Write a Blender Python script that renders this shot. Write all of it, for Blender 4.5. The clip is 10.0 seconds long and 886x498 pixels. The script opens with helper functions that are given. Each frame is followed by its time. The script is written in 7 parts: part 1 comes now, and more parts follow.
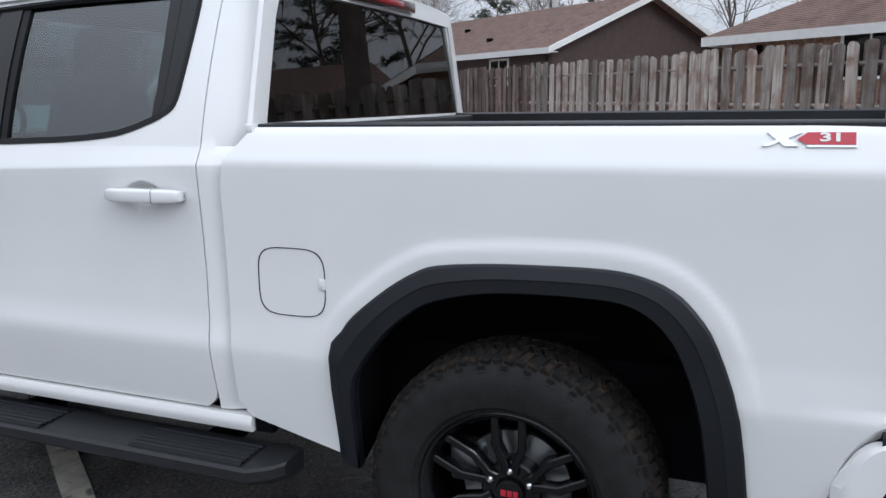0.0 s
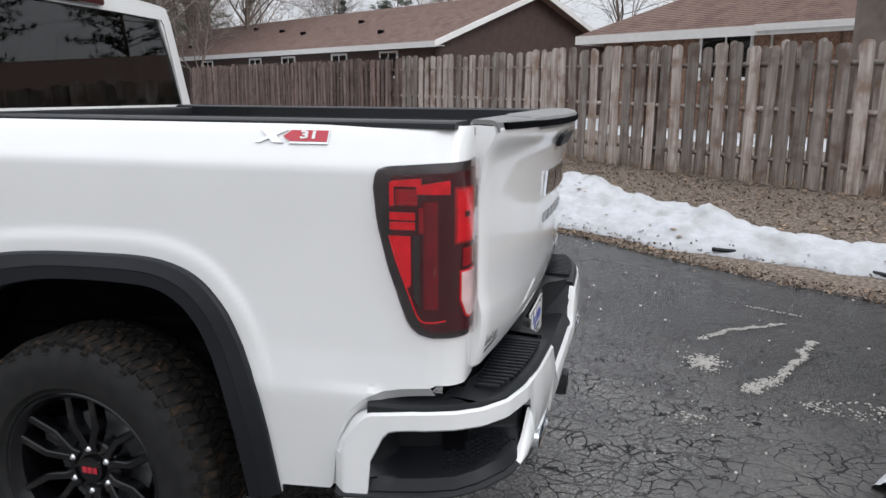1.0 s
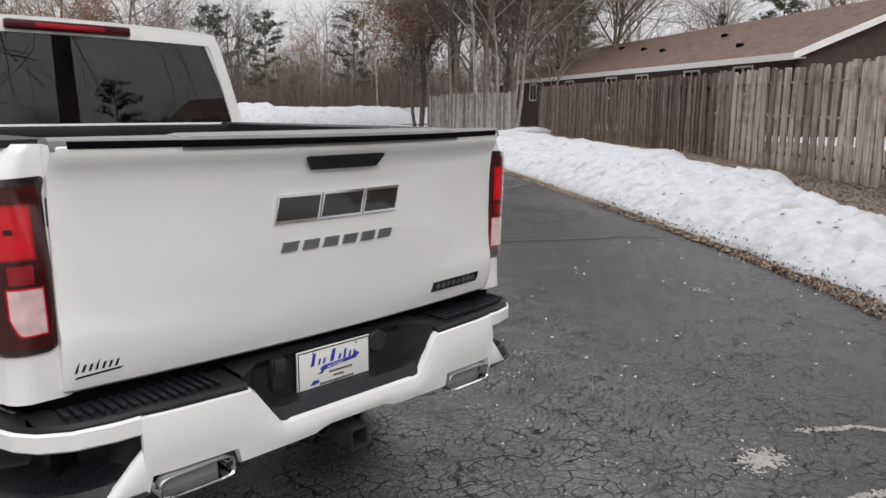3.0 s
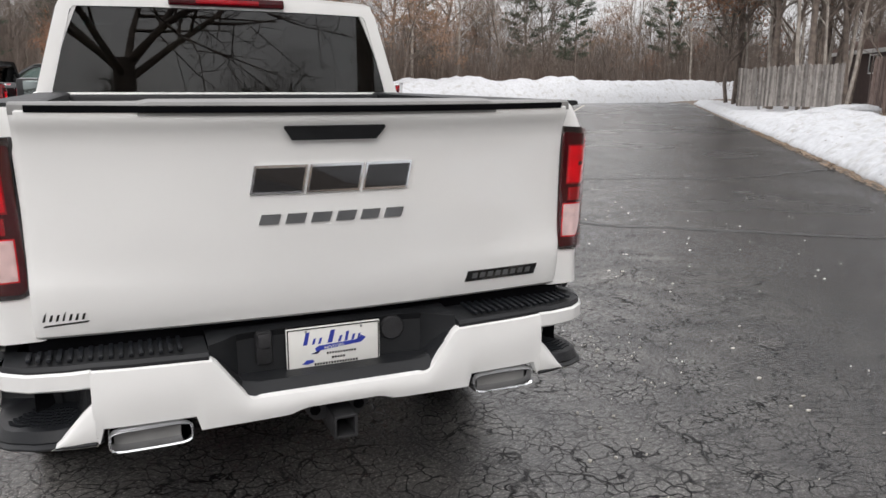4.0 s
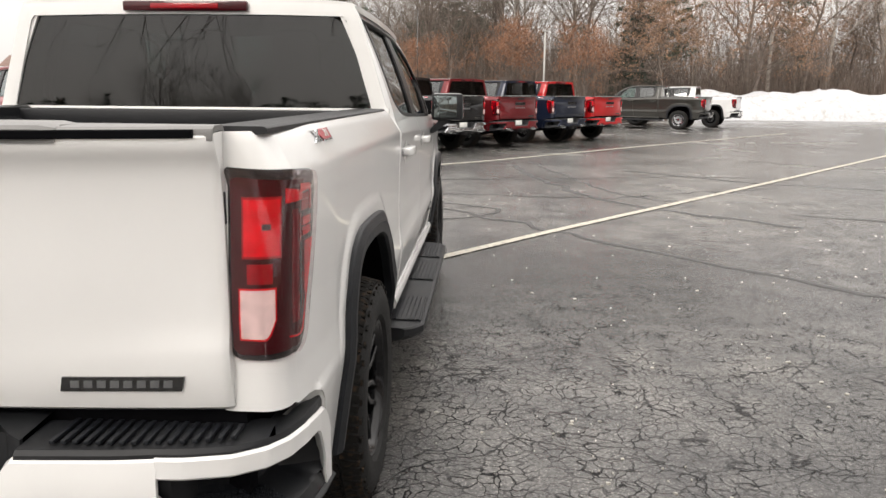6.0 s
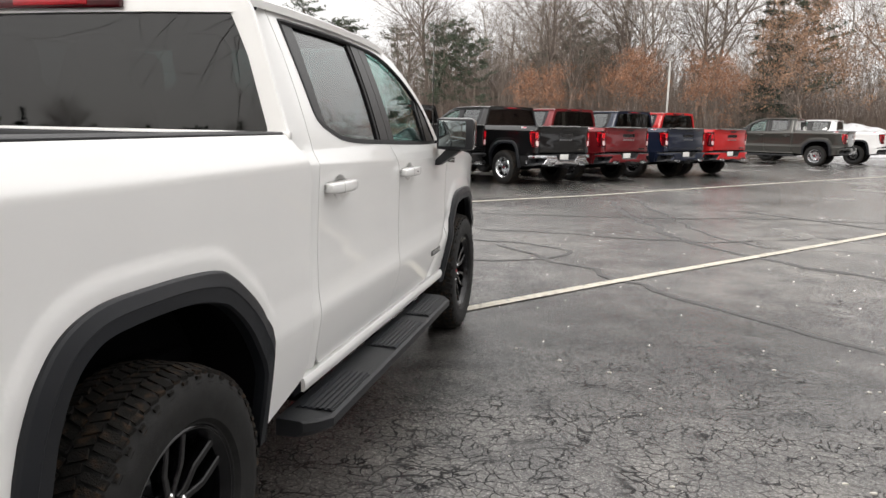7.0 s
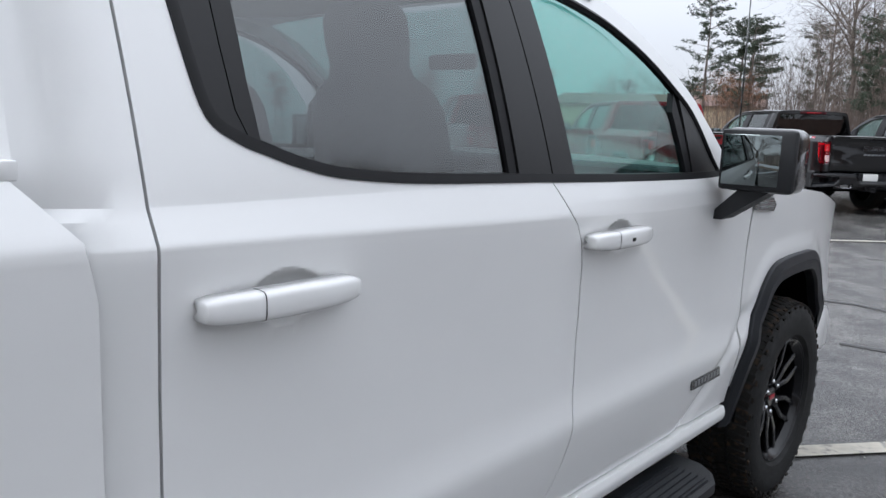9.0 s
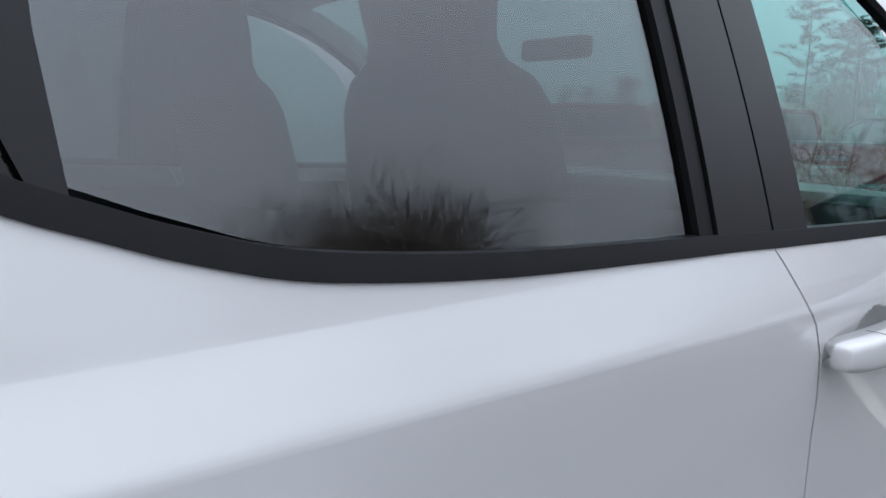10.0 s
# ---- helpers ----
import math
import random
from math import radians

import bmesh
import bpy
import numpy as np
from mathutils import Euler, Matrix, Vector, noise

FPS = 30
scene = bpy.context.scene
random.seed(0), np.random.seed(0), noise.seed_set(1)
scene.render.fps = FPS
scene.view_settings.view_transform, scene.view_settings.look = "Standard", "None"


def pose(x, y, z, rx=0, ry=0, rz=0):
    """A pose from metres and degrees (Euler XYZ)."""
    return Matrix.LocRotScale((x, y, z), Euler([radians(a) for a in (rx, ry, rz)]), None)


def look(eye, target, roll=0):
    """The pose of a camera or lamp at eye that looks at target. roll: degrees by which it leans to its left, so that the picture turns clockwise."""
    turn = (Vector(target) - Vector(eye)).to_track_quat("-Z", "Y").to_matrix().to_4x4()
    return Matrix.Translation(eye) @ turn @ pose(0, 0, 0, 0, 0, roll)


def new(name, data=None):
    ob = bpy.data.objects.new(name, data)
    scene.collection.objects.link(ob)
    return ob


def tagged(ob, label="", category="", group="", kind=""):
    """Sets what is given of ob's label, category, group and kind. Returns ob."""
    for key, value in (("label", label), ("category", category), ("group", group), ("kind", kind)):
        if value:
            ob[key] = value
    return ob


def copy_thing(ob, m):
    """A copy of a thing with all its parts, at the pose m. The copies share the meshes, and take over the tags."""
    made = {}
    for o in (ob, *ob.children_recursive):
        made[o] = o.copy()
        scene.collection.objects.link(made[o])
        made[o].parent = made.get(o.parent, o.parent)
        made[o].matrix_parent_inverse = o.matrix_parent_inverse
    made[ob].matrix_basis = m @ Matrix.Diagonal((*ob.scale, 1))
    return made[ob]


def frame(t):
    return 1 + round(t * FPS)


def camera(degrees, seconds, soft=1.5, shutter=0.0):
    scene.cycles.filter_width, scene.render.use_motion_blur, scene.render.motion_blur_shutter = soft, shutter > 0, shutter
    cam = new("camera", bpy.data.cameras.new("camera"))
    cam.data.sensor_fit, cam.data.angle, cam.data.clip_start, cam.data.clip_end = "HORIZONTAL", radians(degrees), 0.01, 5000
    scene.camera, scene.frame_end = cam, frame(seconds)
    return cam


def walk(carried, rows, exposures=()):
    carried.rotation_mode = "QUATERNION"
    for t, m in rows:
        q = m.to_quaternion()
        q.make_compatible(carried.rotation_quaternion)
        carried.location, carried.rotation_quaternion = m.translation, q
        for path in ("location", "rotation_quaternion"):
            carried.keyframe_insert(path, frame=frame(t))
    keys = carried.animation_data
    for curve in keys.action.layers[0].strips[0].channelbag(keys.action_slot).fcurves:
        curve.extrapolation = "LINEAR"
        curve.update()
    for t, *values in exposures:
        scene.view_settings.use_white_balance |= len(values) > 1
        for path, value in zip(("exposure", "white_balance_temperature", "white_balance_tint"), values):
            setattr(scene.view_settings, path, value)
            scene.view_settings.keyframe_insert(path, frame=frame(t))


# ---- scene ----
cam = camera(60.8, 10.0)
PATH = [
    (0, (-2.877, 0.635, 1.544), (-1.05, 1.353, 1.162), -0.9),
    (0.5, (-2.894, 0.104, 1.555), (-1.011, 0.651, 1.161), -0.3),
    (1, (-2.705, -0.368, 1.556), (-0.812, 0.135, 1.152), 0.4),
    (1.5, (-2.514, -0.882, 1.566), (-0.65, -0.258, 1.199), 0.9),
    (2, (-2.213, -1.268, 1.561), (-0.429, -0.43, 1.22), 0.9),
    (2.5, (-1.872, -1.593, 1.553), (-0.237, -0.494, 1.209), 0.5),
    (3, (-1.499, -1.94, 1.563), (-0.076, -0.582, 1.2), 0.2),
    (3.2, (-1.329, -2.021, 1.553), (-0.016, -0.558, 1.183), -0.1),
    (4.3, (-0.288, -2.275, 1.544), (0.247, -0.4, 1.1), 0.3),
    (4.5, (-0.094, -2.216, 1.512), (0.283, -0.302, 1.071), -0.0),
    (5, (0.411, -2.136, 1.509), (0.446, -0.184, 1.076), -1.0),
    (5.5, (0.953, -1.932, 1.523), (0.882, 0.018, 1.082), -0.64),
    (6, (1.415, -1.578, 1.564), (1.302, 0.377, 1.159), 0.51),
    (6.2, (1.613, -1.422, 1.559), (1.464, 0.542, 1.210), 0.39),
    (7.3, (2.216, -0.146, 1.529), (1.639, 1.740, 1.200), 1.15),
    (7.5, (2.283, 0.094, 1.548), (1.612, 1.949, 1.225), 0.85),
    (8, (2.313, 0.615, 1.519), (1.399, 2.366, 1.207), 0.76),
    (8.5, (2.208, 1.186, 1.528), (1.075, 2.799, 1.191), 1.67),
    (9, (1.972, 1.694, 1.557), (0.644, 3.151, 1.217), 1.99),
    (9.5, (1.595, 2.072, 1.557), (0.133, 3.436, 1.208), 2.05),
    (10, (1.374, 2.279, 1.552), (-0.21, 3.674, 1.215), 1.35),
]
EXPOSURES = [(0.0, 0.0, 5750, 10), (1.0, 0.12, 6150, 11), (2.0, 0.06, 6300, 12), (3.0, 0.06, 6450, 12), (4.5, 0.38, 6600, 12), (5.0, 0.45, 6750, 12), (6.0, 0.65, 6950, 12), (7.5, 0.61, 6600, 11), (8.5, 0.46, 6300, 11), (9.0, 0.30, 5900, 11), (9.5, 0.18, 5650, 11), (10.0, 0.18, 5700, 11)]
walk(cam, [(t, look(eye, target, roll)) for t, eye, target, roll in PATH], EXPOSURES)

# ---- sky and light ----
world = bpy.data.worlds.new("overcast_sky")
scene.world = world
world.use_nodes = True
wn, wl = world.node_tree.nodes, world.node_tree.links
sky = wn.new("ShaderNodeTexSky")
sky.sky_type, sky.sun_disc = "NISHITA", False
sky.sun_elevation, sky.sun_rotation = radians(38), radians(200)
sky.air_density, sky.dust_density, sky.ozone_density = 1.0, 3.0, 1.0
cloud = wn.new("ShaderNodeTexNoise")
cloud.inputs["Scale"].default_value, cloud.inputs["Detail"].default_value = 2.2, 4
wcoord = wn.new("ShaderNodeTexCoord")
wl.new(wcoord.outputs["Generated"], cloud.inputs["Vector"])
cramp = wn.new("ShaderNodeValToRGB")
cramp.color_ramp.elements[0].position, cramp.color_ramp.elements[1].position = 0.3, 0.75
cramp.color_ramp.elements[0].color, cramp.color_ramp.elements[1].color = (0.90, 0.905, 0.92, 1), (1.08, 1.08, 1.07, 1)
wl.new(cloud.outputs["Fac"], cramp.inputs["Fac"])
# an overcast sky is some three times brighter overhead than at the horizon
updown = wn.new("ShaderNodeSeparateXYZ")
wl.new(wcoord.outputs["Generated"], updown.inputs["Vector"])
dome = wn.new("ShaderNodeMapRange")
dome.inputs["From Min"].default_value, dome.inputs["From Max"].default_value = 0.0, 1.0
dome.inputs["To Min"].default_value, dome.inputs["To Max"].default_value = 6.1, 19.0
wl.new(updown.outputs["Z"], dome.inputs["Value"])
clouds = wn.new("ShaderNodeVectorMath")
clouds.operation = "SCALE"
wl.new(cramp.outputs["Color"], clouds.inputs[0])
wl.new(dome.outputs["Result"], clouds.inputs["Scale"])
wmix = wn.new("ShaderNodeMix")
wmix.data_type = "RGBA"
wmix.inputs["Factor"].default_value = 0.93
wl.new(sky.outputs["Color"], wmix.inputs["A"])
wl.new(clouds.outputs["Vector"], wmix.inputs["B"])
wl.new(wmix.outputs["Result"], wn["Background"].inputs["Color"])
wn["Background"].inputs["Strength"].default_value = 0.1

sun_data = bpy.data.lights.new("sun", "SUN")
sun_data.energy, sun_data.angle, sun_data.color = 0.95, radians(25), (1.0, 0.97, 0.93)
sun = new("sun", sun_data)
sun.matrix_world = look((0, 0, 30), (6, 15, 18.5))


# ---- materials ----
def material(name, color, rough=0.5, metal=0.0, coat=0.0, var=0.0, var_scale=8.0, bump=0.0, bump_scale=200.0,
             second=None, second_scale=2.0, second_amount=(0.45, 0.65), rough_var=0.0, spec=0.5, coat_rough=0.03):
    """A principled surface with grain at two scales, in metres."""
    m = bpy.data.materials.new(name)
    m.use_nodes = True
    n, l = m.node_tree.nodes, m.node_tree.links
    p = n["Principled BSDF"]
    p.inputs["Roughness"].default_value, p.inputs["Metallic"].default_value = rough, metal
    p.inputs["Coat Weight"].default_value, p.inputs["Coat Roughness"].default_value = coat, coat_rough
    p.inputs["Specular IOR Level"].default_value = spec
    p.inputs["Base Color"].default_value = (*color, 1)
    tc = n.new("ShaderNodeTexCoord")
    out = None
    if var or second:
        a = n.new("ShaderNodeTexNoise")
        a.inputs["Scale"].default_value, a.inputs["Detail"].default_value = var_scale, 6
        l.new(tc.outputs["Object"], a.inputs["Vector"])
        r = n.new("ShaderNodeValToRGB")
        lo, hi = [c * (1 - var) for c in color], [min(c * (1 + var), 1) for c in color]
        r.color_ramp.elements[0].color, r.color_ramp.elements[1].color = (*lo, 1), (*hi, 1)
        r.color_ramp.elements[0].position, r.color_ramp.elements[1].position = 0.3, 0.7
        l.new(a.outputs["Fac"], r.inputs["Fac"])
        out = r.outputs["Color"]
        if second:
            b = n.new("ShaderNodeTexNoise")
            b.inputs["Scale"].default_value, b.inputs["Detail"].default_value = second_scale, 5
            l.new(tc.outputs["Object"], b.inputs["Vector"])
            rb = n.new("ShaderNodeValToRGB")
            rb.color_ramp.elements[0].position, rb.color_ramp.elements[1].position = second_amount
            l.new(b.outputs["Fac"], rb.inputs["Fac"])
            mx = n.new("ShaderNodeMix")
            mx.data_type = "RGBA"
            mx.inputs["B"].default_value = (*second, 1)
            l.new(rb.outputs["Color"], mx.inputs["Factor"])
            l.new(out, mx.inputs["A"])
            out = mx.outputs["Result"]
        l.new(out, p.inputs["Base Color"])
        if rough_var:
            mr = n.new("ShaderNodeMapRange")
            mr.inputs["To Min"].default_value, mr.inputs["To Max"].default_value = rough - rough_var, rough + rough_var
            l.new(a.outputs["Fac"], mr.inputs["Value"])
            l.new(mr.outputs["Result"], p.inputs["Roughness"])
    if bump:
        c = n.new("ShaderNodeTexNoise")
        c.inputs["Scale"].default_value, c.inputs["Detail"].default_value = bump_scale, 4
        l.new(tc.outputs["Object"], c.inputs["Vector"])
        bp = n.new("ShaderNodeBump")
        bp.inputs["Strength"].default_value, bp.inputs["Distance"].default_value = bump, 0.01
        l.new(c.outputs["Fac"], bp.inputs["Height"])
        l.new(bp.outputs["Normal"], p.inputs["Normal"])
    return m


def glass_material(name, tint, through_amount, rough=0.0, mirror=0.06):
    """A pane: tinted see-through with a mirror-like outer face."""
    m = bpy.data.materials.new(name)
    m.use_nodes = True
    n, l = m.node_tree.nodes, m.node_tree.links
    n.remove(n["Principled BSDF"])
    tr = n.new("ShaderNodeBsdfTransparent")
    tr.inputs["Color"].default_value = (*[c * through_amount for c in tint], 1)
    gl = n.new("ShaderNodeBsdfGlossy")
    gl.inputs["Roughness"].default_value = rough
    gl.inputs["Color"].default_value = (0.9, 0.9, 0.9, 1)
    facing = n.new("ShaderNodeLayerWeight")
    facing.inputs["Blend"].default_value = 0.5
    steep = n.new("ShaderNodeMath")
    steep.operation = "POWER"
    steep.inputs[1].default_value = 5.0
    l.new(facing.outputs["Facing"], steep.inputs[0])
    fr = n.new("ShaderNodeMath")
    fr.operation = "MULTIPLY_ADD"
    fr.inputs[1].default_value, fr.inputs[2].default_value = 1.0 - mirror, mirror
    l.new(steep.outputs["Value"], fr.inputs[0])
    mx = n.new("ShaderNodeMixShader")
    l.new(fr.outputs["Value"], mx.inputs["Fac"])
    l.new(tr.outputs["BSDF"], mx.inputs[1])
    l.new(gl.outputs["BSDF"], mx.inputs[2])
    l.new(mx.outputs["Shader"], n["Material Output"].inputs["Surface"])
    return m


def tint_lens(name, color, rough=0.08, ribs=0.0):
    """A coloured plastic lens: glossy, deep in colour, with faint ribs."""
    m = material(name, color, rough=0.35, coat=1.0, coat_rough=rough * 0.4, spec=0.06, var=0.18, var_scale=26)
    n, l = m.node_tree.nodes, m.node_tree.links
    if ribs:
        w = n.new("ShaderNodeTexWave")
        w.inputs["Scale"].default_value, w.bands_direction = ribs, "Z"
        tc = n.new("ShaderNodeTexCoord")
        l.new(tc.outputs["Object"], w.inputs["Vector"])
        b = n.new("ShaderNodeBump")
        b.inputs["Strength"].default_value, b.inputs["Distance"].default_value = 0.12, 0.003
        l.new(w.outputs["Fac"], b.inputs["Height"])
        l.new(b.outputs["Normal"], n["Principled BSDF"].inputs["Normal"])
    return m


PAINT_WHITE = material("white_paint", (0.80, 0.80, 0.79), rough=0.38, coat=1.0, var=0.015, var_scale=3, coat_rough=0.04)
PLASTIC = material("black_plastic", (0.014, 0.015, 0.017), rough=0.5, spec=0.36, var=0.25, var_scale=6, bump=0.12, bump_scale=900, rough_var=0.08)
POCKET = material("step_plastic", (0.008, 0.009, 0.011), rough=0.4, spec=0.35, var=0.2, var_scale=6, bump=0.08, bump_scale=900)
FLARE = material("flare_plastic", (0.009, 0.0105, 0.0135), rough=0.45, spec=0.32, var=0.15, var_scale=5, bump=0.1, bump_scale=900, rough_var=0.06)
LINER = material("bed_liner", (0.021, 0.022, 0.024), rough=0.62, var=0.3, var_scale=12, bump=0.5, bump_scale=420, second=(0.05, 0.05, 0.05), second_scale=5, second_amount=(0.55, 0.8))
GLOSS_BLACK = material("gloss_black", (0.006, 0.006, 0.007), rough=0.18, coat=1.0, var=0.2, var_scale=10)
RIM_BLACK = material("rim_black", (0.004, 0.004, 0.005), rough=0.22, coat=0.25, spec=0.25, var=0.2, var_scale=10)
RUBBER = material("tyre_rubber", (0.012, 0.012, 0.012), rough=0.7, spec=0.3, var=0.35, var_scale=25, bump=0.3, bump_scale=300)
TREAD = material("tyre_tread", (0.013, 0.012, 0.011), rough=0.9, spec=0.25, var=0.4, var_scale=18, bump=0.5, bump_scale=220, second=(0.052, 0.034, 0.021), second_scale=30, second_amount=(0.52, 0.68))
CHROME = material("chrome", (0.72, 0.73, 0.75), rough=0.07, metal=1.0, var=0.04, var_scale=20)
STEEL = material("painted_steel", (0.03, 0.03, 0.032), rough=0.45, metal=0.3, var=0.3, var_scale=14, bump=0.2, bump_scale=150)
RED_LENS = tint_lens("red_lens", (0.32, 0.003, 0.010), ribs=30)
RED_BRIGHT = tint_lens("bright_red_lens", (0.74, 0.005, 0.015), ribs=45)
DARK_RED = tint_lens("dark_red_lens", (0.048, 0.0012, 0.004), rough=0.03)
DEEP_RED = tint_lens("deep_red_lens", (0.15, 0.002, 0.008), rough=0.05)
CLEAR_LENS = tint_lens("clear_lens", (0.82, 0.72, 0.70), ribs=110)
LAMP_COVER = glass_material("lamp_cover", (1.0, 0.95, 0.95), 0.98, mirror=0.022)
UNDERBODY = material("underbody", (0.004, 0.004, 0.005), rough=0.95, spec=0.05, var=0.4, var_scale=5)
SEAT = material("seat_cloth", (0.014, 0.014, 0.016), rough=0.85, var=0.3, var_scale=20)
PILLAR = material("pillar_trim", (0.009, 0.009, 0.010), rough=0.35, spec=0.32, var=0.06, var_scale=60, bump=0.05, bump_scale=900)
TRIM_BLACK = material("window_rubber", (0.006, 0.006, 0.007), rough=0.5, spec=0.22, var=0.2, var_scale=30, bump=0.05, bump_scale=700)
PRIVACY = glass_material("privacy_glass", (0.52, 0.57, 0.58), 0.8, mirror=0.11)
REAR_GLASS = glass_material("rear_glass", (0.66, 0.73, 0.73), 0.26, mirror=0.072)
GATE_CAP = material("gate_cap_plastic", (0.19, 0.188, 0.184), rough=0.5, var=0.12, var_scale=9, bump=0.15, bump_scale=700)
CLEAR_GLASS = glass_material("front_door_glass", (0.74, 0.93, 0.90), 0.93)
MIRROR = material("mirror", (0.22, 0.25, 0.25), rough=0.01, metal=1.0)
BADGE_RED = material("badge_red", (0.45, 0.012, 0.03), rough=0.3, coat=0.6, var=0.05)
BADGE_GREY = material("badge_satin", (0.35, 0.36, 0.37), rough=0.3, metal=0.9, var=0.1)
PLATE_WHITE = material("plate_white", (0.76, 0.76, 0.73), rough=0.4, coat=0.3, var=0.02)
PLATE_BLUE = material("plate_blue", (0.03, 0.05, 0.35), rough=0.4, var=0.05)
PAPER = material("white_paper", (0.78, 0.78, 0.78), rough=0.8, var=0.05, var_scale=9, bump=0.3, bump_scale=40)


# ---- mesh helpers ----
def finish(bm, sharp=32.0):
    for f in bm.faces:
        f.smooth = True
    for e in bm.edges:
        if len(e.link_faces) == 2 and e.calc_face_angle(0) > radians(sharp):
            e.smooth = False


def part(name, bm, mat, parent=None, label="", sharp=32.0, recalc=False, loc=None):
    """One bmesh as one mesh object under a thing or a part."""
    if recalc:
        bmesh.ops.recalc_face_normals(bm, faces=bm.faces)
    finish(bm, sharp)
    me = bpy.data.meshes.new(name)
    bm.to_mesh(me)
    bm.free()
    for one in (mat if isinstance(mat, (list, tuple)) else [mat]):
        me.materials.append(one)
    ob = new(name, me)
    if parent:
        ob.parent = parent
    if loc is not None:
        ob.location = loc
    if label:
        tagged(ob, label)
    return ob


def thing(name, label, category, group="", at=(0, 0, 0)):
    ob = new(name)
    ob.location = at
    ob.empty_display_size = 0.2
    return tagged(ob, label, category, group)


def grid(points, close=False):
    """Quads over rows of points; doubled points are merged."""
    bm = bmesh.new()
    vs = [[bm.verts.new(p) for p in row] for row in points]
    for a, b in zip(vs, vs[1:]):
        for i in range(len(a) - (0 if close else 1)):
            j = (i + 1) % len(a)
            bm.faces.new((a[i], a[j], b[j], b[i]))
    bmesh.ops.remove_doubles(bm, verts=bm.verts, dist=1e-5)
    bmesh.ops.dissolve_degenerate(bm, edges=bm.edges, dist=1e-5)
    return bm


def thicken(bm, d):
    """Gives an open sheet depth along d and closes it."""
    ret = bmesh.ops.extrude_face_region(bm, geom=list(bm.faces), use_keep_orig=True)
    bmesh.ops.translate(bm, vec=d, verts=[g for g in ret["geom"] if isinstance(g, bmesh.types.BMVert)])
    bmesh.ops.recalc_face_normals(bm, faces=bm.faces)
    return bm


def block(bm, x0, x1, y0, y1, z0, z1, bevel=0.0, m=None, segments=2):
    """Adds a box with rounded edges."""
    ret = bmesh.ops.create_cube(bm, size=1)
    vs = ret["verts"]
    for v in vs:
        v.co = ((x0 + x1) / 2 + v.co.x * (x1 - x0), (y0 + y1) / 2 + v.co.y * (y1 - y0), (z0 + z1) / 2 + v.co.z * (z1 - z0))
    if bevel:
        es = list({e for v in vs for e in v.link_edges})
        ret = bmesh.ops.bevel(bm, geom=es, offset=bevel, segments=segments, affect="EDGES", profile=0.5)
        vs = list({v for f in ret["faces"] for v in f.verts} | {v for v in vs if v.is_valid})
    if m is not None:
        bmesh.ops.transform(bm, matrix=m, verts=[v for v in vs if v.is_valid])
    return bm


def boxed(*a, **k):
    return block(bmesh.new(), *a, **k)


def lathe(profile, steps=48, axis="X"):
    """Turns a profile of (along, radius) round the x axis."""
    rows = []
    for k in range(steps):
        a = 2 * math.pi * k / steps
        rows.append([(p, r * math.cos(a), r * math.sin(a)) for p, r in profile])
    rows.append(rows[0])
    return grid(rows)


def tube(bm, pts, radii, sides=6, cap=True):
    """Adds a tapered tube along points."""
    rings = []
    for k, p in enumerate(pts):
        p = Vector(p)
        d = (Vector(pts[min(k + 1, len(pts) - 1)]) - Vector(pts[max(k - 1, 0)])).normalized()
        u = d.cross(Vector((0.31, 0.2, 0.93)) if abs(d.z) < 0.9 else Vector((1, 0.1, 0))).normalized()
        w = d.cross(u)
        rings.append([bm.verts.new(p + radii[k] * (math.cos(2 * math.pi * i / sides) * u + math.sin(2 * math.pi * i / sides) * w)) for i in range(sides)])
    for a, b in zip(rings, rings[1:]):
        for i in range(sides):
            bm.faces.new((a[i], a[(i + 1) % sides], b[(i + 1) % sides], b[i]))
    if cap:
        bm.faces.new(rings[0][::-1])
        bm.faces.new(rings[-1])
    return bm


def prism(bm, poly, depth, place):
    """Adds a plate: a polygon of (u, v), thick by depth; place(u, v, w) gives the point."""
    a = [bm.verts.new(place(u, v, 0)) for u, v in poly]
    b = [bm.verts.new(place(u, v, depth)) for u, v in poly]
    n = len(poly)
    bm.faces.new(a)
    bm.faces.new(b[::-1])
    for i in range(n):
        bm.faces.new((a[i], b[i], b[(i + 1) % n], a[(i + 1) % n]))
    return bm


def spread(values, step):
    """Sorted values with none further apart than step."""
    values = sorted(set(round(v, 5) for v in values))
    out = [values[0]]
    for v in values[1:]:
        n = max(1, math.ceil((v - out[-1]) / step - 1e-6))
        a = out[-1]
        out += [a + (v - a) * k / n for k in range(1, n + 1)]
    return out


# ---- the white pickup: shape of its flanks, y to the front, z up, x half width ----
CAB_Z = [0.46, 0.56, 0.66, 0.74, 0.775, 0.80, 0.83, 0.88, 1.00, 1.15, 1.28, 1.345, 1.3615, 1.366, 1.3705, 1.386, 1.42, 1.45, 1.48]
CAB_X = [0.940, 0.955, 0.972, 0.985, 0.9895, 0.9885, 0.983, 0.977, 0.974, 0.977, 0.983, 0.9866, 0.9870, 0.9862, 0.9842, 0.9757, 0.9578, 0.9475, 0.938]
BED_Z = [0.44, 0.60, 0.74, 0.785, 0.80, 0.90, 1.05, 1.20, 1.30, 1.372, 1.385, 1.44, 1.466, 1.478]
BED_X = [0.948, 0.968, 0.986, 0.990, 0.989, 0.981, 0.980, 0.984, 0.988, 0.990, 0.986, 0.958, 0.944, 0.930]
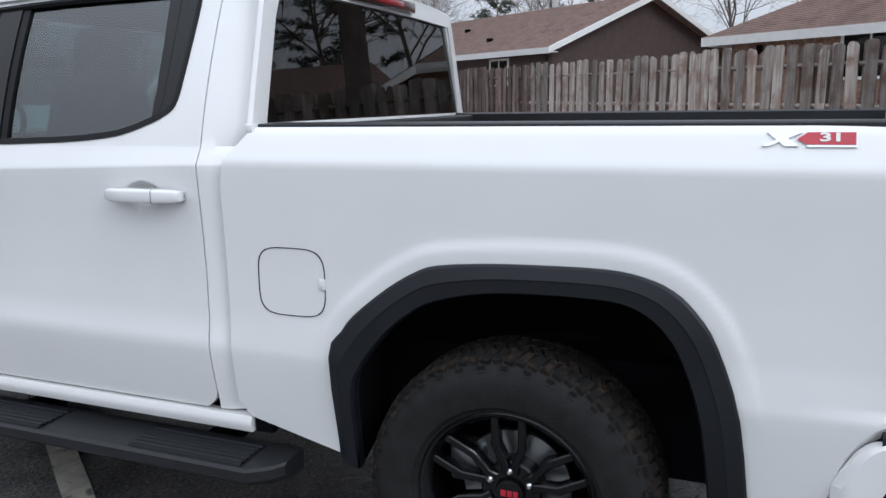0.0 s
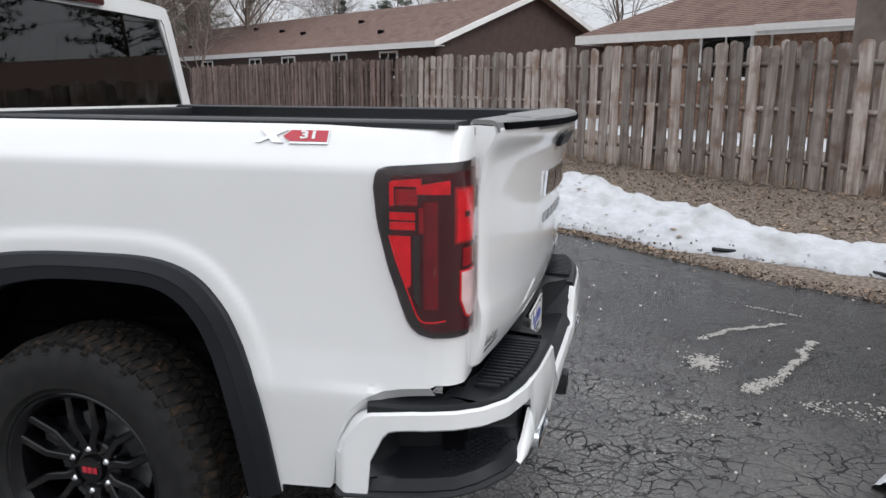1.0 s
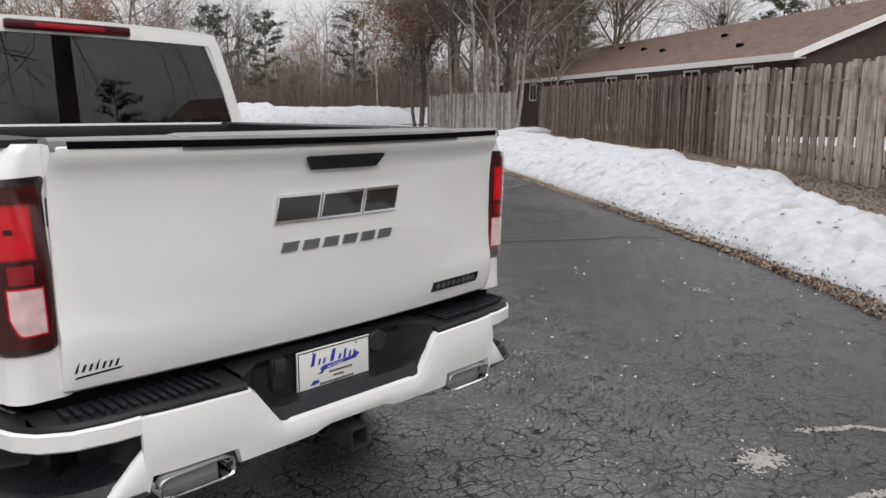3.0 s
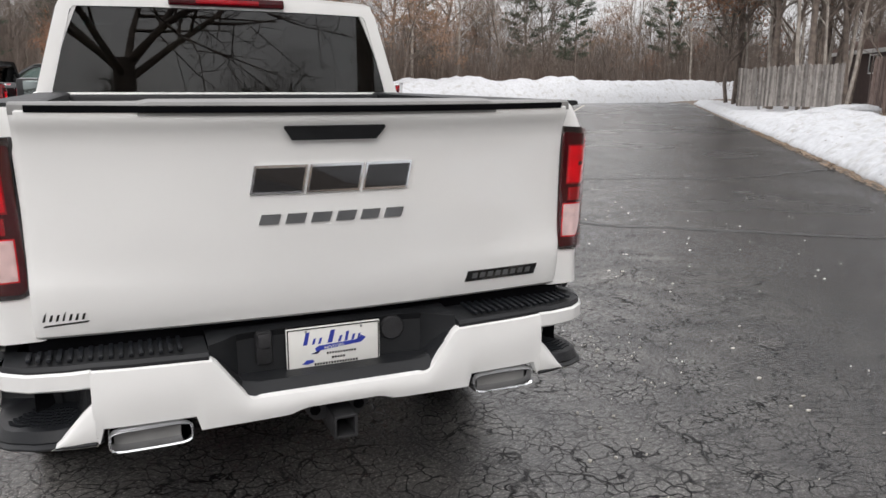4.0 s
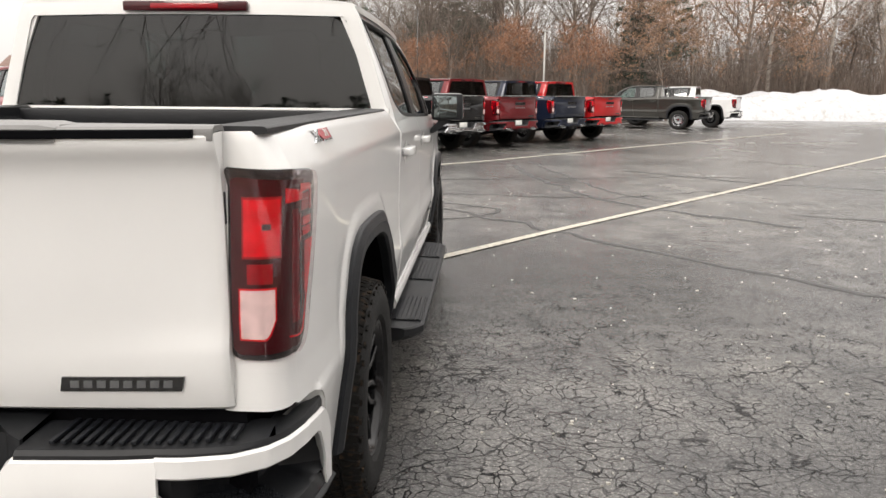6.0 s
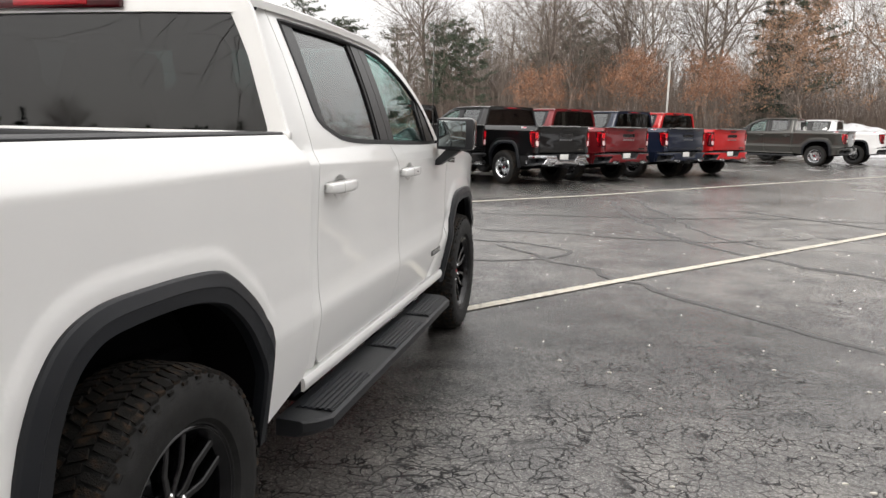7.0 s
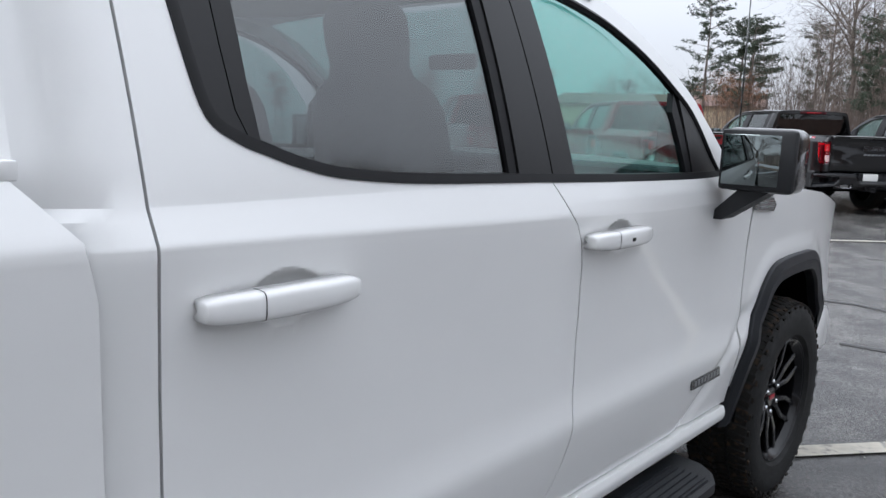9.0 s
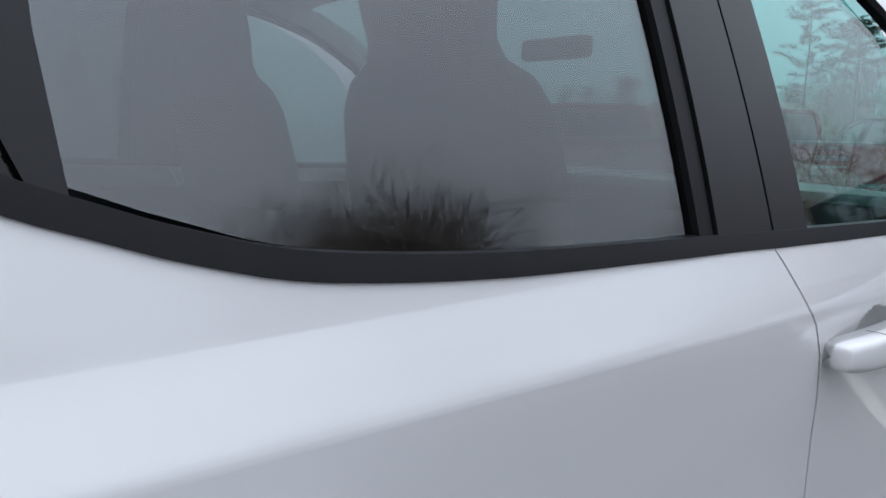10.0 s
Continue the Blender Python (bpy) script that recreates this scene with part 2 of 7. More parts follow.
ARCH_R = [(1.738, 0.46), (1.746, 0.80), (1.70, 0.885), (1.655, 0.94), (1.55, 1.025), (1.46, 1.08), (1.39, 1.103), (1.242, 1.117), (1.08, 1.122), (0.93, 1.122), (0.84, 1.108), (0.768, 1.078), (0.71, 1.025), (0.659, 0.945), (0.597, 0.759), (0.560, 0.46)]
ARCH_RI = [(1.672, 0.44), (1.664, 0.70), (1.640, 0.775), (1.600, 0.835), (1.54, 0.905), (1.47, 0.962), (1.40, 1.000), (1.26, 1.034), (1.10, 1.044), (0.96, 1.043), (0.885, 1.035), (0.83, 1.010), (0.785, 0.970), (0.742, 0.900), (0.690, 0.735), (0.655, 0.44)]
ARCH_F = [(4.365, 0.46), (4.425, 0.70), (4.475, 0.84), (4.54, 0.945), (4.60, 1.01), (4.665, 1.048), (4.73, 1.06), (4.85, 1.067), (5.0, 1.067), (5.10, 1.062), (5.20, 1.04), (5.28, 0.99), (5.36, 0.91), (5.43, 0.80), (5.47, 0.68), (5.49, 0.50)]
ARCH_FI = [(4.455, 0.46), (4.505, 0.68), (4.55, 0.80), (4.60, 0.88), (4.655, 0.94), (4.71, 0.968), (4.77, 0.978), (4.86, 0.984), (4.99, 0.984), (5.08, 0.979), (5.15, 0.96), (5.22, 0.915), (5.28, 0.85), (5.34, 0.76), (5.375, 0.66), (5.39, 0.50)]
GAP = 0.0026


def smooth_line(pts, per=3):
    """More points along a line, rounded by a spline through them."""
    out, n = [], len(pts)
    for i in range(n - 1):
        p0, p1, p2, p3 = pts[max(i - 1, 0)], pts[i], pts[i + 1], pts[min(i + 2, n - 1)]
        for k in range(per):
            t = k / per
            out.append(tuple(0.5 * (2 * b + (c - a) * t + (2 * a - 5 * b + 4 * c - d) * t * t + (3 * b - a - 3 * c + d) * t ** 3) for a, b, c, d in zip(p0, p1, p2, p3)))
    return out + [pts[-1]]


ARCH_R, ARCH_RI, ARCH_F, ARCH_FI = smooth_line(ARCH_R), smooth_line(ARCH_RI), smooth_line(ARCH_F), smooth_line(ARCH_FI)


ARCH_SEGMENTS = [(np.array(arch[:-1]), np.array(arch[1:]) - np.array(arch[:-1])) for arch in (ARCH_R, ARCH_F)]


def swell(y, z):
    """How far the flank stands out in a lip that follows the wheel arches."""
    if z > 1.32:
        return 0.0
    out = 0.0
    for (a, d), arch in zip(ARCH_SEGMENTS, (ARCH_R, ARCH_F)):
        if not min(arch[0][0], arch[-1][0]) - 0.2 < y < max(arch[0][0], arch[-1][0]) + 0.2:
            continue
        p = np.array((y, z))
        t = np.clip(((p - a) * d).sum(1) / (d * d).sum(1), 0, 1)
        near = math.sqrt(float((((a + d * t[:, None]) - p) ** 2).sum(1).min()))
        k = min(max(1 - (near - 0.040) / 0.022, 0.0), 1.0)
        out = max(out, 0.0085 * (0.5 * k + 0.5 * k * k * (3 - 2 * k)) * min(1.0, max(0.0, (z - 0.72) / 0.25)))
    return out


def dent(y, z):
    """The hand cups behind the door handles."""
    out = 0.0
    for cy, r in ((2.408, 0.070), (3.466, 0.070)):
        d = ((y - cy) / r) ** 2 + ((z - 1.266) / 0.046) ** 2
        if d < 1:
            out = max(out, 0.028 * (1 - d) ** 0.95)
    return out


def sink(y, level):
    """How far the shoulder crease has sunk on its way to the front."""
    return 0.0283 * min(max(y - 2.19, 0.0), 1.5) * min(max((level - 1.15) / 0.15, 0.0), 1.0) * min(max((1.418 - level) / 0.052, 0.0), 1.0)


def cab_x(y, z):
    level = z
    for _ in range(4):
        level = z + sink(y, level)
    x = float(np.interp(level, CAB_Z, CAB_X)) + swell(y, z) - dent(y, z)
    if y < 2.19:
        x -= 0.045 * min((2.19 - y) / 0.12, 1.0) ** 1.5
    if y > 4.9:
        x -= 0.10 * ((y - 4.9) / 0.9) ** 2.2
    if 3.3 < y < 4.5 and z < 0.95:
        d = abs((z - 0.56) - (y - 4.02) * 0.75)
        x -= 0.012 * max(0.0, 1 - d / 0.05) * min(1.0, max(0.0, (y - 3.9) / 0.15))
    return x


def green_x(z):
    """The side of the cab above the belt curves inwards."""
    d = max(z - 1.42, -0.03)
    return 0.9575 - 0.26 * d - 0.20 * d * abs(d)


def side_x(y, z):
    k = min(max((z - 1.400) / 0.030, 0.0), 1.0)
    return cab_x(y, z) * (1 - k) + green_x(z) * k


def bed_side(s, z, off=0.0):
    """A point of the bed's flank: s metres behind the start of its rear corner."""
    y = 0.11 - s if s < 0 else 0.11
    w = float(np.interp(z, BED_Z, BED_X)) + swell(y, z)
    if z > 0.8:
        w -= 0.030 * max(0.0, (0.55 - (y if s < 0 else 0.05)) / 0.55) ** 2
    r, arc = 0.062, 0.0975
    if s < 0:
        return w + off, 0.11 - s
    if s <= arc:
        a = s / arc * math.pi / 2
        return w - r + (r + off) * math.cos(a), 0.11 - (r + off) * math.sin(a)
    return w - r - (s - arc), 0.048 - off


def panel(ys, levels, zlo, zhi, xf, sgn, deep=0.018):
    rows = []
    for y in ys:
        lo, hi = zlo(y), zhi(y)
        rows.append([(sgn * xf(y, min(max(z, lo), hi)), y, min(max(z, lo), hi)) for z in levels])
    return thicken(grid(rows), (-sgn * deep, 0, 0))


def interp(pts):
    pts = sorted(pts)
    a, b = [p[0] for p in pts], [p[1] for p in pts]
    return lambda v: float(np.interp(v, a, b))


def ring_strip(inner, outer, sgn, xf, deep=0.02, n=4, off=0.0):
    """A strip of the flank between two lines of (y, z)."""
    rows = []
    for (y0, z0), (y1, z1) in zip(inner, outer):
        rows.append([(sgn * (xf(y0 + (y1 - y0) * k / n, z0 + (z1 - z0) * k / n) + off), y0 + (y1 - y0) * k / n, z0 + (z1 - z0) * k / n) for k in range(n + 1)])
    return thicken(grid(rows), (-sgn * deep, 0, 0))


DLO = [(2.268, 1.915), (2.268, 1.80), (2.283, 1.64), (2.303, 1.547), (2.350, 1.509), (2.405, 1.487), (2.465, 1.467), (2.55, 1.448), (2.72, 1.433), (2.95, 1.425), (3.10, 1.421),
       (3.24, 1.416), (3.60, 1.406), (3.91, 1.400), (4.09, 1.401), (4.135, 1.418), (4.10, 1.47), (4.02, 1.603), (3.92, 1.685), (3.81, 1.757), (3.70, 1.81), (3.585, 1.853), (3.41, 1.891), (3.238, 1.904), (3.028, 1.914), (2.85, 1.919), (2.667, 1.921), (2.45, 1.921), (2.31, 1.920)]
REAR_EDGE = [(3.185, 1.4185), (3.10, 1.421), (2.95, 1.425), (2.72, 1.433), (2.55, 1.448), (2.465, 1.467), (2.405, 1.487), (2.350, 1.509), (2.303, 1.547), (2.283, 1.64), (2.268, 1.80), (2.268, 1.96)]
DOOR_TOP = smooth_line(DLO[5:15], 4)
SEAM2 = interp([(0.55, 3.16), (0.62, 3.235), (0.68, 3.268), (0.75, 3.288), (0.90, 3.302), (1.07, 3.305), (1.22, 3.300), (1.30, 3.285), (1.345, 3.258), (1.38, 3.222), (1.42, 3.180)])


def shrink(poly, d):
    """A closed line moved inwards by d."""
    out, n = [], len(poly)
    cy, cz = sum(p[0] for p in poly) / n, sum(p[1] for p in poly) / n
    for i in range(n):
        a, b, c = Vector(poly[i - 1]), Vector(poly[i]), Vector(poly[(i + 1) % n])
        t = ((b - a).normalized() + (c - b).normalized()).normalized()
        q = Vector((-t.y, t.x))
        if q.dot(Vector((cy, cz)) - b) < 0:
            q = -q
        out.append(tuple(b + d * q))
    return out


def curved_pane(poly, deep, xf, side):
    """A pane cut to a polygon of (y, z) that follows a curved side."""
    z0, z1 = min(p[1] for p in poly), max(p[1] for p in poly)
    rows = []
    for z in spread([z0 + 1e-4, z1 - 1e-4] + [p[1] for p in poly if z0 + 1e-3 < p[1] < z1 - 1e-3], 0.02):
        cut = []
        for (ya, za), (yb, zb) in zip(poly, poly[1:] + poly[:1]):
            if (za - z) * (zb - z) <= 0 and za != zb:
                cut.append(ya + (yb - ya) * (z - za) / (zb - za))
        lo, hi = min(cut), max(cut)
        rows.append([(xf(y, z), y, z) for y in [lo + (hi - lo) * k / 12 for k in range(13)]])
    return thicken(grid(rows), (side * deep, 0, 0))


GATE_OPEN = 2.0
HINGE = Vector((0, 0.045, 0.835))


def gate_turn(open_by):
    return Matrix.Translation(HINGE) @ Matrix.Rotation(radians(open_by), 4, "X") @ Matrix.Translation(-HINGE)


def build_wheel(parent, at, turn):
    """A black alloy wheel with a knobbly tyre, its outer face to +x."""
    wheel = new("wheel")
    wheel.parent = parent
    wheel.location = at
    wheel.rotation_euler = (0, 0, turn)
    R, r, w = 0.435, 0.266, 0.133
    prof = [(-w + 0.02, r - 0.012), (-w, r + 0.02), (-w - 0.004, r + 0.06), (-w + 0.008, R - 0.035), (-w + 0.03, R - 0.012), (0, R - 0.010), (w - 0.03, R - 0.012), (w - 0.010, R - 0.034), (w + 0.002, R - 0.06), (w + 0.006, r + 0.085), (w + 0.003, r + 0.05), (w - 0.003, r + 0.018), (w - 0.018, r + 0.006), (w - 0.02, r - 0.012)]
    tyre = lathe(prof, 72)
    part("tyre", tyre, RUBBER, wheel, "black all-terrain tyre with raised side lugs", recalc=True)
    tread = bmesh.new()
    steps = 76
    for k in range(steps):
        a0 = 2 * math.pi * k / steps
        for x0, x1, shift, skew, lean in ((-0.120, -0.062, 0.0, 0.3, -0.20), (-0.054, -0.006, 0.5, -0.35, 0), (0.0, 0.048, 0.1, 0.35, 0), (0.056, 0.122, 0.5, -0.22, 0.22)):
            a = a0 + shift * 2 * math.pi / steps
            m = Matrix.Rotation(a, 4, "X") @ Matrix.Translation(((x0 + x1) / 2, 0, R - 0.007 - abs(lean) * 0.022)) @ Matrix.Rotation(lean, 4, "Y") @ Matrix.Rotation(skew, 4, "Z")
            h = 0.0135 if k % 2 else 0.0110
            block(tread, -(x1 - x0) / 2, (x1 - x0) / 2, -h, h, -0.010, 0.0025, m=m)
        if k % 2 == 0:
            for inset, wide in ((0.034, 0.010), (0.052, 0.006)):
                m = Matrix.Rotation(a0, 4, "X") @ Matrix.Translation((w - 0.004, 0, R - inset)) @ Matrix.Rotation(0.12, 4, "Y")
                block(tread, -0.006, 0.0020, -0.010, 0.010, -wide / 2, wide / 2, m=m)
    part("tread", tread, TREAD, wheel, "muddy brown tread blocks", sharp=20)
    rim = lathe([(-0.10, 0.235), (0.02, 0.228), (0.085, 0.235), (0.108, 0.25), (0.118, 0.262), (0.110, 0.272), (0.095, 0.268)], 60)
    bmesh.ops.recalc_face_normals(rim, faces=rim.faces)
    for k in range(6):
        a = 2 * math.pi * k / 6
        for side in (-1, 1):
            rows = []
            for t in (0.0, 0.12, 0.28, 0.44, 0.7, 1.0):
                rad = 0.058 + t * 0.203
                off = side * (0.013 + 0.027 * min(1.0, max(0.0, t - 0.12) / 0.32))
                hw, x = 0.0135 - 0.002 * t, 0.066 + 0.030 * t ** 0.7
                rows.append([(x - 0.028, off - hw, rad), (x - 0.004, off - hw, rad), (x, off - hw + 0.004, rad), (x, off + hw - 0.004, rad), (x - 0.004, off + hw, rad), (x - 0.028, off + hw, rad)])
            sp = thicken(grid(rows), (-0.012, 0, 0))
            bmesh.ops.transform(sp, matrix=Matrix.Rotation(a, 4, "X"), verts=sp.verts)
            me = bpy.data.meshes.new("spoke")
            sp.to_mesh(me)
            sp.free()
            rim.from_mesh(me)
            bpy.data.meshes.remove(me)
    part("rim", rim, RIM_BLACK, wheel, "gloss black six-spoke alloy rim", sharp=25)
    hub = lathe([(-0.02, 0.095), (0.050, 0.092), (0.056, 0.086), (0.056, 0.046), (0.070, 0.040), (0.072, 0.0)], 36)
    part("hub", hub, RIM_BLACK, wheel, recalc=True)
    cap = bmesh.new()
    block(cap, 0.072, 0.0745, -0.026, -0.010, -0.010, 0.010, 0.001)
    block(cap, 0.072, 0.0745, -0.007, 0.008, -0.010, 0.010, 0.001)
    block(cap, 0.072, 0.0745, 0.011, 0.026, -0.010, 0.010, 0.001)
    part("cap_mark", cap, BADGE_RED, wheel, "red mark on the wheel cap")
    for k in range(6):
        a = 2 * math.pi * (k + 0.5) / 6
        nut = lathe([(0.050, 0.0105), (0.072, 0.0105), (0.077, 0.006), (0.078, 0.0)], 8)
        part("lug_nut", nut, CHROME, wheel, loc=(0, 0.068 * math.cos(a), 0.068 * math.sin(a)))
    disc = lathe([(0.0, 0.05), (0.0, 0.165), (-0.02, 0.165), (-0.02, 0.05)], 40)
    part("brake_disc", disc, BADGE_GREY, wheel, recalc=True)
    part("brake_caliper", boxed(-0.05, 0.03, -0.20, -0.09, -0.01, 0.11, 0.015), BADGE_GREY, wheel)
    back = lathe([(-0.06, 0.0), (-0.06, 0.24)], 40)
    part("back_plate", back, UNDERBODY, wheel)
    return wheel


BED_LOW = [(0.046, 0.829), (0.20, 0.815), (0.249, 0.805), (0.28, 0.792), (0.307, 0.775), (0.335, 0.746), (0.358, 0.705), (0.374, 0.66), (0.387, 0.60), (0.396, 0.54), (0.402, 0.51), (0.412, 0.497), (0.558, 0.486), (0.5585, 0.486)]


def build_pickup(paint):
    truck = thing("pickup_truck", "white crew-cab pickup truck with its tailgate just ajar", "pickup truck")
    for sgn in (-1, 1):
        # bed flank
        arch = interp(ARCH_R)
        low = interp(BED_LOW)
        front_low = interp([(1.7475, 0.474), (2.07, 0.556), (2.092, 0.60)])

        def zlo(y):
            return low(y) if y < 0.559 else (front_low(y) if y > 1.7465 else arch(y))

        top = interp([(0.0, 1.478), (2.005, 1.478), (2.09, 1.382), (2.104, 1.30)])
        ys = spread([0.11, 0.559, 1.7465, 1.7475, 2.005, 2.09, 2.097, 2.104] + [p[0] for p in BED_LOW[1:]] + [p[0] for p in ARCH_R], 0.016)
        levels = spread(BED_Z + [0.49, 0.55], 0.016)
        rows = []
        for s in [-(y - 0.11) for y in reversed(ys)] + [0.012, 0.03, 0.05, 0.07, 0.085, 0.0975, 0.115, 0.165]:
            y = 0.11 - s if s < 0 else 0.05
            lo, hi = zlo(y), top(y)
            row = []
            for z in levels:
                z = min(max(z, lo), hi)
                x, yy = bed_side(s, z)
                row.append((sgn * x, yy, z))
            rows.append(row)
        part("bedside", thicken(grid(rows), (-sgn * 0.02, 0.004, 0)), paint, truck, sharp=24)
        # inner flange of the bedside round the bumper
        rows = []
        for y, z in smooth_line([(0.125, 0.8225)] + BED_LOW[1:11], 2):
            x = bed_side(0.11 - y, z)[0]
            back = Vector((-0.42 * min(1.0, y / 0.36), -0.9 if z > 0.7 else -0.15)).normalized() * 0.032
            rows.append([(sgn * (x - 0.0015), y, z + 0.001), (sgn * (x - 0.010), y + back.x * 0.25, z + back.y * 0.25), (sgn * (x - 0.030), y + back.x, z + back.y), (sgn * (x - 0.042), y + back.x, z + back.y)])
        part("bedside_flange", grid(rows), paint, truck, recalc=True)
        # wheel arch flares, with an inward lip and the dark wheel house behind
        for outer, inner, fy in ((ARCH_R, ARCH_RI, 0), (ARCH_F, ARCH_FI, 1)):
            rows = []
            for (yo, zo), (yi, zi) in zip(outer, inner):
                base = (cab_x(yo, zo) if fy else bed_side(0.11 - yo, zo)[0])
                out = base + 0.016
                rows.append([(sgn * (base - 0.02), yo, zo), (sgn * (out - 0.006), yo, zo), (sgn * out, yo * 0.93 + yi * 0.07, zo * 0.93 + zi * 0.07), (sgn * (out + 0.012), yo * 0.55 + yi * 0.45, zo * 0.55 + zi * 0.45), (sgn * (out + 0.010), yo * 0.5 + yi * 0.5, zo * 0.5 + zi * 0.5), (sgn * (out + 0.008), yi * 0.94 + yo * 0.06, zi * 0.94 + zo * 0.06), (sgn * (out - 0.004), yi, zi), (sgn * (out - 0.038), yi, zi)])
            part("wheel_arch_flare", grid(rows), FLARE, truck, "dark grey plastic arch flare", sharp=18, recalc=True)
            rows = [[(sgn * (0.975 - 0.03 * k), yi, zi + (0.04 if k > 1 else 0.004)) for k in (0, 1, 4, 8)] + [(sgn * 0.60, yi * 0.5 + 0.5 * (outer[0][0] + outer[-1][0]) / 2, zi * 0.5 + 0.3)] for yi, zi in inner]
            part("wheel_house", grid(rows), UNDERBODY, truck)
        # cab: rear pillar, doors, fender, rocker
        lev = spread(CAB_Z[1:-2] + [0.60, 1.05, 1.24, 1.262, 1.282, 1.302, 1.322], 0.025)
        pil = spread([2.02, 2.19 - GAP], 0.02)
        part("cab_pillar", panel(pil, spread(lev + [1.50, 1.60, 1.70, 1.80, 1.88, 1.945], 0.05), lambda y: 0.56, lambda y: 1.945, lambda y, z: side_x(y, z) - (0.045 * min((2.19 - y) / 0.12, 1.0) ** 1.5 if z >= 1.42 else 0), sgn), paint, truck, sharp=24)

        for name, y0, y1 in (("rear_door", 2.19 + GAP, 0), ("front_door", 0, 4.395)):
            rows = []
            zs = spread([0.565] + lev + [1.230 + 0.005 * k for k in range(34)] + ([p[1] for p in smooth_line(REAR_EDGE, 2)] if y0 else [1.41]), 0.03)
            for z in zs:
                if (y0 and z > 1.945) or (y1 and z > 1.42):
                    continue
                a = y0 if y0 else SEAM2(z) + GAP
                b = y1 - 0.02 * abs(z - 1.0) if y1 else SEAM2(z) - GAP
                if y0 and z > REAR_EDGE[0][1]:
                    b = float(np.interp(z, [p[1] for p in REAR_EDGE], [p[0] for p in REAR_EDGE]))
                if not y1 and z < 0.62:
                    a += 0.04 * ((0.62 - z) / 0.055) ** 2
                row = []
                for u in range(171):
                    y = a + (b - a) * u / 170
                    top_z = float(np.interp(y, [p[0] for p in DOOR_TOP], [p[1] for p in DOOR_TOP])) if y1 else 2.0
                    zz = min(z - sink(y, z), top_z)
                    row.append((sgn * side_x(y, zz), y, zz))
                rows.append(row)
            part_bm = thicken(grid(rows), (-sgn * 0.018, 0, 0))
            door = part(name, part_bm, paint, truck, sharp=24)
            hy = 2.245 if y0 else 3.297
            hx = sgn * cab_x(hy, 1.24)
            m = Matrix.Translation((hx + sgn * 0.030, hy + 0.145, 1.268))

            def grip(u, grow=0.0):
                w = min(abs(u) / 0.145, 1.0)
                o, hz = 0.008 + 0.018 * (1 - w ** 3.0) + grow, 0.0235 - 0.003 * w ** 2 - 0.004 * w ** 12 + grow
                ring = []
                for k in range(11):
                    a = math.pi * (k / 10 - 0.5)
                    ring.append((sgn * (o - 0.018 + 0.018 * max(0.0, math.cos(a)) ** 0.55), u, hz * math.copysign(abs(math.sin(a)) ** 0.55, a)))
                return [(sgn * (o - 0.040), u, -hz)] + ring + [(sgn * (o - 0.036), u, hz)]

            def grip_end(u, k):
                return [(x_ * k + sgn * -0.012 * (1 - k), y_, z_ * k) for x_, y_, z_ in grip(u)]

            ends = [(0.1465, 0.90), (0.1475, 0.6), (0.148, 0.001)]
            h1 = thicken(grid([grip_end(-u, k) for u, k in ends[::-1]] + [grip(-0.145 + 0.29 * k / 24) for k in range(25)] + [grip_end(u, k) for u, k in ends]), (-sgn * 0.006, 0, 0))
            bmesh.ops.transform(h1, matrix=m, verts=h1.verts)
            part("door_handle", h1, paint, door, "painted pull handle", sharp=40)
            hb = grid([grip(-0.0585, 0.0006), grip(-0.0565, 0.0006)])
            bmesh.ops.transform(hb, matrix=m, verts=hb.verts)
            part("handle_gap", hb, UNDERBODY, door)
            if y1:
                part("key_mark", boxed(hx + sgn * 0.052, hx + sgn * 0.0585, hy + 0.145, hy + 0.160, 1.262, 1.272, 0.002), GLOSS_BLACK, door)
            # window frame trim and pane
            rear = bool(y0)
            yb = 3.12
            if rear:
                pane = [(2.388, 1.519), (2.44, 1.499), (2.50, 1.479), (2.57, 1.462), (2.66, 1.452), (2.80, 1.447), (3.04, 1.444), (3.035, 1.65), (3.03, 1.90), (2.70, 1.905), (2.40, 1.903), (2.388, 1.73)]
            else:
                pane = [(3.285, 1.430), (3.60, 1.421), (3.905, 1.413), (3.91, 1.46), (3.86, 1.60), (3.72, 1.735), (3.60, 1.805), (3.50, 1.84), (3.42, 1.862), (3.262, 1.876), (3.272, 1.65)]
            bm = curved_pane(pane, 0.005, lambda u, v: sgn * (green_x(v) - 0.014), -sgn)
            ob = part("side_window", bm, PRIVACY if rear else CLEAR_GLASS, door, "dark tinted privacy glass" if rear else "faintly green clear glass", recalc=True)
            ob.visible_shadow = False
        # black window trim as one outline, then pillar covers
        trim_in = shrink(DLO, 0.020)
        rows = []
        closed = smooth_line(DLO + DLO[:1], 4)
        tin = smooth_line(trim_in + trim_in[:1], 4)
        for (yo, zo), (yi, zi) in zip(closed, tin):
            rows.append([(sgn * (side_x(yo, zo) - 0.012), yo, zo), (sgn * (green_x(zo) + 0.003), yo, zo), (sgn * (green_x(zi) + 0.005), yo * 0.5 + yi * 0.5, zo * 0.5 + zi * 0.5), (sgn * (green_x(zi) + 0.001), yi, zi), (sgn * (green_x(zi) - 0.016), yi, zi)])
        part("window_trim", grid(rows), TRIM_BLACK, truck, "black rubber window surround", sharp=30, recalc=True)
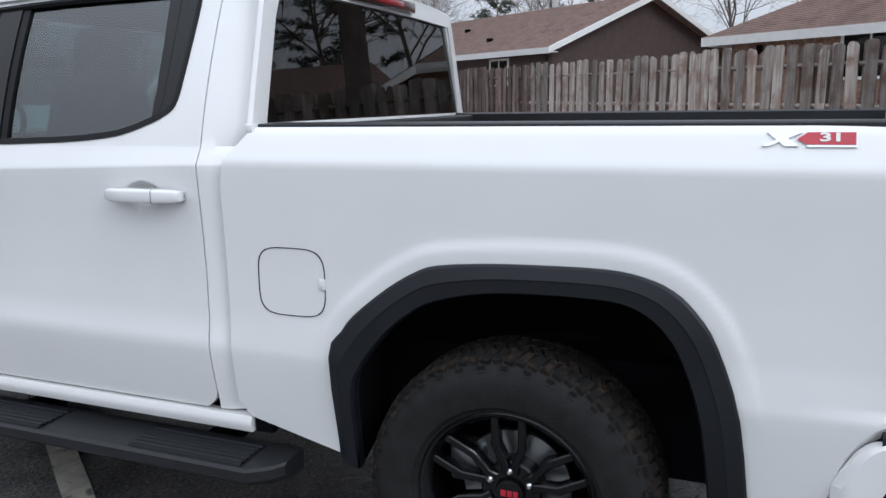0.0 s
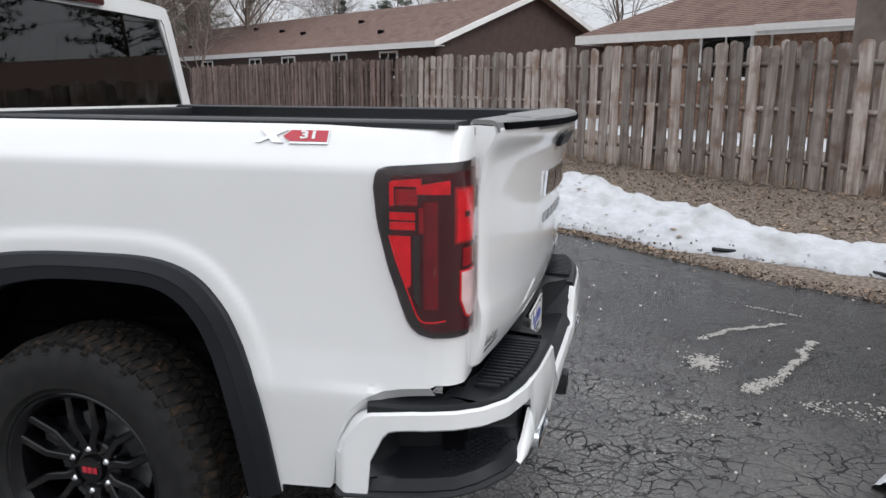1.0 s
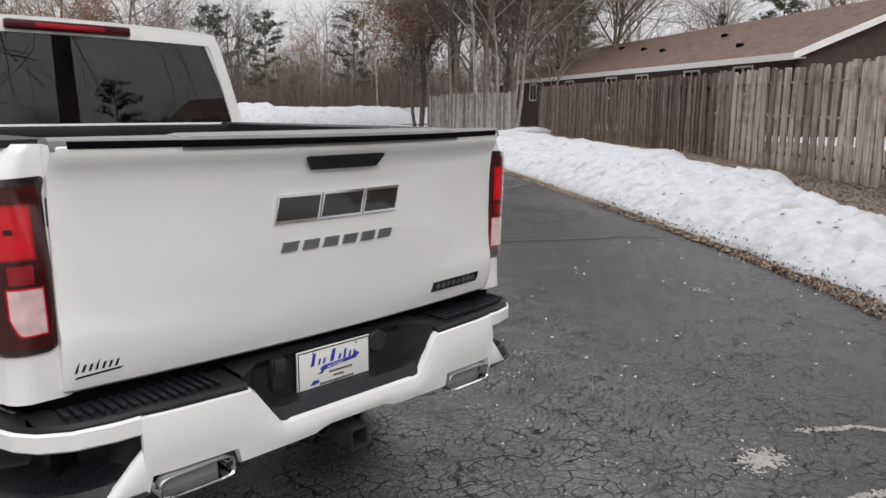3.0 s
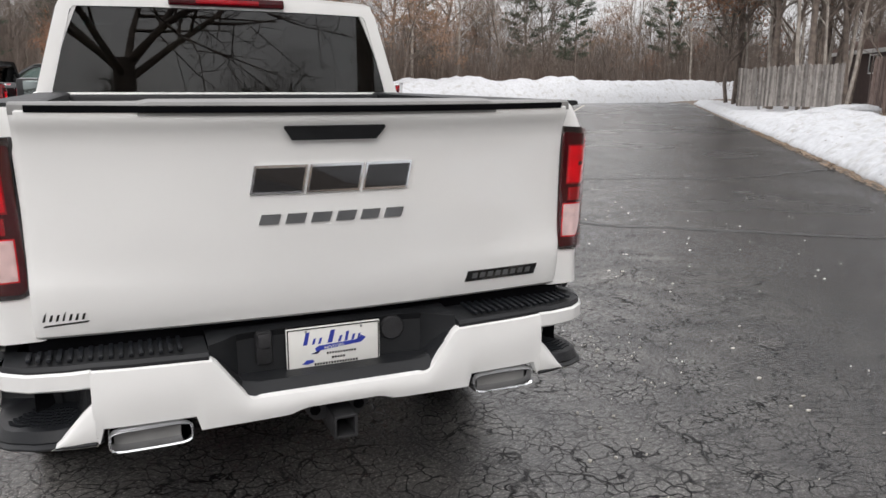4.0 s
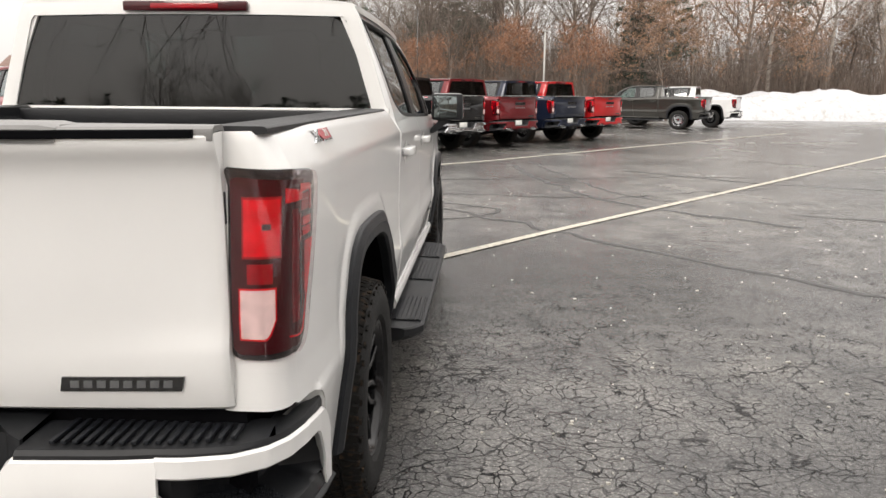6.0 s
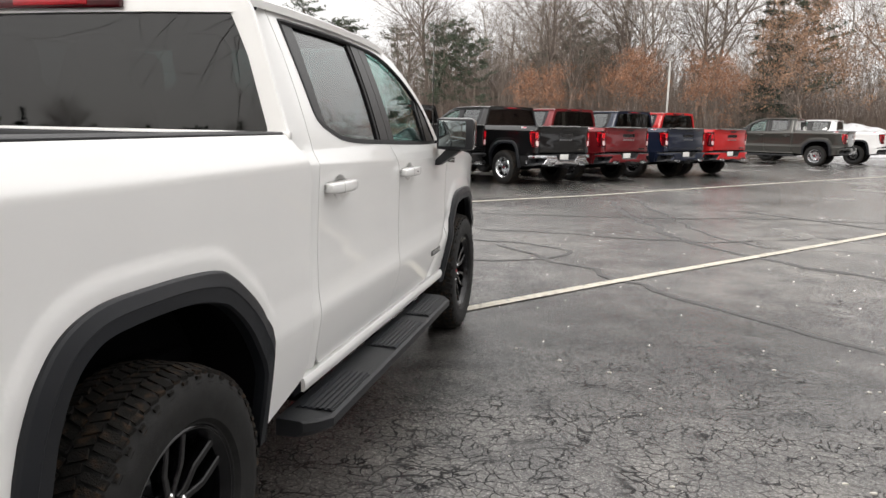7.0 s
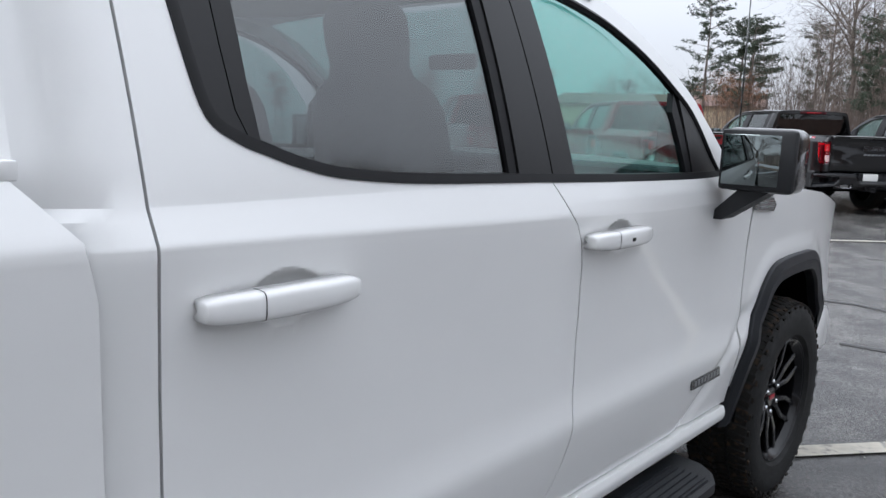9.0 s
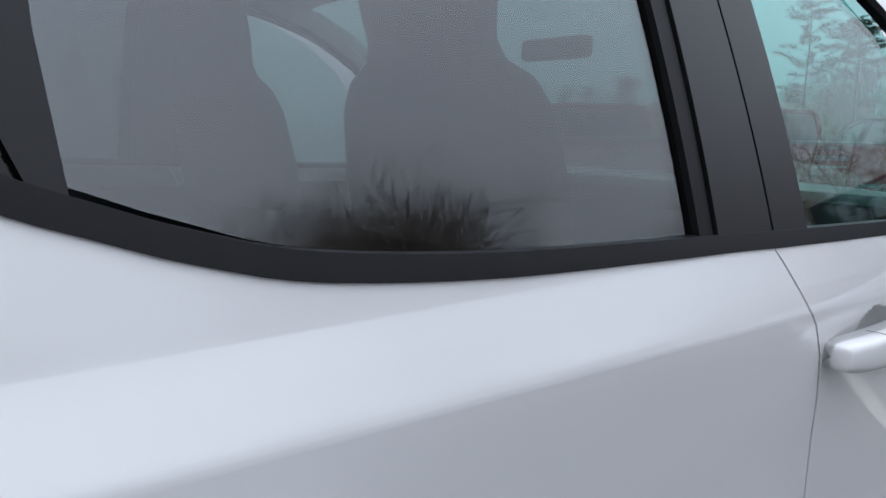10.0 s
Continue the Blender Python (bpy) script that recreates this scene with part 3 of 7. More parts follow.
        covers = [[(3.028, 1.438), (3.056, 1.438), (3.058, 1.915), (3.026, 1.915)],
                  [(3.060, 1.438), (3.186, 1.432), (3.164, 1.905), (3.062, 1.915)],
                  [(3.191, 1.432), (3.283, 1.428), (3.258, 1.90), (3.169, 1.905)],
                  [(2.28, 1.905), (2.278, 1.80), (2.293, 1.65), (2.312, 1.558), (2.345, 1.530), (2.372, 1.517), (2.356, 1.56), (2.350, 1.66), (2.348, 1.80), (2.352, 1.915)],
                  [(2.377, 1.517), (2.398, 1.507), (2.391, 1.60), (2.392, 1.74), (2.405, 1.915), (2.357, 1.915), (2.353, 1.80), (2.355, 1.66), (2.361, 1.56)],
                  [(3.905, 1.412), (3.935, 1.412), (3.94, 1.47), (3.925, 1.66), (3.885, 1.60)],
                  [(3.94, 1.412), (4.115, 1.415), (4.02, 1.57), (3.945, 1.655)]]
        for k, poly in enumerate(covers):
            bm = curved_pane(poly, 0.02, lambda u, v: sgn * (green_x(v) - (0.005 if k in (0, 4, 5) else 0.001)), -sgn)
            part("pillar_cover", bm, TRIM_BLACK if k in (0, 5) else PILLAR, truck, recalc=True)
        # painted roof rail above the doors
        part("roof_rail", ring_strip([DLO[i] for i in (15, 16, 17, 18, 19, 20, 21, 22, 23, 24, 25, 26, 27, 28, 0)], [(4.235, 1.42), (4.175, 1.50), (4.06, 1.64), (3.965, 1.72), (3.86, 1.795), (3.755, 1.855), (3.62, 1.905), (3.43, 1.94), (3.25, 1.952), (3.03, 1.960), (2.85, 1.965), (2.667, 1.967), (2.45, 1.966), (2.30, 1.963), (2.19, 1.96)], sgn, side_x), paint, truck)
        # front fender
        archf = interp(ARCH_F)
        ys = spread([4.40 + GAP] + [p[0] for p in ARCH_F if p[0] > 4.41] + [5.491, 5.60, 5.68, 5.74], 0.03)
        part("front_fender", panel(ys, spread(lev + [0.62], 0.04), lambda y: archf(y) if y < 5.4905 else 0.56, lambda y: float(np.interp(y, [4.2, 4.6, 5.2, 5.75], [1.40, 1.36, 1.30, 1.20])), cab_x, sgn), paint, truck, sharp=24)
        # rocker strip below the doors
        part("rocker", panel(spread([2.06, 4.36], 0.08), spread([0.50, 0.52, 0.535, 0.552], 0.02), lambda y: 0.50, lambda y: 0.556, lambda y, z: 0.962 + 0.012 * math.sin((z - 0.49) * 45), sgn, 0.06), paint, truck)
        part("rocker_end", boxed(min(sgn * 0.93, sgn * 0.96), max(sgn * 0.93, sgn * 0.96), 1.985, 2.056, 0.50, 0.575, 0.008), UNDERBODY, truck)
        # running board
        board = bmesh.new()
        rows = []
        for y, cut in ((1.90, 0.085), (1.93, 0.040), (1.99, 0.0), (3.0, 0.0), (3.96, 0.0), (4.02, 0.035), (4.05, 0.080)):
            rows.append([(sgn * 0.925, y, 0.385), (sgn * 0.925, y, 0.452), (sgn * (1.104 - cut), y, 0.448), (sgn * (1.116 - cut), y, 0.440), (sgn * (1.116 - cut), y, 0.408), (sgn * (1.086 - cut), y, 0.385), (sgn * 0.925, y, 0.385)])
        board = grid(rows)
        bmesh.ops.holes_fill(board, edges=[e for e in board.edges if e.is_boundary])
        step = part("running_board", board, PLASTIC, truck, "black ribbed side step", recalc=True)
        for py0, py1 in ((2.02, 2.46), (2.86, 3.36), (3.50, 3.94)):
            prof_pad = [(0.950, 0.448), (0.953, 0.455)]
            for k in range(6):
                x = 0.962 + k * 0.023
                prof_pad += [(x - 0.002, 0.455), (x, 0.460), (x + 0.011, 0.460), (x + 0.013, 0.455)]
            prof_pad += [(1.097, 0.455), (1.100, 0.448)]
            pad = thicken(grid([[(sgn * x, y, z) for x, z in prof_pad] for y in (py0, py1)]), (0, 0, -0.004))
            part("step_pad", pad, FLARE, step)
        for py in (2.25, 3.1, 3.85):
            part("step_bracket", boxed(min(sgn * 0.80, sgn * 0.95), max(sgn * 0.80, sgn * 0.95), py - 0.05, py + 0.05, 0.40, 0.44, 0.005), UNDERBODY, step)
        # mirror
        mx0, mx1 = 0.995, 1.230
        house = boxed(min(sgn * mx0, sgn * mx1), max(sgn * mx0, sgn * mx1), 4.035, 4.165, 1.365, 1.562, 0.035, segments=4)
        mirror = part("door_mirror", house, GLOSS_BLACK, truck, "black folding door mirror")
        part("mirror_rim", boxed(min(sgn * (mx0 + 0.004), sgn * (mx1 - 0.004)), max(sgn * (mx0 + 0.004), sgn * (mx1 - 0.004)), 4.028, 4.06, 1.370, 1.557, 0.012), PLASTIC, mirror)
        # the glass is turned a little outwards
        face = boxed(-(mx1 - mx0 - 0.052) / 2, (mx1 - mx0 - 0.052) / 2, -0.003, 0.003, -0.077, 0.077, 0.002)
        bmesh.ops.transform(face, matrix=Matrix.Translation((sgn * (mx0 + mx1 - 0.008) / 2, 4.022, 1.465)) @ Matrix.Rotation(sgn * radians(7), 4, "Z"), verts=face.verts)
        part("mirror_glass", face, MIRROR, mirror)
        neck = prism(bmesh.new(), [(0.955, 1.27), (1.06, 1.375), (1.16, 1.375), (1.01, 1.27)], 0.10, lambda u, v, w: (sgn * u, 4.06 + w, v))
        part("mirror_arm", neck, PLASTIC, mirror, recalc=True)
        # fender vent and door badge, drawn as plain shapes
        vx = sgn * cab_x(4.48, 1.30)
        vent = prism(bmesh.new(), [(4.375, 1.335), (4.56, 1.315), (4.60, 1.285), (4.58, 1.262), (4.41, 1.275), (4.375, 1.30)], 0.012, lambda u, v, w: (vx - sgn * 0.003 + sgn * w, u, v))
        ob = part("fender_vent", vent, GLOSS_BLACK, truck, "black vent badge with grey slats", recalc=True)
        for k in range(3):
            part("vent_slat", boxed(min(vx + sgn * 0.008, vx + sgn * 0.012), max(vx + sgn * 0.008, vx + sgn * 0.012), 4.40 + 0.02 * k, 4.555 + 0.01 * k, 1.312 - 0.016 * k, 1.319 - 0.016 * k, 0.001), BADGE_GREY, ob)
        bx = sgn * cab_x(4.13, 0.715)
        part("door_badge", prism(bmesh.new(), [(4.01, 0.735), (4.235, 0.735), (4.245, 0.700), (4.02, 0.700)], 0.006, lambda u, v, w: (bx - sgn * 0.001 + sgn * w, u, v)), GLOSS_BLACK, truck, "black trim badge with grey bars", recalc=True)
        for k in range(8):
            part("badge_bar", boxed(min(bx + sgn * 0.004, bx + sgn * 0.0065), max(bx + sgn * 0.004, bx + sgn * 0.0065), 4.035 + 0.025 * k, 4.052 + 0.025 * k, 0.709, 0.727, 0.0), BADGE_GREY, truck)
        # rail cap, bed wall, wheel well
        rows = []
        for y in spread([0.075, 1.995], 0.1):
            rows.append([(sgn * 0.930, y, 1.472), (sgn * 0.929, y, 1.484), (sgn * 0.922, y, 1.488), (sgn * 0.800, y, 1.489), (sgn * 0.785, y, 1.482), (sgn * 0.783, y, 1.425), (sgn * 0.80, y, 1.425), (sgn * 0.80, y, 1.46), (sgn * 0.930, y, 1.472)])
        cap = grid(rows)
        bmesh.ops.holes_fill(cap, edges=[e for e in cap.edges if e.is_boundary])
        part("rail_cap", cap, PLASTIC, truck, "black plastic bed rail cap", recalc=True)
        wall = bmesh.new()
        for ya, yb, za in ((0.10, 0.62, 0.90), (0.62, 1.76, 1.125), (1.76, 1.96, 0.90)):
            block(wall, min(sgn * 0.775, sgn * 0.81), max(sgn * 0.775, sgn * 0.81), ya, yb, za, 1.44, 0.0)
        for y in (0.13, 1.78):
            block(wall, min(sgn * 0.750, sgn * 0.78), max(sgn * 0.750, sgn * 0.78), y, y + 0.10, 0.92, 1.43, 0.008)
        for y in (0.45, 0.70):
            block(wall, min(sgn * 0.762, sgn * 0.78), max(sgn * 0.762, sgn * 0.78), y, y + 0.09, 1.16, 1.20, 0.006)
            block(wall, min(sgn * 0.762, sgn * 0.78), max(sgn * 0.762, sgn * 0.78), y, y + 0.02, 1.13, 1.20, 0.006)
        block(wall, min(sgn * 0.764, sgn * 0.78), max(sgn * 0.764, sgn * 0.78), 0.30, 1.55, 1.14, 1.155, 0.006)
        part("bed_wall", wall, LINER, truck, sharp=30)
        rows = []
        for k in range(13):
            a = math.pi * k / 12
            y, z = 1.20 + 0.43 * math.copysign(abs(math.cos(a)) ** 0.55, math.cos(a)), 0.90 + 0.235 * math.sin(a) ** 0.6
            rows.append([(sgn * 0.79, y, z), (sgn * 0.60, y, z), (sgn * 0.575, 1.20 + (y - 1.20) * 0.97, 0.90 + (z - 0.90) * 0.96), (sgn * 0.56, 1.20 + (y - 1.20) * 0.93, 0.90 + (z - 0.90) * 0.88), (sgn * 0.555, 1.20 + (y - 1.20) * 0.9, 0.90)])
        part("wheel_well", grid(rows), LINER, truck, recalc=True)
        # tailgate post with striker
        post = prism(bmesh.new(), [(0.772, 0.84), (0.775, 1.10), (0.768, 1.25), (0.785, 1.36), (0.800, 1.42), (0.802, 1.474), (0.862, 1.474), (0.862, 0.84)], 0.05, lambda u, v, w: (sgn * u, 0.052 + w, v))
        part("bed_post", post, paint, truck, recalc=True)
        part("gate_striker", block(boxed(min(sgn * 0.80, sgn * 0.825), max(sgn * 0.80, sgn * 0.825), 0.030, 0.055, 1.305, 1.33, 0.006), min(sgn * 0.785, sgn * 0.81), max(sgn * 0.785, sgn * 0.81), 0.022, 0.036, 1.310, 1.325, 0.004), STEEL, truck)
        part("latch_bumper", boxed(min(sgn * 0.80, sgn * 0.83), max(sgn * 0.80, sgn * 0.83), 0.034, 0.055, 1.13, 1.18, 0.008), UNDERBODY, truck)
        # tail light, wrapped round the corner
        def lamp(s0, s1, zlo_, zhi_, off, deep=0.012, step=0.012, zstep=0.03):
            rows = []
            for s in spread([s0, s1], step):
                lo, hi = zlo_(s), zhi_(s)
                rows.append([(sgn * bed_side(s, z, off)[0], bed_side(s, z, off)[1], z) for z in [lo + (hi - lo) * k / 12 for k in range(13)]])
            g = grid(rows)
            return thicken(g, (-sgn * deep * 0.7, deep * 0.7, 0))

        edge = interp([(-0.152, 1.325), (-0.150, 1.29), (-0.143, 1.235), (-0.118, 1.13), (-0.075, 1.000), (-0.062, 0.978), (-0.045, 0.964), (-0.02, 0.957), (0.0, 0.955), (0.13, 0.958), (0.146, 0.966), (0.150, 0.980)])
        hi_edge = interp([(-0.152, 1.335), (-0.149, 1.360), (-0.140, 1.375), (-0.12, 1.383), (0.0, 1.392), (0.14, 1.401), (0.150, 1.392)])
        light = part("tail_light", lamp(-0.152, 0.150, edge, hi_edge, 0.006, step=0.006), GLOSS_BLACK, truck, "black housing with red tail light lenses", sharp=50)
        slope = interp([(-0.117, 1.325), (-0.114, 1.24), (-0.101, 1.165), (-0.050, 1.012), (-0.036, 0.982), (-0.015, 0.972), (0.135, 0.971), (0.146, 0.985)])
        crest = interp([(-0.117, 1.335), (-0.112, 1.355), (-0.10, 1.362), (0.0, 1.368), (0.135, 1.380), (0.146, 1.372)])
        part("lens_cover", lamp(-0.117, 0.146, slope, crest, 0.0085, step=0.008), DARK_RED, light, "deep red glossy lens", sharp=50)
        part("lens", lamp(-0.111, -0.034, lambda s: 1.336, interp([(-0.111, 1.344), (-0.104, 1.350), (-0.034, 1.356)]), 0.0115), RED_BRIGHT, light, sharp=50)
        part("lens", lamp(-0.111, -0.102, lambda s: 1.288, lambda s: 1.337, 0.0115), RED_BRIGHT, light, sharp=50)
        part("lens", lamp(-0.098, -0.044, lambda s: 1.290, lambda s: 1.330, 0.0098), RED_LENS, light, sharp=50)
        part("lens", lamp(-0.045, 0.030, lambda s: 1.318, interp([(-0.045, 1.338), (0.03, 1.352)]), 0.0112), RED_BRIGHT, light, sharp=50)
        for z0 in (1.254, 1.230):
            part("lens", lamp(-0.110, -0.050, lambda s: z0, lambda s: z0 + 0.019, 0.0118), RED_BRIGHT, light, sharp=50)
        part("lens", lamp(-0.040, -0.030, lambda s: 1.222, lambda s: 1.285, 0.0105), RED_LENS, light, sharp=50)
        part("lens", lamp(-0.108, -0.062, interp([(-0.108, 1.205), (-0.082, 1.105), (-0.074, 1.086), (-0.066, 1.084), (-0.062, 1.092)]), lambda s: 1.214, 0.0115, step=0.005), RED_BRIGHT, light, sharp=50)
        part("lens", lamp(-0.056, -0.040, interp([(-0.056, 1.06), (-0.040, 1.03)]), lambda s: 1.214, 0.0098), GLOSS_BLACK, light, sharp=50)
        part("lens", lamp(-0.030, 0.004, lambda s: 1.03, lambda s: 1.300, 0.0098), DEEP_RED, light, sharp=50)
        rows = []
        for s_, z_ in ((-0.116, 1.215), (-0.100, 1.155), (-0.075, 1.085), (-0.055, 1.030), (-0.047, 1.012), (-0.038, 1.000), (-0.026, 0.996), (-0.004, 0.997), (0.02, 1.002)):
            x_, y_ = bed_side(s_, z_, 0.0112)
            rows.append((sgn * x_, y_, z_))
        part("light_guide", tube(bmesh.new(), rows, [0.0022] * len(rows), 6), RED_BRIGHT, light, sharp=50)
        part("lens", lamp(0.040, 0.122, lambda s: 1.196, lambda s: 1.336, 0.0100), RED_LENS, light, sharp=50)
        part("lens", lamp(0.045, 0.117, lambda s: 1.202, lambda s: 1.330, 0.0122), RED_BRIGHT, light, "bright red brake lens", sharp=50)
        part("bulb_socket", lamp(0.064, 0.080, lambda s: 1.262, lambda s: 1.276, 0.0135), DARK_RED, light, sharp=50)
        part("lens", lamp(0.060, 0.110, lambda s: 1.138, lambda s: 1.184, 0.0108), RED_LENS, light, sharp=50)
        part("reverse_rim", lamp(0.052, 0.130, interp([(0.052, 1.052), (0.066, 1.012), (0.074, 1.004), (0.13, 1.006)]), lambda s: 1.128, 0.0105, step=0.006), RED_BRIGHT, light, sharp=50)
        part("reverse_lens", lamp(0.056, 0.126, interp([(0.056, 1.052), (0.070, 1.014), (0.078, 1.009), (0.126, 1.011)]), lambda s: 1.124, 0.0125, step=0.006), CLEAR_LENS, light, "milky clear reversing lens", sharp=50)
        part("outer_lens", lamp(-0.149, 0.1485, lambda s: edge(s) + 0.003, lambda s: hi_edge(s) - 0.003, 0.0165, deep=0.003, step=0.007), LAMP_COVER, light, "clear glossy outer lens", sharp=50)
    # fuel door on the driver's side
    fx = lambda y, z: -(bed_side(0.11 - y, z)[0] + 0.0005)
    ring = [(1.873 + 0.117 * math.copysign(abs(math.cos(a)) ** 0.5, math.cos(a)), 1.018 + 0.106 * math.copysign(abs(math.sin(a)) ** 0.5, math.sin(a))) for a in [2 * math.pi * k / 40 for k in range(40)]]
    rim_bm = grid([[(fx(y, z) - 0.001, y, z) for y, z in ring + ring[:1]], [(fx(y, z) - 0.001, 1.873 + (y - 1.873) * 0.975, 1.018 + (z - 1.018) * 0.975) for y, z in ring + ring[:1]]])
    part("fuel_door_gap", thicken(rim_bm, (0.003, 0, 0)), UNDERBODY, truck)
    part("fuel_door_tab", boxed(fx(1.77, 1.02) - 0.006, fx(1.77, 1.02) + 0.004, 1.755, 1.778, 1.000, 1.036, 0.006), paint, truck)

    # cab rear wall with its window
    win = [(0.862, 1.490), (0.862, 1.50), (0.80, 1.72), (0.752, 1.885), (0.735, 1.905), (0.40, 1.912), (0, 1.914)]
    out = [(0.948, 1.470), (0.935, 1.50), (0.87, 1.72), (0.815, 1.90), (0.785, 1.958), (0.40, 1.975), (0, 1.98)]
    right = list(zip(win, out))
    left = [((-a[0], a[1]), (-b[0], b[1])) for a, b in reversed(right)][1:]
    loop = right + left
    rows = []
    for (xi, zi), (xo, zo) in loop:
        back = lambda z: 2.005 + 0.02 * (z - 1.47)
        rows.append([(xo, back(zo) + 0.02, zo), (xo * 0.97 + xi * 0.03, back(zo) + 0.004, zo * 0.97 + zi * 0.03), (xo * 0.5 + xi * 0.5, back(zo), zo * 0.5 + zi * 0.5), (xi, back(zi), zi), (xi, back(zi) + 0.02, zi)])
    part("rear_window_frame", grid(rows), paint, truck, recalc=True)
    part("rear_sill", boxed(-0.948, 0.948, 2.003, 2.03, 1.462, 1.4885, 0.004), paint, truck)
    pane = [(x, z) for x, z in win] + [(-x, z) for x, z in reversed(win)][1:]
    ob = part("rear_window", prism(bmesh.new(), pane, 0.005, lambda u, v, w: (u, 2.014 + w + 0.05 * (v - 1.49), v)), REAR_GLASS, truck, "dark tinted rear window", recalc=True)
    ob.visible_shadow = False
    part("rear_bulkhead", boxed(-0.88, 0.88, 2.03, 2.07, 0.50, 1.465, 0.0), UNDERBODY, truck)
    # roof and screen
    rows = []
    for y, z, hw in ((2.02, 1.957, 0.79), (2.10, 1.962, 0.788), (2.3, 1.966, 0.786), (2.6, 1.967, 0.786), (3.0, 1.96, 0.788), (3.25, 1.952, 0.79), (3.45, 1.938, 0.793), (3.56, 1.92, 0.797)):
        rows.append([(hw * math.sin(math.pi / 2 * k / 10), y, z + 0.035 * (1 - (k / 10) ** 2)) for k in range(-10, 11)])
    part("roof", thicken(grid(rows), (0, 0, -0.03)), paint, truck)
    stop = part("high_brake_light", boxed(-0.295, 0.295, 1.990, 2.02, 1.925, 1.972, 0.010), DARK_RED, truck, "dark red high-level brake light")
    part("brake_strip", boxed(-0.16, 0.16, 1.986, 1.992, 1.936, 1.960, 0.004), RED_LENS, stop)
    rows = []
    for y, z, hw in ((3.56, 1.935, 0.765), (3.75, 1.825, 0.785), (4.0, 1.66, 0.84), (4.22, 1.48, 0.90), (4.30, 1.40, 0.92)):
        rows.append([(hw * k / 8, y + 0.14 * (1 - (k / 8) ** 2), z) for k in range(-8, 9)])
    ob = part("windscreen", thicken(grid(rows), (0, 0, -0.006)), CLEAR_GLASS, truck)
    ob.visible_shadow = False
    # bonnet and nose
    rows = []
    for y, z in ((4.32, 1.405), (4.6, 1.385), (5.0, 1.355), (5.4, 1.31), (5.66, 1.25), (5.76, 1.19)):
        w = cab_x(y, 1.25) - 0.012
        ze = float(np.interp(y, [4.2, 4.6, 5.2, 5.75], [1.40, 1.36, 1.30, 1.20]))
        rows.append([(w * k / 8, y + 0.05 * (1 - (k / 8) ** 2) * (1 if y > 5.6 else 0), ze + (z - ze + 0.03) * (1 - (k / 8) ** 4)) for k in range(-8, 9)])
    part("bonnet", thicken(grid(rows), (0, 0, -0.03)), paint, truck)
    part("cowl", boxed(-0.90, 0.90, 4.18, 4.36, 1.34, 1.40, 0.01), PLASTIC, truck)
    nose = boxed(-0.86, 0.86, 5.62, 5.83, 0.56, 1.19, 0.05, segments=3)
    part("front_end", nose, paint, truck)
    grille = part("grille", boxed(-0.62, 0.62, 5.80, 5.85, 0.72, 1.15, 0.03), GLOSS_BLACK, truck)
    for k in range(5):
        part("grille_bar", boxed(-0.58, 0.58, 5.845, 5.865, 0.765 + 0.08 * k, 0.785 + 0.08 * k, 0.006), GLOSS_BLACK, grille)
    for sgn in (-1, 1):
        part("headlight", boxed(min(sgn * 0.64, sgn * 0.86), max(sgn * 0.64, sgn * 0.86), 5.76, 5.84, 0.86, 1.14, 0.03), CLEAR_LENS, truck)
        part("front_bumper_corner", boxed(min(sgn * 0.70, sgn * 0.915), max(sgn * 0.70, sgn * 0.915), 5.50, 5.80, 0.46, 0.70, 0.04), paint, truck)
    part("front_bumper", boxed(-0.85, 0.85, 5.72, 5.88, 0.42, 0.66, 0.04), PLASTIC, truck)
    bm = tube(bmesh.new(), [(0.845, 4.56, 1.36), (0.845, 4.56, 1.40), (0.845, 4.55, 1.75), (0.845, 4.54, 2.20)], [0.012, 0.004, 0.003, 0.002], 8)
    part("antenna", bm, GLOSS_BLACK, truck, "thin black mast antenna")
    # underside
    part("underbody", boxed(-0.74, 0.74, 0.35, 5.6, 0.44, 0.80, 0.03), UNDERBODY, truck)
    part("inner_shell", boxed(-0.925, 0.925, 2.08, 4.40, 0.53, 1.36, 0.01), UNDERBODY, truck)
    part("engine_bay", boxed(-0.62, 0.62, 4.40, 5.65, 0.53, 1.20, 0.01), UNDERBODY, truck)
    for y in (1.20, 4.945):
        part("axle", tube(bmesh.new(), [(-0.80, y, 0.41), (0.80, y, 0.41)], [0.05, 0.05], 12), UNDERBODY, truck)
    # seats and wheel inside
    for x, y, w in ((-0.40, 3.10, 0.26), (0.40, 3.10, 0.26), (-0.45, 2.30, 0.22), (0.0, 2.30, 0.2), (0.45, 2.30, 0.22)):
        rows = []
        for z, half, thick in ((1.10, 1.0, 0.070), (1.45, 1.0, 0.065), (1.58, 0.93, 0.060), (1.63, 0.80, 0.055), (1.66, 0.58, 0.050), (1.69, 0.52, 0.050), (1.75, 0.55, 0.055), (1.81, 0.54, 0.055), (1.85, 0.44, 0.045), (1.865, 0.2, 0.02)):
            rows.append([(x + w * half * math.copysign(abs(math.cos(a)) ** 0.6, math.cos(a)), y + 0.03 - 0.18 * (z - 1.5) + thick * math.copysign(abs(math.sin(a)) ** 0.6, math.sin(a)), z) for a in [2 * math.pi * k / 20 for k in range(20)]])
        seat = grid(rows, close=True)
        bmesh.ops.holes_fill(seat, edges=[e for e in seat.edges if e.is_boundary])
        part("seat", seat, SEAT, truck, "black seat with headrest", sharp=50, recalc=True)
    part("dashboard", boxed(-0.88, 0.88, 3.98, 4.22, 1.30, 1.42, 0.03), SEAT, truck)
    sw = lathe([(0.012 * math.cos(a), 0.185 + 0.016 * math.sin(a)) for a in [2 * math.pi * k / 8 for k in range(9)]], 32)
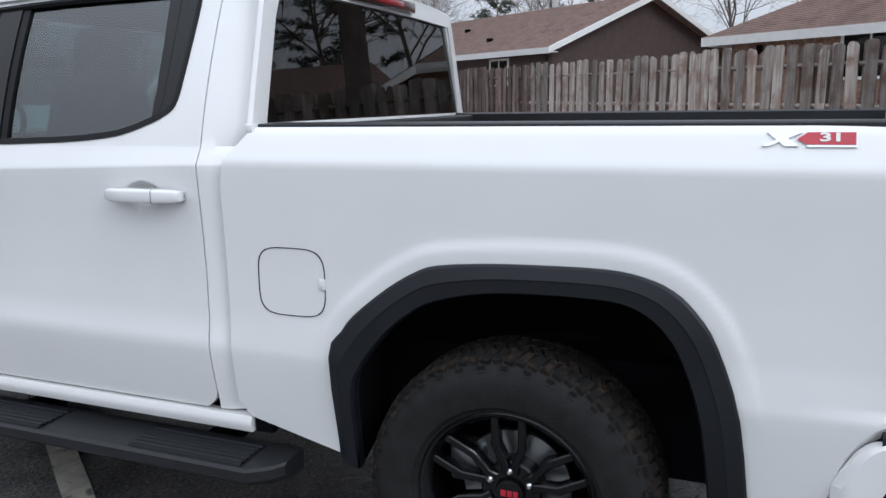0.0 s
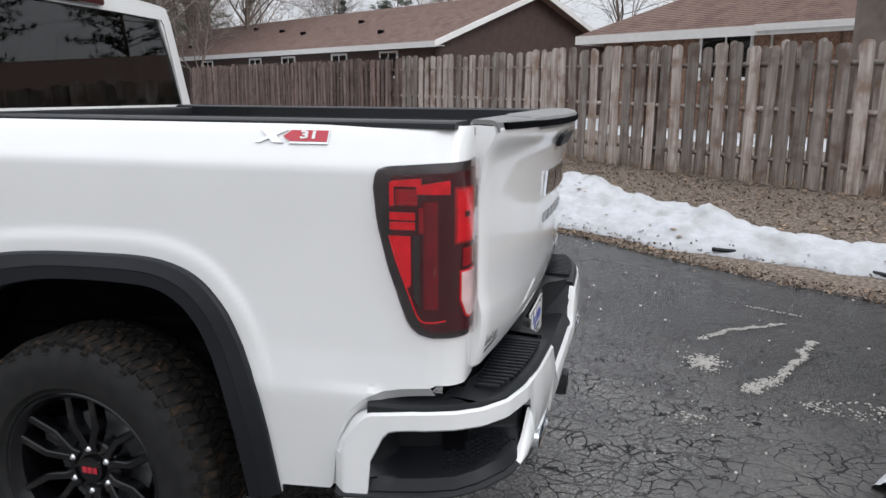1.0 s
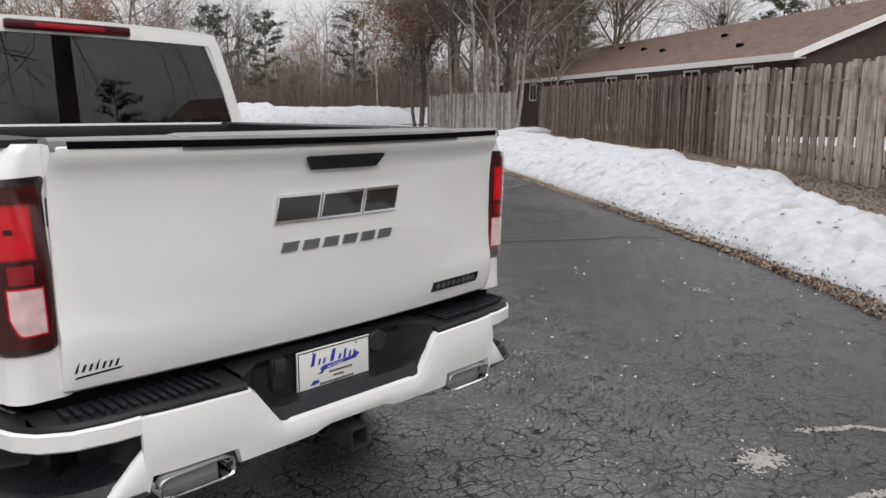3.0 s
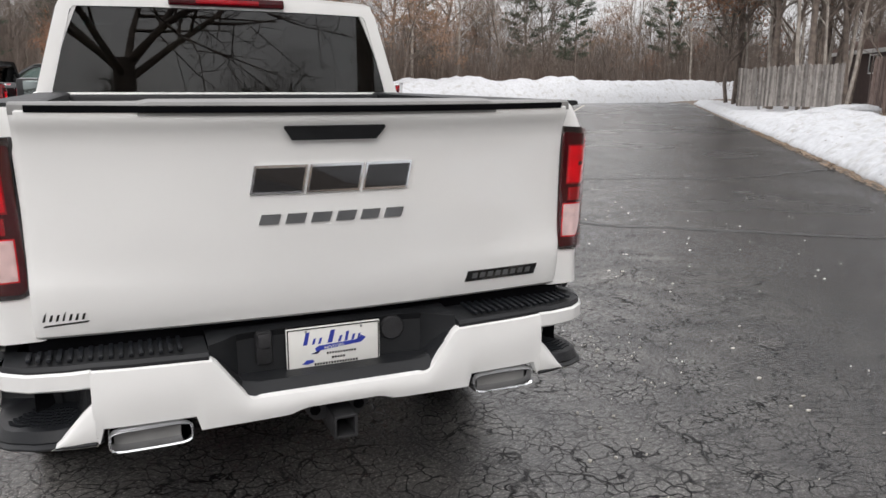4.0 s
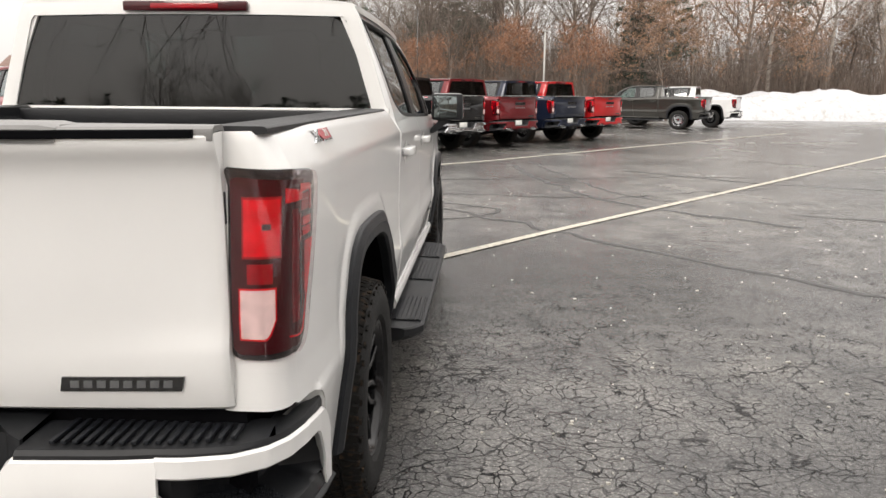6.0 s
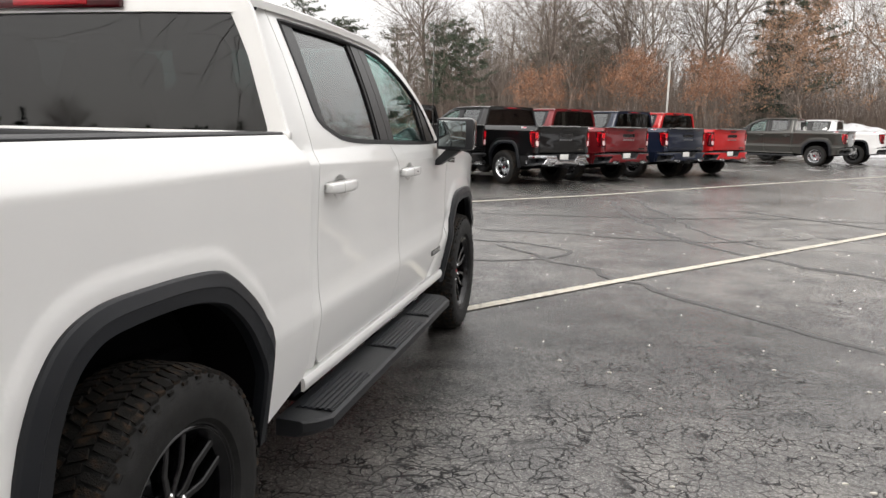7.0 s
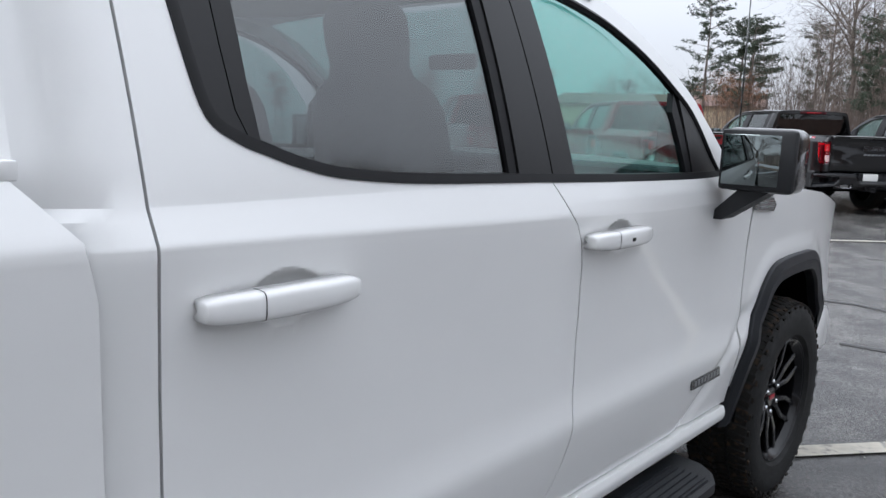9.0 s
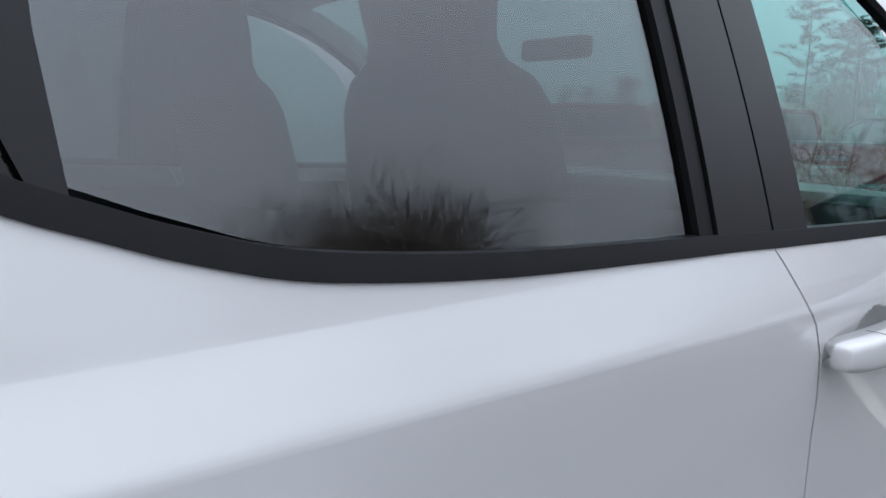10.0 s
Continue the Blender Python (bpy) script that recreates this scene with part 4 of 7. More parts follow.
    bmesh.ops.transform(sw, matrix=Matrix.Translation((-0.40, 3.82, 1.44)) @ Matrix.Rotation(radians(25), 4, "X") @ Matrix.Rotation(radians(90), 4, "Z"), verts=sw.verts)
    part("steering_wheel", sw, SEAT, truck, recalc=True)
    part("inner_mirror", boxed(-0.12, 0.12, 3.86, 3.89, 1.74, 1.80, 0.015), SEAT, truck)
    part("headliner", boxed(-0.76, 0.76, 2.06, 3.52, 1.925, 1.945, 0.0), SEAT, truck)

    # bed floor, bulkhead
    rows = []
    xs, zs = [], []
    for k in range(-8, 9):
        c = k * 0.0635
        xs += [c - 0.026, c - 0.018, c + 0.018, c + 0.026]
        zs += [0.912, 0.925, 0.925, 0.912]
    for y in (0.05, 0.10, 1.0, 1.945):
        rows.append([(x, y, z) for x, z in zip(xs, zs)])
    part("bed_floor", thicken(grid(rows), (0, 0, -0.02)), LINER, truck, "black ribbed sprayed bed floor", sharp=20)
    for sgn in (-1, 1):
        for ya, yb in ((0.05, 0.62), (1.72, 1.945)):
            part("floor_side", boxed(min(sgn * 0.536, sgn * 0.79), max(sgn * 0.536, sgn * 0.79), ya, yb, 0.90, 0.922, 0.004), LINER, truck)
    rows = []
    xs, ys = [], []
    for k in range(-9, 10):
        c = k * 0.084
        xs += [c - 0.034, c - 0.024, c + 0.024, c + 0.034]
        ys += [1.955, 1.935, 1.935, 1.955]
    for z in (0.92, 0.965, 1.275, 1.31):
        rows.append([(x, y if 0.93 < z < 1.30 else 1.955, z) for x, y in zip(xs, ys)])
    part("bulkhead", thicken(grid(rows), (0, 0.02, 0)), LINER, truck, sharp=20)
    head = bmesh.new()
    block(head, -0.80, 0.80, 1.90, 1.99, 1.40, 1.478, 0.010)
    block(head, -0.80, 0.80, 1.925, 1.99, 1.325, 1.405, 0.006)
    block(head, -0.80, 0.80, 1.895, 1.95, 1.305, 1.335, 0.008)
    for x in (-0.67, -0.09, 0.12, 0.62):
        block(head, x, x + 0.012 if abs(x) < 0.2 else x + 0.06, 1.915, 1.93, 1.355, 1.39, 0.003)
    part("bulkhead_rail", head, PLASTIC, truck, "black plastic header with shallow trays", sharp=30)
    mould = bmesh.new()
    block(mould, -0.245, 0.245, 1.928, 1.945, 1.066, 1.186, 0.004)
    plate = part("moulded_badge", mould, LINER, truck, "moulded emblem panel in the liner")
    for x0 in (-0.205, -0.065, 0.095):
        part("moulded_mark", block(boxed(x0, x0 + 0.115, 1.921, 1.931, 1.095, 1.118, 0.003), x0, x0 + 0.115, 1.921, 1.931, 1.138, 1.160, 0.003), LINER, plate)

    # tailgate, built shut and then swung about its hinge
    turn = gate_turn(GATE_OPEN)
    prof = [(0.835, 0.062), (0.836, 0.045), (0.846, 0.032), (0.870, 0.026), (0.93, 0.018), (0.985, 0.018), (1.005, 0.022), (1.03, 0.029), (1.07, 0.034), (1.18, 0.039), (1.30, 0.041), (1.375, 0.036), (1.405, 0.031), (1.425, 0.021), (1.440, 0.013), (1.455, 0.008), (1.470, 0.008), (1.478, 0.012)]
    HW = 0.838

    def bow(x, z):
        k = float(np.interp(z, [0.84, 0.98, 1.06, 1.18, 1.30, 1.40, 1.46], [0.040, 0.046, 0.072, 0.085, 0.085, 0.088, 0.094]))
        return -k * (1 - (abs(x) / HW) ** 2.0)

    def wave(x, z):
        # the lower feature line dips towards the middle
        return 0.028 * (1 - (abs(x) / HW) ** 2) if z < 1.06 else 0.0

    xs = spread([-HW, -0.832, -0.82, -0.5, 0, 0.5, 0.82, 0.832, HW], 0.04)
    rows = []
    for x in xs:
        endc = 0.010 * max(0.0, (abs(x) - 0.82) / 0.018) ** 2
        rows.append([(x, y + bow(x, z) + endc, z - (wave(x, z) if z > 0.90 else 0)) for z, y in prof])
    skin = thicken(grid(rows), (0, 0.05, 0))
    bmesh.ops.transform(skin, matrix=turn, verts=skin.verts)
    gate = part("tailgate", skin, paint, truck, "white tailgate just ajar with dark emblem blocks", sharp=22)
    rows = []
    for x in xs:
        b = bow(x, 1.47)
        lip = 0.014 if abs(x) < 0.52 else 0.0
        rows.append([(x, 0.010 + b, 1.474), (x, 0.014 + b, 1.487), (x, 0.024 + b, 1.492 + lip * 0.2), (x, 0.035, 1.493), (x, 0.075, 1.492), (x, 0.082, 1.484), (x, 0.082, 1.44)])
    cap = thicken(grid(rows), (0, 0.0, -0.012))
    bmesh.ops.transform(cap, matrix=turn, verts=cap.verts)
    part("gate_cap", cap, GATE_CAP, gate, "dark grey plastic top cap", sharp=25)
    cen = bmesh.new()
    rows = []
    for x in spread([-0.53, -0.50, 0.50, 0.53], 0.06):
        b = bow(x, 1.47)
        e = 0.0 if abs(x) < 0.52 else 0.006
        rows.append([(x, 0.004 + b, 1.470), (x, 0.002 + b + e, 1.488 - e), (x, 0.009 + b + e, 1.496 - e), (x, 0.014 + b * 0.6, 1.501 - e), (x, 0.05, 1.499 - e), (x, 0.06, 1.490)])
    cen = thicken(grid(rows), (0, 0, -0.01))
    bmesh.ops.transform(cen, matrix=turn, verts=cen.verts)
    part("gate_spoiler", cen, GATE_CAP, gate, "raised grey centre of the cap", sharp=25)
    rows = []
    for x in spread([-0.80, 0.80], 0.05):
        b = bow(x, 1.47)
        out_by = 0.0025 if abs(x) < 0.51 else -0.0045
        rows.append([(x, -out_by + b, 1.4685), (x, -out_by - 0.0015 + b, 1.4715), (x, -out_by - 0.0015 + b, 1.4835), (x, -out_by + b, 1.4865)])
    strip = thicken(grid(rows), (0, 0.012, 0))
    bmesh.ops.transform(strip, matrix=turn, verts=strip.verts)
    part("gate_strip", strip, UNDERBODY, gate, "thin black strip under the cap", sharp=25)
    inside = boxed(-0.765, 0.765, 0.075, 0.095, 0.85, 1.475, 0.006)
    bmesh.ops.transform(inside, matrix=turn, verts=inside.verts)
    inner = part("gate_liner", inside, LINER, gate, "black ribbed inner panel", sharp=25)
    for z in (0.95, 1.05, 1.15, 1.25, 1.35):
        rib = boxed(-0.70, 0.70, 0.092, 0.101, z, z + 0.05, 0.004)
        bmesh.ops.transform(rib, matrix=turn, verts=rib.verts)
        part("liner_rib", rib, LINER, inner, sharp=25)
    for sgn in (-1, 1):
        side = boxed(min(sgn * 0.810, sgn * 0.836), max(sgn * 0.810, sgn * 0.836), 0.046, 0.082, 0.86, 1.43, 0.006)
        bmesh.ops.transform(side, matrix=turn, verts=side.verts)
        part("gate_side", side, paint, gate)
        latch = block(boxed(min(sgn * 0.825, sgn * 0.839), max(sgn * 0.825, sgn * 0.839), 0.050, 0.078, 1.27, 1.35, 0.006), min(sgn * 0.825, sgn * 0.838), max(sgn * 0.825, sgn * 0.838), 0.052, 0.074, 1.06, 1.20, 0.006)
        bmesh.ops.transform(latch, matrix=turn, verts=latch.verts)
        part("gate_latch", latch, STEEL, gate, "dark latch in the tailgate edge")

    def on_gate(poly, lift, depth, name, mat, label=""):
        bm = prism(bmesh.new(), poly, depth, lambda u, v, w: (u, float(np.interp(v, [p[0] for p in prof], [p[1] for p in prof])) + bow(u, v) - lift - w, v))
        bmesh.ops.transform(bm, matrix=turn, verts=bm.verts)
        return part(name, bm, mat, gate, label, recalc=True)

    on_gate([(-0.150, 1.424), (-0.125, 1.388), (0.125, 1.388), (0.150, 1.424), (0.146, 1.430), (-0.146, 1.430)], 0.004, 0.014, "gate_handle", PLASTIC, "black camera and release handle")
    # three chrome-edged emblem blocks, then bars for the small script
    for x0, x1 in ((-0.248, -0.094), (-0.086, 0.076), (0.086, 0.232)):
        sl = 0.016
        on_gate([(x0, 1.232), (x1, 1.232), (x1 + sl, 1.316), (x0 + sl, 1.316)], 0.001, 0.008, "emblem_edge", CHROME, "chrome outline of an emblem block")
        on_gate([(x0 + 0.0075, 1.2395), (x1 - 0.005, 1.2395), (x1 + sl - 0.0075, 1.3085), (x0 + sl + 0.005, 1.3085)], 0.009, 0.003, "emblem_block", GLOSS_BLACK)
    for k in range(6):
        x0 = -0.225 + k * 0.0765
        on_gate([(x0, 1.142), (x0 + 0.056, 1.142), (x0 + 0.065, 1.172), (x0 + 0.009, 1.172)], 0.001, 0.005, "name_bar", BADGE_GREY, "satin grey bar of the model script")
    on_gate([(0.455, 0.893), (0.730, 0.893), (0.740, 0.930), (0.465, 0.930)], 0.001, 0.005, "trim_badge", GLOSS_BLACK, "black trim badge")
    for k in range(8):
        on_gate([(0.480 + k * 0.030, 0.903), (0.500 + k * 0.030, 0.903), (0.503 + k * 0.030, 0.921), (0.483 + k * 0.030, 0.921)], 0.006, 0.001, "badge_bar", BADGE_GREY)
    on_gate([(-0.815, 0.876), (-0.70, 0.884), (-0.695, 0.890), (-0.81, 0.882)], 0.0008, 0.0006, "decal_stroke", GLOSS_BLACK, "thin black script decal stroke")
    for k in range(7):
        x0 = -0.815 + k * 0.0165
        on_gate([(x0, 0.893), (x0 + 0.007, 0.894), (x0 + 0.013, 0.914 + 0.010 * (k in (0, 3))), (x0 + 0.006, 0.912)], 0.0008, 0.0006, "decal_stroke", GLOSS_BLACK)

    # rear bumper
    plan = [(0.0, -0.118), (0.40, -0.118), (0.62, -0.110), (0.76, -0.092), (0.86, -0.058), (0.925, -0.005), (0.962, 0.06), (0.982, 0.14), (0.992, 0.24), (0.995, 0.366)]
    cum = [0.0]
    for a, b in zip(plan, plan[1:]):
        cum.append(cum[-1] + math.dist(a, b))

    def bump_at(s, inset=0.0):
        x, y = float(np.interp(s, cum, [p[0] for p in plan])), float(np.interp(s, cum, [p[1] for p in plan]))
        x2, y2 = float(np.interp(s + 0.01, cum, [p[0] for p in plan])), float(np.interp(s + 0.01, cum, [p[1] for p in plan]))
        if s + 0.01 > cum[-1]:
            x2, y2 = x, y + 0.01
        d = Vector((x2 - x, y2 - y)).normalized()
        return x - inset * d.y, y + inset * d.x

    s_pocket, s_end = 0.705, cum[-1]
    for sgn in (-1, 1):
        def sheet(s0, s1, zb, zt, inset=0.0, deep=0.03, step=0.03, tuck=0.012, bulge=0.010):
            rows = []
            for s in spread([s0] + [v for v in (0.275, 0.290, 0.372, 0.385, 0.425, 0.437, 0.683, 0.695) if s0 < v < s1] + [s1], step):
                lo, hi = zb(s), zt(s)
                row = []
                for k, z in enumerate([lo, lo + 0.008, *[lo + 0.008 + (hi - lo - 0.016) * j / 6 for j in range(1, 6)], hi - 0.008, hi]):
                    x, y = bump_at(s, inset + (tuck if k in (0, 8) else 0) - bulge * math.sin(math.pi * (z - lo) / (hi - lo)))
                    row.append((sgn * x, y, z))
                rows.append(row)
            g = thicken(grid(rows), (0, deep, 0) if s1 < 0.95 else (-sgn * deep * 0.7, deep * 0.7, 0))
            return g

        cut = interp([(0.0, 0.640), (0.275, 0.640), (0.290, 0.648), (0.372, 0.762), (0.385, 0.772), (0.70, 0.778), (s_end - 0.20, 0.758), (s_end - 0.089, 0.746), (s_end - 0.068, 0.736), (s_end - 0.045, 0.712), (s_end - 0.012, 0.650), (s_end, 0.628)])
        bottom = interp([(0.0, 0.572), (0.12, 0.572), (0.17, 0.556), (0.425, 0.553), (0.437, 0.597), (0.683, 0.597), (0.695, 0.553), (0.80, 0.550), (0.92, 0.540), (1.02, 0.522), (s_end, 0.495)])
        bump = part("bumper_cover", sheet(0.0, s_pocket, bottom, cut, deep=0.012), paint, truck, "white painted rear bumper half", sharp=28)
        part("bumper_low_band", sheet(s_pocket, s_end, bottom, lambda s: bottom(s) + 0.022, tuck=0.004), PLASTIC, bump, sharp=28)
        rows = []
        brim = s_end - 0.076
        for s in spread([s_pocket, brim - 0.075, brim - 0.06, brim - 0.045, brim - 0.02, brim, brim + 0.0004, s_end - 0.02, s_end], 0.012):
            hi, e = cut(s), brim - s
            lo = bottom(s) - 0.004 if e < 0 else max(float(np.interp(e, [0, 0.045, 0.060, 0.075], [0.590, 0.680, 0.695, 0.699])), 0.0) if e < 0.075 else hi - 0.053
            row = []
            for k, z in enumerate([lo, lo + 0.006] + [lo + 0.006 + (hi - lo - 0.012) * j / 5 for j in range(1, 5)] + [hi - 0.006, hi]):
                x, y = bump_at(s, (0.006 if k in (0, 7) else 0.0) - 0.003 + (0.008 * max(0.0, (s - s_end + 0.012) / 0.012)))
                row.append((sgn * x, y, z))
            rows.append(row)
        part("bumper_corner_frame", thicken(grid(rows), (-sgn * 0.02, 0.02, 0)), paint, bump, sharp=28)
        part("bumper_low_wing", sheet(s_pocket - 0.005, s_pocket + 0.115, bottom, lambda s: max(bottom(s) + 0.012, 0.685 - max(0.0, s - s_pocket) * 1.15), deep=0.010, tuck=0.003, bulge=0.010), paint, bump, sharp=28)
        # corner step: a hollow with a treaded ledge
        rows = []
        for s in spread([s_pocket - 0.01, s_end - 0.070], 0.03):
            lo, hi = bottom(s) + 0.012, cut(s) - 0.044
            row = []
            deep = min(1.0, max(0.12, (s_end - 0.068 - s) / 0.06)) * min(1.0, max(0.25, (s - s_pocket + 0.01) / 0.10))
            for z, ins in ((hi + 0.004, 0.004), (hi - 0.004, 0.006), (hi - 0.012, 0.020), (hi - 0.022, 0.118 * deep), (lo + 0.082, 0.124 * deep), (lo + 0.072, 0.112 * deep), (lo + 0.048, 0.030 * deep), (lo + 0.042, 0.016), (lo + 0.014, 0.002), (lo, 0.004)):
                x, y = bump_at(s, ins)
                row.append((sgn * x, y, z))
            rows.append(row)
        pocket = part("corner_step", grid(rows), POCKET, bump, "black moulded foot step in the bumper corner", sharp=25, recalc=True)
        knobs = bmesh.new()
        for i in range(19):
            for j in range(6):
                s = s_pocket + 0.07 + i * 0.0155 + (0.0075 if j % 2 else 0)
                deep = min(1.0, max(0.12, (s_end - 0.068 - s) / 0.06)) * min(1.0, max(0.25, (s - s_pocket + 0.01) / 0.10))
                t = (j + 0.6) / 6.4
                x, y = bump_at(s, (0.030 + 0.082 * t) * deep)
                z = bottom(s) + 0.012 + 0.048 + 0.024 * t
                block(knobs, sgn * x - 0.0048, sgn * x + 0.0048, y - 0.0048, y + 0.0048, z - 0.005, z + 0.0022)
        part("step_tread", knobs, FLARE, pocket, sharp=20)
        # flat top pads with cross ribs
        rows = []
        for s in spread([0.392, s_end - 0.078], 0.03):
            z = max(cut(s), 0.757)
            x0, y0 = bump_at(s, 0.006)
            xi = min(x0, 0.93)
            inner_pt = (xi, min(max(y0 + 0.13, 0.04), 0.10)) if y0 < 0.02 else (0.90, y0)
            row = [(sgn * x0, y0, z - 0.02), (sgn * x0, y0, z + 0.006), (sgn * (x0 * 0.94 + inner_pt[0] * 0.06), y0 * 0.94 + inner_pt[1] * 0.06, z + 0.016), (sgn * (x0 * 0.3 + inner_pt[0] * 0.7), y0 * 0.3 + inner_pt[1] * 0.7, z + 0.022), (sgn * inner_pt[0], inner_pt[1], z + 0.022)]
            rows.append(row)
        pad = part("bumper_pad", thicken(grid(rows), (0, 0, -0.02)), PLASTIC, bump, "black bumper top pad", sharp=25)
        ribs = bmesh.new()
        for k in range(16):
            x = 0.46 + k * 0.026
            y0 = bump_at(float(np.interp(x, [p[0] for p in plan], cum)), 0.0)[1]
            block(ribs, min(sgn * x, sgn * (x + 0.012)), max(sgn * x, sgn * (x + 0.012)), y0 + 0.03, 0.035, 0.796, 0.806, 0.002)
        part("pad_ribs", ribs, FLARE, pad, sharp=25)
        # exhaust tip
        ring = lambda k, y: [(sgn * (0.560 + (0.114 - k) * math.copysign(abs(math.cos(a)) ** 0.35, math.cos(a))), y, 0.560 + (0.034 - k) * math.copysign(abs(math.sin(a)) ** 0.45, math.sin(a))) for a in [2 * math.pi * j / 28 for j in range(29)]]
        part("exhaust_tip", grid([ring(0.004, 0.12), ring(0.0, 0.0), ring(0.0, -0.112), ring(0.003, -0.118), ring(0.007, -0.114), ring(0.009, -0.06), ring(0.009, 0.10)]), CHROME, truck, "flat chrome exhaust tip", recalc=True)
        # added grey block; its tone stands in for chrome reflections and steam
        part("exhaust_inside", boxed(min(sgn * 0.48, sgn * 0.66), max(sgn * 0.48, sgn * 0.66), -0.072, -0.050, 0.530, 0.590), GATE_CAP, truck, "grey block inside the tip for its pale reflections")
    # centre panel with the plate
    rows = []
    for x in spread([-0.39, -0.30, -0.2, 0.2, 0.30, 0.39], 0.05):
        k = min(max((abs(x) - 0.29) / 0.09, 0), 1)
        zb = 0.632 + 0.13 * k
        rows.append([(x, -0.112, zb), (x, -0.104, zb + 0.012), (x, -0.075 - 0.02 * k, zb + 0.03 * (1 - k) + 0.004), (x, 0.012 - 0.10 * k, max(0.665, zb + 0.016)), (x, 0.016 - 0.10 * k, 0.775), (x, 0.0 - 0.08 * k, 0.800), (x, 0.03, 0.808), (x, 0.06, 0.808)])
    centre = part("bumper_centre", thicken(grid(rows), (0, 0.012, 0)), PLASTIC, truck, "black centre panel of the bumper", sharp=25)
    part("tow_socket", block(boxed(-0.245, -0.193, -0.012, 0.03, 0.690, 0.800, 0.012), -0.240, -0.198, -0.022, 0.0, 0.745, 0.795, 0.006), STEEL, centre, "black trailer wiring socket")
    disc = lathe([(0.0, 0.0), (0.0, 0.036), (0.006, 0.041), (0.02, 0.043)], 32)
    bmesh.ops.transform(disc, matrix=Matrix.Translation((0.200, -0.004, 0.758)) @ Matrix.Rotation(radians(90), 4, "Z"), verts=disc.verts)
    part("round_cover", disc, STEEL, centre, "round blank cover", recalc=True)
    plate = part("dealer_plate", boxed(-0.1525, 0.1525, -0.012, -0.004, 0.643, 0.796, 0.003), PLATE_WHITE, truck, "white dealer plate with blue script bars")
    frame_bm = bmesh.new()
    for x0, x1, z0, z1 in ((-0.1495, 0.1495, 0.789, 0.7925), (-0.1495, 0.1495, 0.6465, 0.650), (-0.1495, -0.146, 0.650, 0.789), (0.146, 0.1495, 0.650, 0.789)):
        block(frame_bm, x0, x1, -0.0135, -0.011, z0, z1)
    part("plate_border", frame_bm, GLOSS_BLACK, plate)
    on_plate = lambda poly, name, mat: part(name, prism(bmesh.new(), poly, 0.001, lambda u, v, w: (u, -0.0125 - w, v)), mat, plate, recalc=True)
    on_plate([(-0.075, 0.708), (-0.045, 0.716), (0.09, 0.728), (0.105, 0.742), (0.088, 0.752), (0.086, 0.744), (0.07, 0.738), (-0.05, 0.732), (-0.062, 0.724), (-0.055, 0.706)], "swoosh", PLATE_BLUE)
    for x0, w_, h in ((-0.10, 0.022, 0.040), (-0.072, 0.014, 0.018), (-0.052, 0.014, 0.018), (-0.022, 0.026, 0.040), (0.012, 0.016, 0.018), (0.034, 0.016, 0.030), (0.056, 0.014, 0.018), (0.076, 0.012, 0.018)):
        on_plate([(x0, 0.738), (x0 + w_ * 0.6, 0.739), (x0 + w_, 0.740 + h), (x0 + w_ * 0.45, 0.739 + h)], "script_bar", PLATE_BLUE)
    for x0, x1, z0 in ((-0.025, 0.075, 0.701), (-0.008, 0.038, 0.685), (-0.065, 0.08, 0.668)):
        for k in range(int((x1 - x0) / 0.009)):
            on_plate([(x0 + k * 0.009, z0), (x0 + k * 0.009 + 0.006, z0), (x0 + k * 0.009 + 0.006, z0 + 0.007), (x0 + k * 0.009, z0 + 0.007)], "small_bar", GLOSS_BLACK)
    on_plate([(-0.105, 0.676), (-0.085, 0.674), (-0.065, 0.680), (-0.07, 0.688), (-0.09, 0.688)], "mark", PLATE_BLUE)
    word = bpy.data.curves.new("word", "FONT")
    word.body, word.size, word.align_x, word.extrude = "MOTORS", 0.016, "CENTER", 0.0003
    word_ob = new("motors_word", word)
    dg = bpy.context.evaluated_depsgraph_get()
    wm = bpy.data.meshes.new_from_object(word_ob.evaluated_get(dg))
    bpy.data.objects.remove(word_ob)
    wm.materials.append(PLATE_WHITE)
    word_ob = new("word", wm)
    word_ob.parent = plate
    word_ob.matrix_basis = Matrix.Translation((0.0, -0.0145, 0.719)) @ Matrix.Rotation(radians(90), 4, "X") @ Matrix.Rotation(radians(5), 4, "Z")
    for x, z in ((-0.09, 0.782), (0.09, 0.782), (-0.09, 0.655), (0.09, 0.655)):
        part("plate_bolt", boxed(x - 0.004, x + 0.004, -0.016, -0.012, z - 0.004, z + 0.004, 0.002), BADGE_GREY, plate)
    # hitch
    hitch = bmesh.new()
    for x0, x1, z0, z1 in ((-0.038, -0.028, 0.462, 0.538), (0.028, 0.038, 0.462, 0.538), (-0.038, 0.038, 0.528, 0.538), (-0.038, 0.038, 0.462, 0.472)):
        block(hitch, x0, x1, -0.135, 0.25, z0, z1, 0.003)
    ob = part("tow_hitch", hitch, STEEL, truck, "square black steel receiver hitch")
    part("hitch_plate", prism(bmesh.new(), [(-0.13, 0.575), (-0.09, 0.505), (-0.075, 0.49), (0.075, 0.49), (0.09, 0.505), (0.13, 0.575)], 0.012, lambda u, v, w: (u, -0.03 + w, v)), STEEL, ob, recalc=True)
    for x in (-0.072, 0.072):
        part("chain_hole", tube(bmesh.new(), [(x, -0.034, 0.525), (x, -0.028, 0.525)], [0.017, 0.017], 16), UNDERBODY, ob)
    part("hitch_beam", tube(bmesh.new(), [(-0.6, 0.16, 0.53), (0.6, 0.16, 0.53)], [0.045, 0.045], 12), STEEL, ob)
